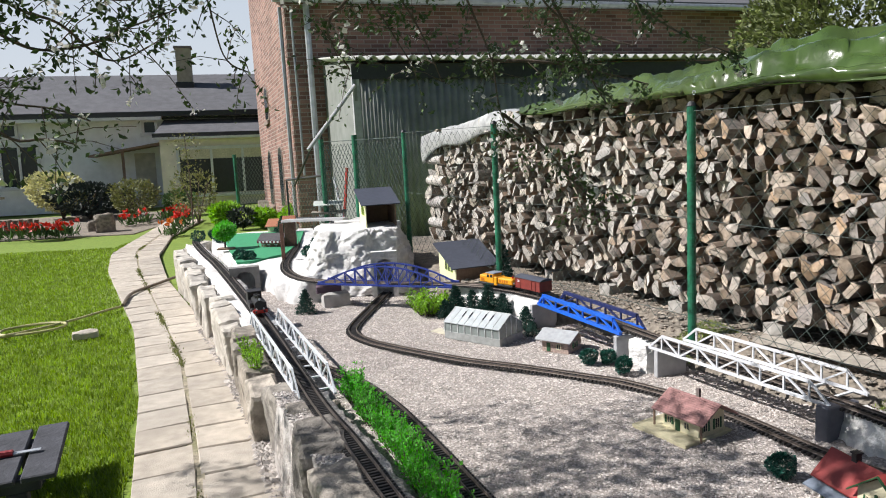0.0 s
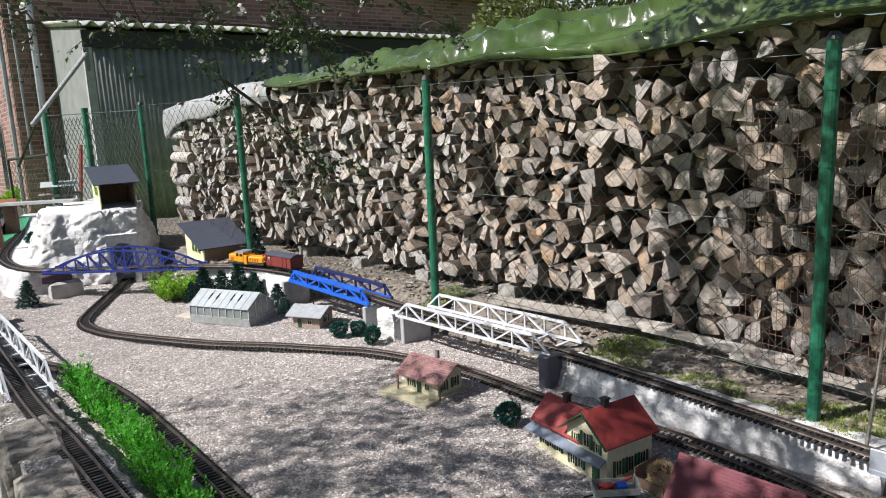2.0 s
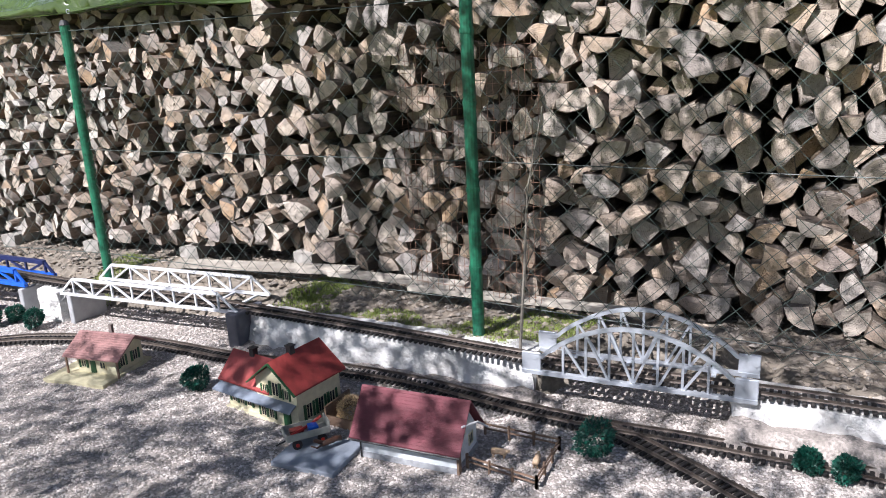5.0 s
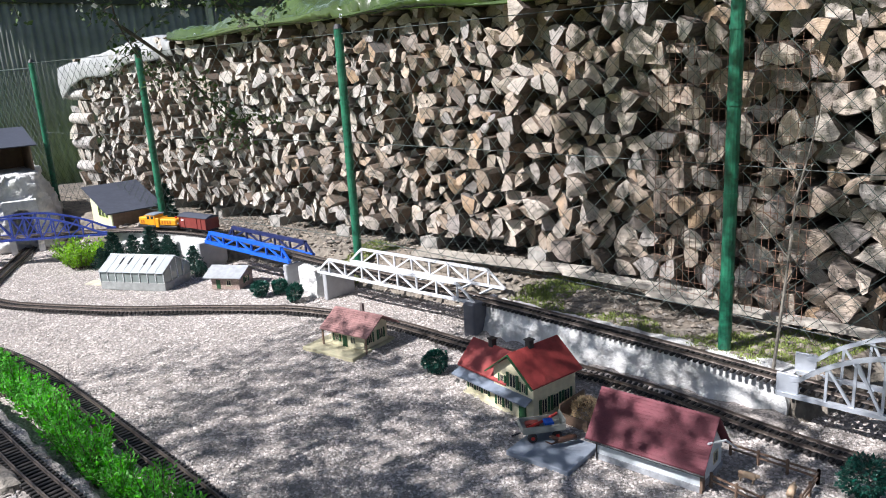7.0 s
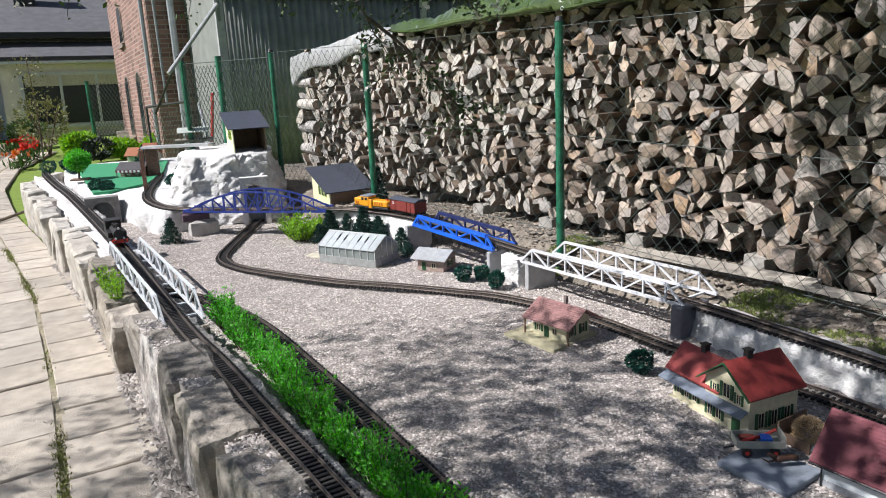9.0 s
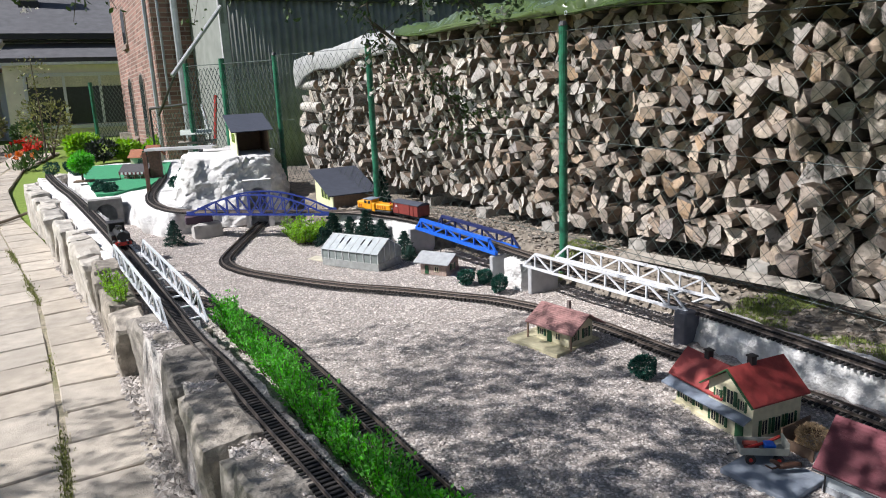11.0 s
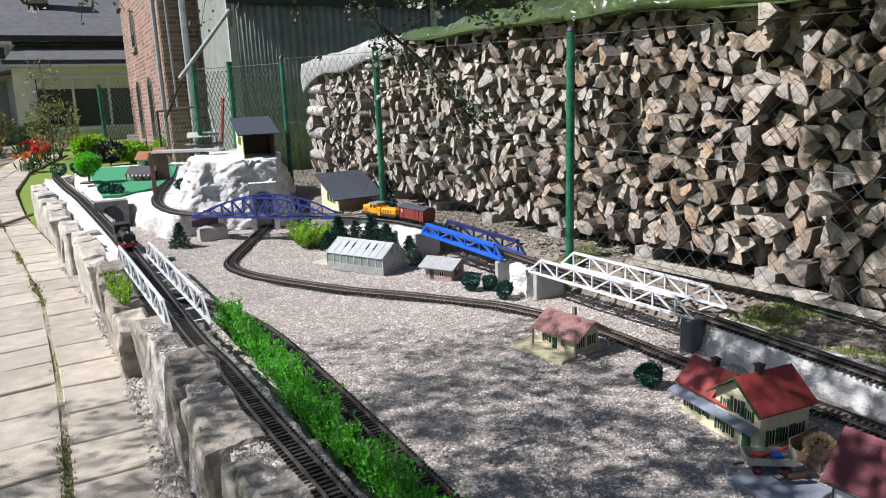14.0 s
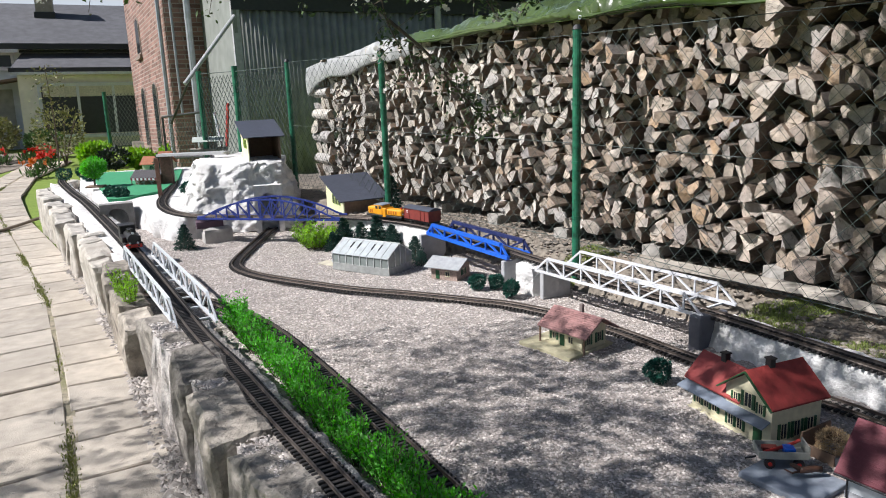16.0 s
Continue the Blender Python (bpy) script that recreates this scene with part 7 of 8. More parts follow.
part("stem", tubed([(0, 0, 0), (0.02, -0.01, 0.3), (0.03, -0.02, 0.55), (0.07, -0.05, 0.8)], 0.006, 6, 0.002), M_TIMBER, sp)
for k in range(6):
    z = 0.3 + 0.08 * k
    a = k * 2.1
    part("twig", tubed([(0.02, -0.012, z), (0.02 + 0.08 * math.cos(a), -0.012 + 0.08 * math.sin(a), z + 0.1)], 0.0018, 4, 0.001), M_TIMBER, sp)

# flower beds and shrubs near the house
SHR = [
    ("golden_shrub", "rounded golden variegated shrub by the house", -8.0, 17.4, 0.75, 1.15, 3600, 0.10, M_GOLDEN),
    ("dark_juniper", "low spreading dark juniper in the flower bed", -7.2, 17.0, 0.85, 0.85, 2600, 0.11, M_DARKSHRUB),
    ("rose_bush", "leafy green rose bush in the flower bed", -5.7, 15.9, 0.55, 0.85, 2400, 0.07, M_FRESH),
    ("rose_bush", "leafy green rose bush by the porch", -5.0, 16.5, 0.4, 0.6, 1000, 0.08, M_SHRUB),
    ("green_shrub", "green shrub at the garden edge", -10.0, 17.2, 0.6, 0.9, 1500, 0.10, M_SHRUB),
    ("tall_shrub", "open shrub with fresh leaves before the window", -4.0, 14.7, 0.5, 1.05, 900, 0.065, M_FRESH),
    ("bright_shrub", "bright yellow-green shrub behind the terrace", -3.25, 13.9, 0.3, 0.42, 1800, 0.09, M_LIME),
    ("bright_shrub", "bright yellow-green shrub behind the terrace", -1.75, 12.8, 0.33, 0.36, 1800, 0.09, M_LIME),
    ("bright_shrub", "bright yellow-green shrub behind the terrace", -2.4, 13.4, 0.26, 0.3, 1200, 0.09, M_LIME),
    ("dark_shrub", "small dark shrub behind the terrace", -2.75, 13.2, 0.25, 0.36, 900, 0.07, M_DARKSHRUB),
]
for nm, lb, x, y, r, h, n, s, m_ in SHR:
    plant(nm, lb, "shrub", x, y, GROUND_Z, r, h, n, s, m_, None, "shrubs near the house", 5, 0.3, 0.5)
sl_ = thing("rose_standard", "slender young tree with sparse leaves by the window", "sapling", pose(-3.95, 14.2, GROUND_Z))
part("stem", tubed([(0, 0, 0), (0.03, 0, 0.8), (0.0, 0, 1.75)], 0.018, 6, 0.006), M_TWIG, sl_)
p = np.c_[prs.normal(0, 0.13, 220), prs.normal(0, 0.13, 220), prs.uniform(0.7, 1.75, 220)]
leaf_mesh("crown", p, 0.06, M_FRESH, prs, 0.3, 0.5, None, sl_)


def flowers(x, y, sx, sy, n, label, m_=None, h=0.22):
    th = thing("tulip_clump", label, "flowers", pose(x, y, GROUND_Z), "tulips in the beds")
    q = np.c_[prs.uniform(-sx, sx, n), prs.uniform(-sy, sy, n), prs.uniform(h * 0.75, h * 1.2, n)]
    heads = np.repeat(q, 5, axis=0) + prs.normal(0, 0.014, (n * 5, 3))
    fh = leaf_mesh("bloom", heads, 0.085, m_ or M_TULIP, prs, 1.2, 0.7, None, th)
    tagged(fh, kind="stuff")
    lv = np.c_[prs.uniform(-sx, sx, n * 7), prs.uniform(-sy, sy, n * 7), prs.uniform(0, 0.08, n * 7)]
    leaf_mesh("leaves", lv, 0.2, M_SHRUB, prs, 1.6, 0.2, None, th)
    return th


flowers(-6.9, 13.5, 0.4, 0.2, 16, "clump of red tulips in the flower bed")
flowers(-6.1, 13.3, 0.4, 0.2, 20, "clump of red tulips in the flower bed")
flowers(-5.3, 14.9, 0.25, 0.2, 9, "clump of red tulips in the flower bed")
flowers(-4.75, 15.6, 0.3, 0.2, 16, "clump of red tulips beside the path")
flowers(-4.05, 13.9, 0.16, 0.2, 8, "tall red tulips at the path corner", None, 0.27)
flowers(-3.80, 12.7, 0.14, 0.2, 7, "orange tulips at the path corner", leaf_mat("orange_tulips", (0.6, 0.16, 0.03), 0.2, 0.3), 0.22)
for k, (x, y, s) in enumerate(((-5.5, 14.0, 0.24), (-5.85, 14.25, 0.14))):
    o = part("boulder", rough_block(k + 40, s * 1.3, s, s * 1.5, 0.05, 3, 5), M_STONE, smooth=True)
    o.matrix_basis = pose(x, y, GROUND_Z - 0.02, 0, 0, 20)
    tagged(o, "grey weathered boulder in the flower bed", "boulder")
bedz = part("flower_bed", boxed(-12, -4.75, 13.4, 18.2, GROUND_Z - 0.03, GROUND_Z + 0.004), M_DIRT)
tagged(bedz, "dark soil of the flower bed", "soil", kind="structure")
pal = thing("log_edging", "row of short dark wooden stakes edging the bed", "edging", pose(-8.1, 14.6, GROUND_Z))
for k in range(11):
    part("stake", tubed([(k * 0.1, 0.02 * math.sin(k * 2), 0), (k * 0.1, 0.02 * math.sin(k * 2), 0.26 + 0.03 * math.sin(k * 3.1))], 0.045, 7), M_BARK, pal)

# hedge shrub behind the wood pile
plant("tall_laurel", "tall leafy shrub behind the wood pile", "shrub", 5.35, 8.6, GROUND_Z, 1.35, 3.7, 24000, 0.085, leaf_mat("laurel_leaves", (0.15, 0.18, 0.06), 0.35, 0.4), None, "", 5, 0.3, 0.5)

# ---- apple tree over the garden ----
BRANCHES = {
    "main": [(0.35, 1.6, 2.3), (0.6, 2.2, 2.0), (0.75, 2.54, 1.78), (0.8, 2.68, 1.66), (0.86, 2.8, 1.55), (0.92, 2.86, 1.4), (0.94, 2.87, 1.25), (0.98, 2.87, 1.15)],
    "main2": [(0.92, 2.86, 1.4), (1.09, 2.9, 1.39), (1.28, 2.92, 1.35), (1.45, 2.93, 1.3)],
    "main3": [(0.95, 2.87, 1.23), (1.08, 2.91, 1.12), (1.18, 2.94, 1.0), (1.31, 2.95, 0.86)],
    "c2": [(0.35, 1.6, 2.3), (0.5, 2.2, 1.9), (0.57, 2.45, 1.7), (0.55, 2.58, 1.6), (0.61, 2.7, 1.49), (0.68, 2.77, 1.37)],
    "c3": [(0.55, 2.58, 1.6), (0.44, 2.59, 1.49), (0.49, 2.66, 1.37)],
    "r1": [(0.6, 2.2, 2.0), (1.14, 2.71, 1.79), (1.33, 2.82, 1.59), (1.53, 2.89, 1.46), (1.78, 2.92, 1.36)],
    "r2": [(0.75, 2.54, 1.78), (0.97, 2.64, 1.76), (1.08, 2.77, 1.56), (1.23, 2.86, 1.47), (1.37, 2.84, 1.42)],
    "l1": [(-0.55, 1.3, 2.1), (-0.35, 1.8, 1.7), (-0.24, 2.15, 1.45), (-0.16, 2.31, 1.43), (-0.03, 2.36, 1.48), (0.1, 2.4, 1.53)],
    "l2": [(-0.45, 1.6, 1.75), (-0.3, 2.01, 1.36), (-0.26, 2.16, 1.3), (-0.17, 2.21, 1.28), (-0.12, 2.29, 1.25)],
    "l3": [(-0.3, 2.01, 1.36), (-0.26, 2.16, 1.22), (-0.19, 2.2, 1.21), (-0.12, 2.24, 1.19)],
    "l4": [(-0.1, 1.6, 2.1), (0.16, 2.28, 1.65), (0.16, 2.41, 1.55), (0.17, 2.49, 1.41), (0.22, 2.56, 1.37)],
    "c4": [(0.5, 2.2, 1.9), (0.55, 2.5, 1.72), (0.69, 2.7, 1.5), (0.76, 2.78, 1.33)],
    "r3": [(0.97, 2.64, 1.76), (1.14, 2.78, 1.5), (1.25, 2.85, 1.3), (1.31, 2.88, 1.22)],
    "l6": [(-0.35, 1.8, 1.7), (-0.2, 2.1, 1.6), (-0.05, 2.3, 1.54), (0.08, 2.4, 1.57)],
    "l5": [(-0.35, 1.8, 1.7), (-0.22, 2.15, 1.52), (-0.15, 2.25, 1.48), (-0.08, 2.35, 1.4), (0.04, 2.39, 1.45)],
}
tree = thing("apple_tree", "old apple tree with hanging blossoming leafy branches", "tree")
part("trunk", tubed([(-1.5, 0.1, -0.3), (-1.45, 0.2, 0.5), (-1.35, 0.35, 1.2), (-1.1, 0.6, 1.75)], 0.14, 10, 0.09), M_BARK, tree)
boughs = [
    [(-1.1, 0.6, 1.75), (-0.6, 1.1, 2.1), (-0.1, 1.4, 2.25), (0.35, 1.6, 2.3), (0.9, 1.75, 2.45)],
    [(-1.1, 0.6, 1.75), (-0.8, 1.0, 1.95), (-0.55, 1.3, 2.1), (-0.4, 1.9, 2.4), (-0.5, 2.6, 2.7)],
    [(-1.1, 0.6, 1.75), (-1.3, 1.1, 2.3), (-1.5, 1.8, 2.7), (-1.7, 2.5, 2.9)],
    [(-1.1, 0.6, 1.75), (-0.6, 0.4, 2.3), (0.1, 0.2, 2.6), (0.7, 0.2, 2.7)],
    [(-1.1, 0.6, 1.75), (-1.7, 0.3, 2.4), (-2.4, 0.6, 2.8), (-2.8, 1.4, 3.0)],
    [(-1.1, 0.6, 1.75), (-1.2, -0.2, 2.5), (-1.1, -1.0, 3.0)],
]
for b in boughs:
    part("limb", tubed([tuple(q) for q in smoothed(b, 0.12)], 0.024, 7, 0.006), M_BARK, tree)
leafpts, blossom = [], []
for nm, pts in BRANCHES.items():
    fine = smoothed(pts, 0.02)
    part("branch", tubed([tuple(q) for q in fine], 0.010 if nm in ("main", "c2", "r1", "l1") else 0.006, 6, 0.002), M_TWIG, tree)
    vis = [q for q in fine if q.z < 1.75]
    bm = bmesh.new()
    for k in range(int(len(vis) * 0.85)):
        q = vis[prs.randint(len(vis))]
        tip = q + Vector((prs.normal(0, 0.08), prs.normal(0, 0.08), prs.normal(-0.01, 0.065)))
        mid_ = (q + tip) / 2 + Vector((0, 0, 0.012))
        tube(bm, [q, mid_, tip], 0.0016, 4, 0.0008)
        for _ in range(17):
            w = prs.rand() ** 0.6
            c_ = q + (tip - q) * w
            leafpts.append((c_.x + prs.normal(0, 0.012), c_.y + prs.normal(0, 0.012), c_.z + prs.normal(0, 0.012)))
        if prs.rand() < 0.22:
            for _ in range(7):
                blossom.append((tip.x + prs.normal(0, 0.01), tip.y + prs.normal(0, 0.01), tip.z + prs.normal(0, 0.01)))
    tagged(part("twig", bm, M_TWIG, tree), kind="stuff")
leaf_mesh("hanging_foliage", leafpts, 0.021, M_APPLE, prs, -0.1, 0.5, None, tree)
leaf_mesh("blossom", blossom, 0.017, M_BLOSSOM, prs, 0.2, 0.9, None, tree)
# the unseen crown above the view: clusters placed and thinned to shape the dapple
cr = []
for _ in range(16500):
    cx, cy, cz = prs.uniform(-3.4, 1.8), prs.uniform(-1.6, 3.1), prs.uniform(2.15, 3.1)
    over_pile = cx > -0.1 and 1.25 - 0.3 * (cx > 0.6) < cy < 2.76 or cx > -0.75 and 1.55 < cy < 2.55
    if cz < 2.1 + 0.35 * max(0, cy - 1.2) or cy > 2.3 and cx > -0.6 and not over_pile or noise.noise((cx * 2.3, cy * 2.3, cz * 2.3)) < (-0.12 if over_pile and cy > 1.8 else 0.0 if over_pile else -0.16):
        continue
    if not over_pile and prs.rand() < (0.58 if cy < 1.25 and cx > -0.9 else 0.22):
        continue
    if 2.42 < cx + (cz - 0.12) * 0.963 < 2.98 and cy > 1.2 and prs.rand() < 0.7:
        continue
    for _ in range(2 if over_pile and cy > 1.95 and cx < 1.0 or -1.0 < cx < 0.0 and 1.4 < cy < 2.2 and prs.rand() < 0.5 else 1):
        cr.append(prs.normal(0, 0.03, (9, 3)) + (cx, cy + 0.2, cz))
leaf_mesh("crown", np.concatenate(cr), 0.042, M_APPLE, prs, 0.2, 0.6, None, tree)
# unseen twigs of the crown, added to streak the dappled shade
bm = bmesh.new()
for _ in range(420):
    a = Vector((prs.uniform(-3.2, 1.5), prs.uniform(-1.4, 2.0), prs.uniform(2.4, 3.0)))
    b = a + Vector((prs.normal(0, 0.3), prs.normal(0, 0.3), prs.normal(0, 0.14)))
    tube(bm, [a, (a + b) / 2 + Vector((0, 0, 0.03)), b], 0.007, 4, 0.003)
tagged(part("unseen_crown_twig", bm, M_TWIG, tree), kind="stuff")

# ---- rolling stock ----
M_ORANGE = mat("orange_plastic", (0.76, 0.33, 0.015), 0.35, noise_scale=40, vary=0.1, bump=0.03)
M_BLACKP = mat("black_plastic", (0.018, 0.017, 0.018), 0.5, noise_scale=40, vary=0.2, bump=0.05)
M_WAGON = mat("oxide_red_boards", (0.20, 0.035, 0.028), 0.5, noise_scale=40, vary=0.15, bump=0.1)
M_SIGNRED = mat("buffer_red", (0.5, 0.03, 0.02), 0.4, noise_scale=40, vary=0.1, bump=0)


def cyl(a, b, r, n=14):
    return tubed([a, b], r, n)


def wheels(th, xs, r, gauge=0.045):
    for x in xs:
        for s in (-1, 1):
            w = part("wheel", cyl((x, s * gauge / 2, r), (x, s * (gauge / 2 + 0.006), r), r, 16), M_BLACKP, th)
            part("tyre", cyl((x, s * gauge / 2 - s * 0.001, r), (x, s * (gauge / 2 + 0.002), r), r * 1.08, 16), M_RAIL, w)


def on_track(pts, z, s):
    """A pose on a track, s metres along it."""
    fine = smoothed([(x, y, z) for x, y in pts], 0.02)
    i = int(s / 0.02)
    return fine[i], frame_at((fine[i - 6] + fine[i + 6]) / 2, fine[i + 6] - fine[i - 6])


fine_u = smoothed([(x, y, 0) for x, y in TRACK_U], 0.02)


def along(px, py):
    return min(range(len(fine_u)), key=lambda i: (fine_u[i].x - px) ** 2 + (fine_u[i].y - py) ** 2) * 0.02


s_lead = along(1.02, 5.22)
pos, m = on_track(TRACK_U, UZ + 0.009, s_lead + 0.10)
lo_ = thing("diesel_locomotive", "orange model diesel locomotive with black chassis", "model locomotive", m)
part("chassis", boxed(-0.15, 0.15, -0.038, 0.038, 0.016, 0.03, 0.002), M_BLACKP, lo_)
body = part("long_hood", boxed(-0.145, -0.02, -0.033, 0.033, 0.03, 0.078, 0.006), M_ORANGE, lo_)
part("cab", boxed(-0.075, -0.01, -0.04, 0.04, 0.03, 0.092, 0.004), M_ORANGE, lo_)
part("cab_roof", boxed(-0.082, -0.003, -0.043, 0.043, 0.092, 0.098, 0.003), M_TIN, lo_)
part("short_hood", boxed(0.015, 0.145, -0.033, 0.033, 0.03, 0.07, 0.006), M_ORANGE, lo_)
part("ladder_housing", boxed(-0.01, 0.018, -0.041, 0.041, 0.018, 0.075, 0.003), M_ORANGE, lo_)
part("exhaust", cyl((0.12, 0.0, 0.068), (0.12, 0.0, 0.082), 0.006), M_SIGNRED, lo_)
for x in (-0.06, -0.03):
    for s in (-1, 1):
        part("cab_window", boxed(x - 0.01, x + 0.01, s * 0.04 - 0.001, s * 0.04 + 0.001, 0.068, 0.086), M_PANE, lo_)
for x in (-0.12, -0.105, 0.04, 0.06, 0.08, 0.1):
    for s in (-1, 1):
        part("louvre", boxed(x - 0.006, x + 0.006, s * 0.0325 - 0.0015, s * 0.0325 + 0.0015, 0.04, 0.06), mat("dark_orange", (0.45, 0.13, 0.01), 0.5), lo_)
wheels(lo_, (-0.11, -0.05, 0.05, 0.11), 0.015)
for x in (-0.152, 0.152):
    part("coupler", boxed(x - 0.012, x + 0.012, -0.008, 0.008, 0.012, 0.02), M_BLACKP, lo_)
for x in (-0.147, 0.147):
    for s in (-1, 1):
        part("headlight", cyl((x - 0.003, s * 0.02, 0.045), (x + 0.003, s * 0.02, 0.045), 0.005), M_WHITE, lo_)
pos, m = on_track(TRACK_U, UZ + 0.009, s_lead + 0.41)
wa = thing("boxcar", "dark red model boxcar with slate grey roof", "model wagon", m)
part("underframe", boxed(-0.125, 0.125, -0.036, 0.036, 0.018, 0.03, 0.002), M_BLACKP, wa)
part("body", boxed(-0.12, 0.12, -0.045, 0.045, 0.03, 0.098, 0.002), M_WAGON, wa)
bm = bmesh.new()
arc = [(-0.05 + 0.1 * k / 8, 0.098 + 0.014 * math.sin(math.pi * k / 8)) for k in range(9)]
lo2 = [bm.verts.new((-0.128, y, z)) for y, z in arc + [(0.05, 0.096), (-0.05, 0.096)]]
hi2 = [bm.verts.new((0.128, y, z)) for y, z in arc + [(0.05, 0.096), (-0.05, 0.096)]]
bm.faces.new(lo2)
bm.faces.new(hi2[::-1])
for k in range(11):
    bm.faces.new((lo2[k], hi2[k], hi2[(k + 1) % 11], lo2[(k + 1) % 11]))
part("roof", bm, M_NAVYROOF, wa)
for s in (-1, 1):
    part("sliding_door", boxed(-0.035, 0.04, s * 0.0455 - 0.0025, s * 0.0455 + 0.0025, 0.034, 0.094), M_WAGON, wa)
    for x in (-0.118, -0.075, 0.075, 0.118):
        part("stanchion", boxed(x - 0.002, x + 0.002, s * 0.046 - 0.002, s * 0.046 + 0.002, 0.03, 0.097), M_WAGON, wa)
    for z in (0.07, 0.078):
        part("lettering_bar", boxed(-0.1, -0.078, s * 0.0455 - 0.0008, s * 0.0455 + 0.0008, z, z + 0.004), M_WHITE, wa)
wheels(wa, (-0.075, 0.075), 0.015)

# black steam locomotive on the wall track
fl = smoothed([(x, y, 0) for x, y in TRACK_L], 0.02)
i = min(range(len(fl)), key=lambda k: (fl[k].y - 5.02) ** 2)
sm = thing("steam_locomotive", "black model steam locomotive with red buffer beam", "model locomotive", frame_at((fl[i - 6] + fl[i + 6]) / 2 + Vector((0, 0, LZ + 0.009)), fl[i + 6] - fl[i - 6]))
part("frame", boxed(-0.16, 0.13, -0.034, 0.034, 0.022, 0.034, 0.002), M_SIGNRED, sm, "red frame")
part("boiler", cyl((-0.07, 0, 0.066), (0.115, 0, 0.066), 0.028, 18), M_BLACKP, sm)
part("smokebox", cyl((0.115, 0, 0.066), (0.135, 0, 0.066), 0.031, 18), M_BLACKP, sm)
part("chimney", cyl((0.105, 0, 0.09), (0.105, 0, 0.128), 0.009), M_BLACKP, sm)
for x in (0.02, -0.03):
    part("dome", cyl((x, 0, 0.09), (x, 0, 0.108), 0.014), M_BLACKP, sm)
part("cab", boxed(-0.155, -0.07, -0.044, 0.044, 0.034, 0.115, 0.003), M_BLACKP, sm)
part("cab_roof", boxed(-0.165, -0.06, -0.048, 0.048, 0.115, 0.121, 0.003), M_BLACKP, sm)
for s in (-1, 1):
    part("side_tank", boxed(-0.07, 0.06, s * 0.04 - 0.012, s * 0.04 + 0.012, 0.036, 0.07, 0.003), M_BLACKP, sm)
    part("cylinder", cyl((0.075, s * 0.042, 0.03), (0.115, s * 0.042, 0.03), 0.013), M_BLACKP, sm)
    part("headlamp", cyl((0.136, s * 0.022, 0.045), (0.144, s * 0.022, 0.045), 0.006), M_WHITE, sm)
    part("buffer", cyl((0.13, s * 0.025, 0.028), (0.15, s * 0.025, 0.028), 0.006), M_BLACKP, sm)
part("top_headlamp", cyl((0.13, 0, 0.103), (0.14, 0, 0.103), 0.007), M_WHITE, sm)
part("buffer_beam", boxed(0.128, 0.136, -0.045, 0.045, 0.016, 0.038, 0.002), M_SIGNRED, sm, "red buffer beam")
wheels(sm, (-0.11, -0.05, 0.01, 0.07), 0.019)

# ---- farmyard things ----
tr = thing("hay_cart", "grey model trailer loaded with red and blue tools", "model trailer", frame_at(Vector((1.872, 2.112, 0.012)), Vector((0.95, -0.28, 0))) @ Matrix.Scale(1.12, 4))
M_CART = mat("pale_grey_plastic", (0.30, 0.30, 0.265), 0.6, noise_scale=50, vary=0.15, bump=0.1)
part("bed", boxed(-0.055, 0.055, -0.028, 0.028, 0.026, 0.030), M_CART, tr)
for s in (-1, 1):
    part("side_board", boxed(-0.055, 0.055, s * 0.028 - 0.0015, s * 0.028 + 0.0015, 0.028, 0.045), M_CART, tr)
    part("end_board", boxed(s * 0.055 - 0.0015, s * 0.055 + 0.0015, -0.028, 0.028, 0.028, 0.045 + 0.012 * (s > 0)), M_CART, tr)
    for x in (-0.03, 0.035):
        w = part("wheel", cyl((x, s * 0.018, 0.012), (x, s * 0.026, 0.012), 0.0125, 14), M_BLACKP, tr)
        part("hub", cyl((x, s * 0.0255, 0.012), (x, s * 0.0275, 0.012), 0.005, 10), M_SIGNRED, w)
part("crate", boxed(0.005, 0.03, -0.016, 0.012, 0.03, 0.046, 0.002), M_BLUE, tr, "blue crate")
part("red_tool", tubed([(-0.04, -0.01, 0.035), (0.02, 0.012, 0.042), (0.045, 0.01, 0.058)], 0.004, 6), M_SIGNRED, tr, "red tool")
part("red_box", boxed(-0.04, -0.005, 0.0, 0.02, 0.03, 0.04, 0.001), M_WAGON, tr)
part("drawbar", tubed([(-0.055, 0, 0.018), (-0.08, 0, 0.012)], 0.0025, 5), M_BLACKP, tr)
# toy horse, one plain shape
bm = bmesh.new()
tube(bm, [(-0.03, 0, 0.02), (-0.012, 0, 0.023), (0.012, 0, 0.021), (0.028, 0, 0.022)], 0.0085, 8)
tube(bm, [(0.026, 0, 0.024), (0.042, -0.004, 0.034), (0.05, -0.006, 0.036)], 0.007, 6, 0.004)
for x, dx in ((-0.026, -0.012), (-0.02, 0.008), (0.018, -0.006), (0.026, 0.012)):
    tube(bm, [(x, -0.004, 0.016), (x + dx, -0.014, 0.006), (x + dx * 1.6, -0.038, 0.003)], 0.0034, 6, 0.0018)
hb = part("toy_horse", bm, mat("brown_toy_plastic", (0.085, 0.04, 0.025), 0.5, noise_scale=60, vary=0.3), smooth=True)
tagged(hb, "brown toy horse figure lying on the blue grey board", "toy animal")
hb.matrix_basis = frame_at(Vector((1.905, 2.035, 0.012)), Vector((-0.9, 0.1, 0)))
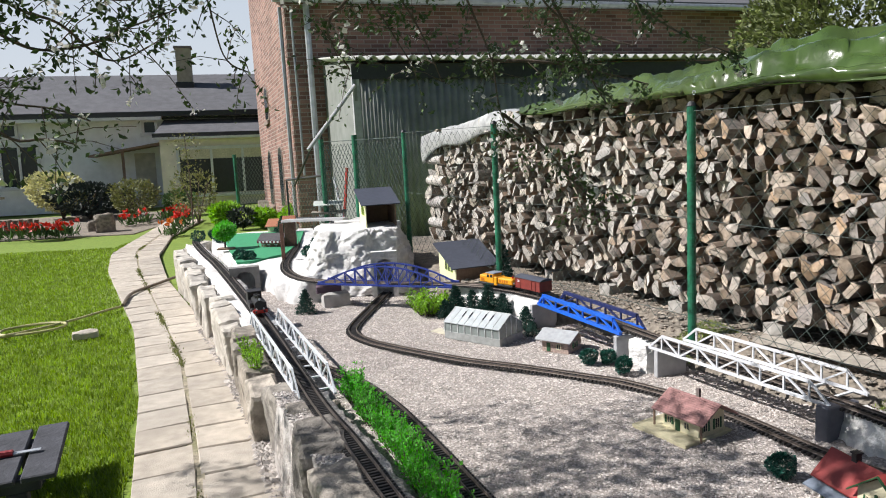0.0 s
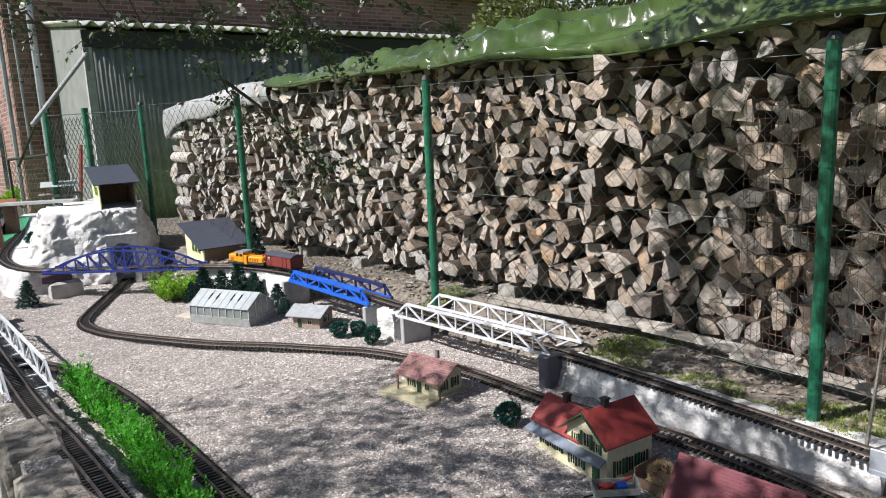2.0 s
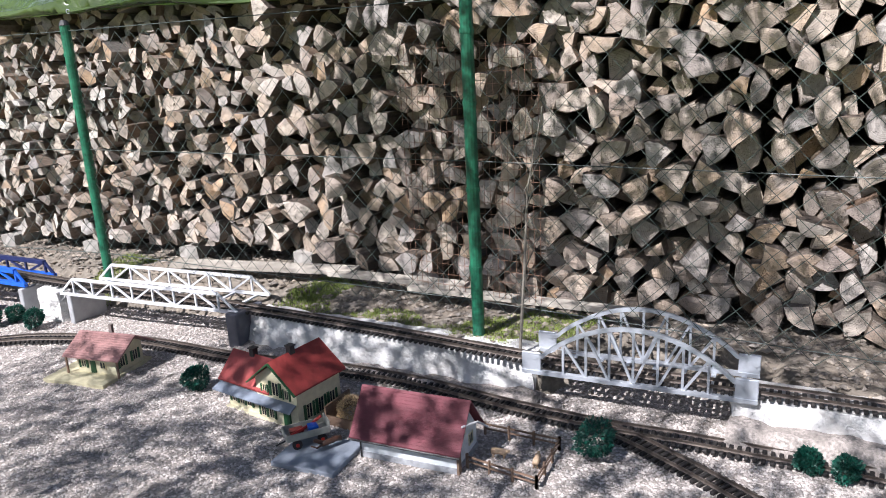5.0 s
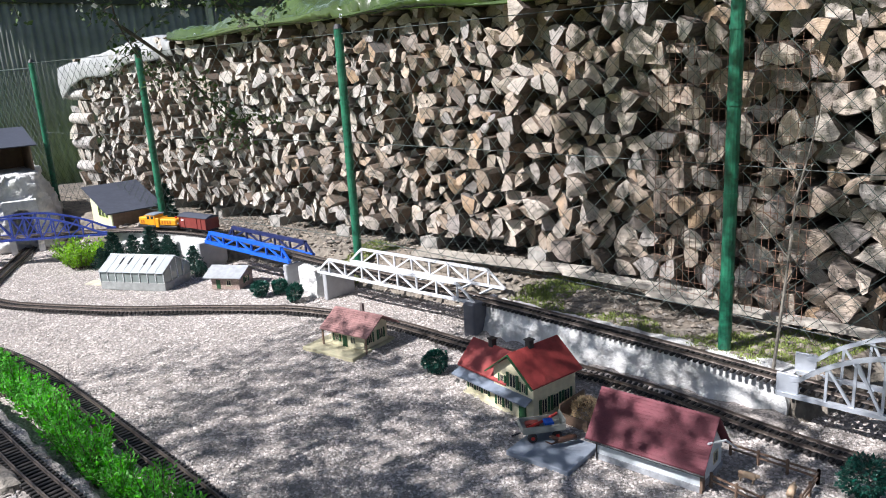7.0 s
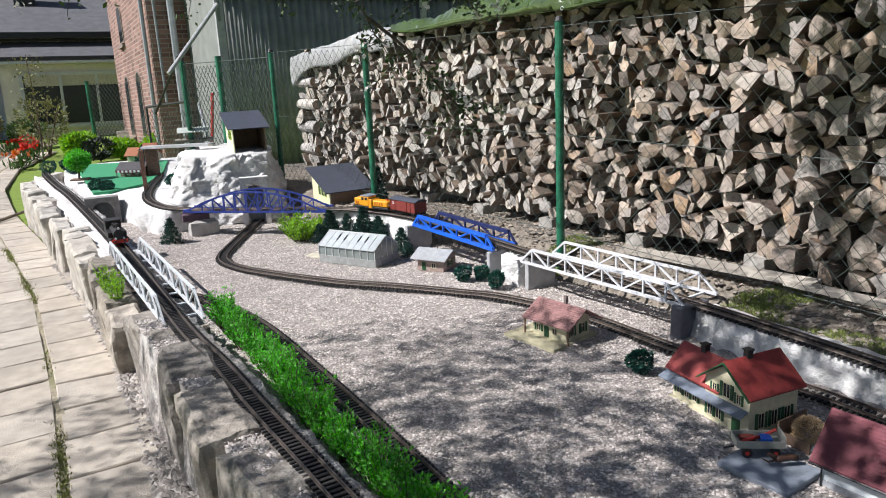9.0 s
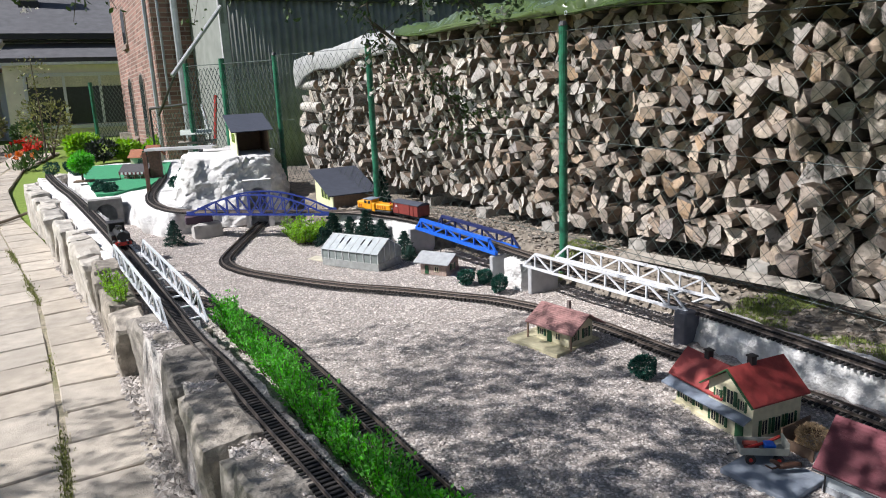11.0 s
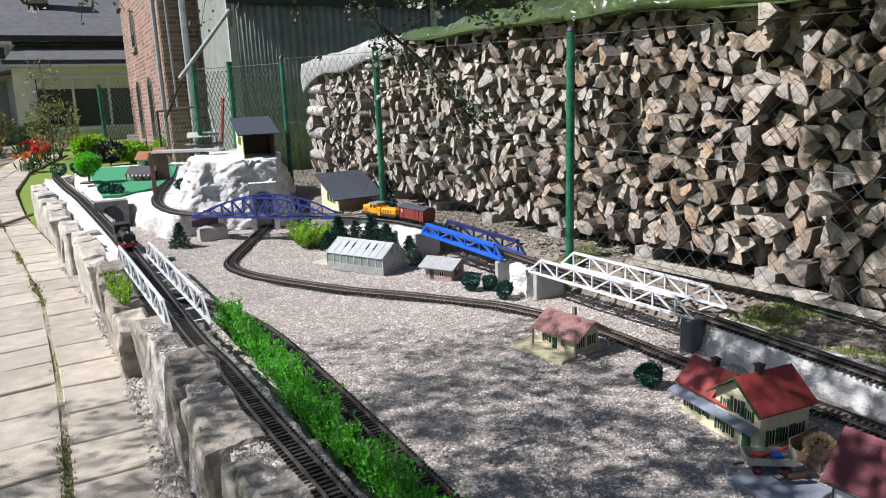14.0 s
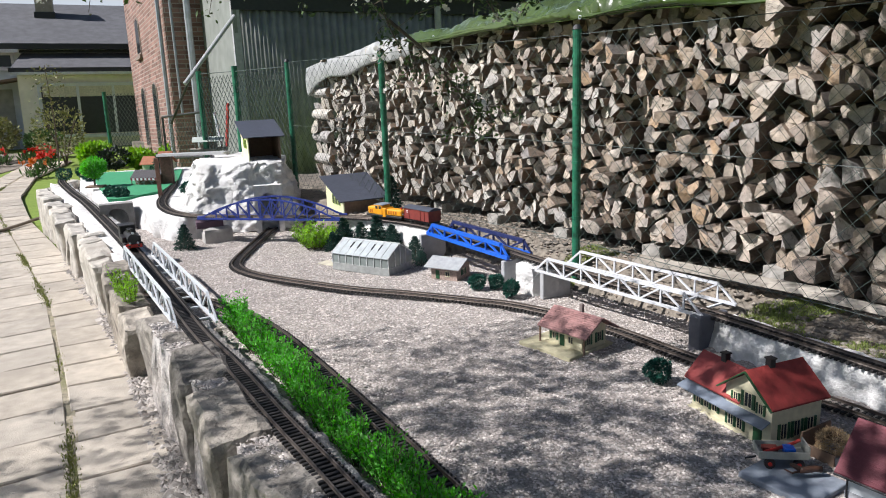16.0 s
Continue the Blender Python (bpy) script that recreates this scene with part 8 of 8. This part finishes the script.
for k, (x, y, rz, c) in enumerate(((2.205, 1.67, -60, "cream"), (2.245, 1.57, 30, "cream"))):
    bm = bmesh.new()
    tube(bm, [(-0.02, 0, 0.016), (0, 0, 0.018), (0.02, 0, 0.016)], 0.009, 8)
    tube(bm, [(0.018, 0, 0.018), (0.03, 0, 0.022)], 0.006, 6, 0.004)
    for a in (-0.015, 0.015):
        for b in (-0.005, 0.005):
            tube(bm, [(a, b, 0.014), (a, b, 0.0)], 0.0025, 5)
    o = part("toy_sheep", bm, mat("cream_toy_plastic", (0.5, 0.36, 0.24), 0.6, noise_scale=60, vary=0.2), smooth=True)
    o.matrix_basis = pose(x, y, 0.004, 0, 0, rz)
    tagged(o, "small cream toy animal standing in the pen", "toy animal", "toy animals in the pen")
pen = thing("paddock_fence", "brown model rail fence round the animal pen", "model fence")
PEN = [(2.115, 1.70), (2.165, 1.50), (2.35, 1.58), (2.27, 1.79)]
for (x0, y0), (x1, y1) in zip(PEN, PEN[1:]):
    for z in (0.018, 0.032):
        bm = bmesh.new()
        bar(bm, (x0, y0, z), (x1, y1, z), 0.003, 0.005)
        part("rail", bm, M_BROWNWALL, pen)
    for k in range(4):
        w = k / 3
        x, y = x0 + (x1 - x0) * w, y0 + (y1 - y0) * w
        part("post", boxed(x - 0.003, x + 0.003, y - 0.003, y + 0.003, -0.008, 0.04), M_BROWNWALL, pen)
# straw heap between low boards, behind the trailer
hs = thing("straw_pen", "straw heap between low grey-brown boards behind the trailer", "model straw pen", frame_at(Vector((2.005, 2.125, 0)), Vector((0.9, 0.35, 0))))
part("back_board", boxed(0, 0.13, 0.062, 0.067, -0.008, 0.055), M_BROWNWALL, hs)
for x in (0.0, 0.13):
    part("side_board", boxed(x - 0.0025, x + 0.0025, -0.035, 0.0615, -0.008, 0.028), M_BROWNWALL, hs)
part("front_board", boxed(0.003, 0.127, -0.037, -0.033, -0.008, 0.016), M_GREYPLATE, hs)
p, d = clump(prs, 1900, 0.056, 0.75)
p += (0.066, 0.014, 0.03)
p[:, 2] = np.maximum(p[:, 2], 0)
leaf_mesh("straw", p, 0.012, mat("straw", (0.50, 0.37, 0.22), 0.8, noise_scale=20, vary=0.3, bump=0, island=0.3), prs, 0.2, 0.15, d, hs)

# ---- garden clutter ----
bn = thing("garden_bench", "weathered dark plank bench end beside the lawn", "bench", pose(-1.19, 3.23, -0.2416, 0, 0, 22) @ Matrix.Scale(1.208, 4))
M_OLDPLANK = mat("weathered_dark_plank", (0.045, 0.046, 0.055), 0.85, noise_scale=14, vary=0.35, bump=0.6, bump_scale=50)
part("plank", boxed(0.17, 0.27, -0.26, 0.22, 0.18, 0.20, 0.004), M_OLDPLANK, bn)
part("plank", boxed(0.05, 0.155, -0.27, 0.2, 0.18, 0.20, 0.004), M_OLDPLANK, bn)
part("plank", boxed(-0.07, 0.035, -0.27, 0.2, 0.18, 0.20, 0.004), M_OLDPLANK, bn)
for y in (-0.2, 0.12):
    part("bearer", boxed(-0.08, 0.22, y - 0.03, y + 0.03, 0.14, 0.18, 0.004), M_OLDPLANK, bn)
for x in (-0.05, 0.15):
    for y in (-0.2, 0.12):
        part("leg", boxed(x - 0.03, x + 0.03, y - 0.03, y + 0.03, 0.012, 0.14, 0.004), M_OLDPLANK, bn)
kn = tagged(thing("hand_tool", "tool with a dark red handle lying on the bench", "tool", pose(-1.12, 3.196, 0.003, 0, 0, 20)))
part("handle", tubed([(-0.12, 0, 0.012), (0, 0, 0.013), (0.1, 0, 0.011)], 0.014, 8), mat("dark_red_grip", (0.22, 0.015, 0.02), 0.5), kn)
part("blade", boxed(0.1, 0.2, -0.012, 0.012, 0.006, 0.01, 0.001), M_ZINC, kn, "grey steel blade")
o = part("brick", rough_block(77, 0.19, 0.11, 0.06, 0.006, 2, 14), M_SLAB)
o.matrix_basis = pose(-2.08, 6.0, GROUND_Z + 0.002, 0, 0, 25)
tagged(o, "pale loose brick lying on the lawn", "brick")
hp = smoothed([(-3.3, 5.9, -0.18), (-2.8, 6.0, -0.18), (-2.45, 6.15, -0.18), (-2.38, 6.32, -0.175), (-2.6, 6.42, -0.18), (-2.85, 6.25, -0.18), (-2.7, 6.02, -0.17), (-2.45, 6.4, -0.18), (-2.3, 6.75, -0.18), (-2.19, 6.95, -0.18)], 0.05)
tagged(part("garden_hose", tubed([tuple(p) for p in hp], 0.011, 7), mat("yellowish_hose", (0.42, 0.38, 0.18), 0.5, noise_scale=20, vary=0.2)), "pale yellow garden hose coiled on the lawn", "hose")
hp = smoothed([(-2.19, 6.95, -0.172), (-2.33, 7.5, -0.17), (-2.25, 8.0, -0.17), (-2.1, 8.35, -0.14)], 0.05)
tagged(part("dark_hose", tubed([tuple(p) for p in hp], 0.015, 7), mat("brown_hose", (0.14, 0.11, 0.08), 0.6, noise_scale=20, vary=0.2)), "dark hose lying across the path", "hose")
bf = thing("bird_feeder", "white-roofed bird feeder hanging before the house", "bird feeder", pose(-6.9, 13.0, 0.55))
bm = bmesh.new()
gable_roof(bm, -0.2, 0.2, -0.16, 0.16, 0.2, 0.32, 0.02)
part("roof", bm, M_WHITE, bf)
part("tray", boxed(-0.15, 0.15, -0.1, 0.1, -0.02, 0.02), M_TIMBER, bf)
for x in (-0.12, 0.12):
    part("post", boxed(x - 0.012, x + 0.012, -0.012, 0.012, 0.0, 0.22), M_TIMBER, bf)
part("stand", tubed([(0, 0, 0), (0, 0, -0.77)], 0.02, 6), M_TIMBER, bf)
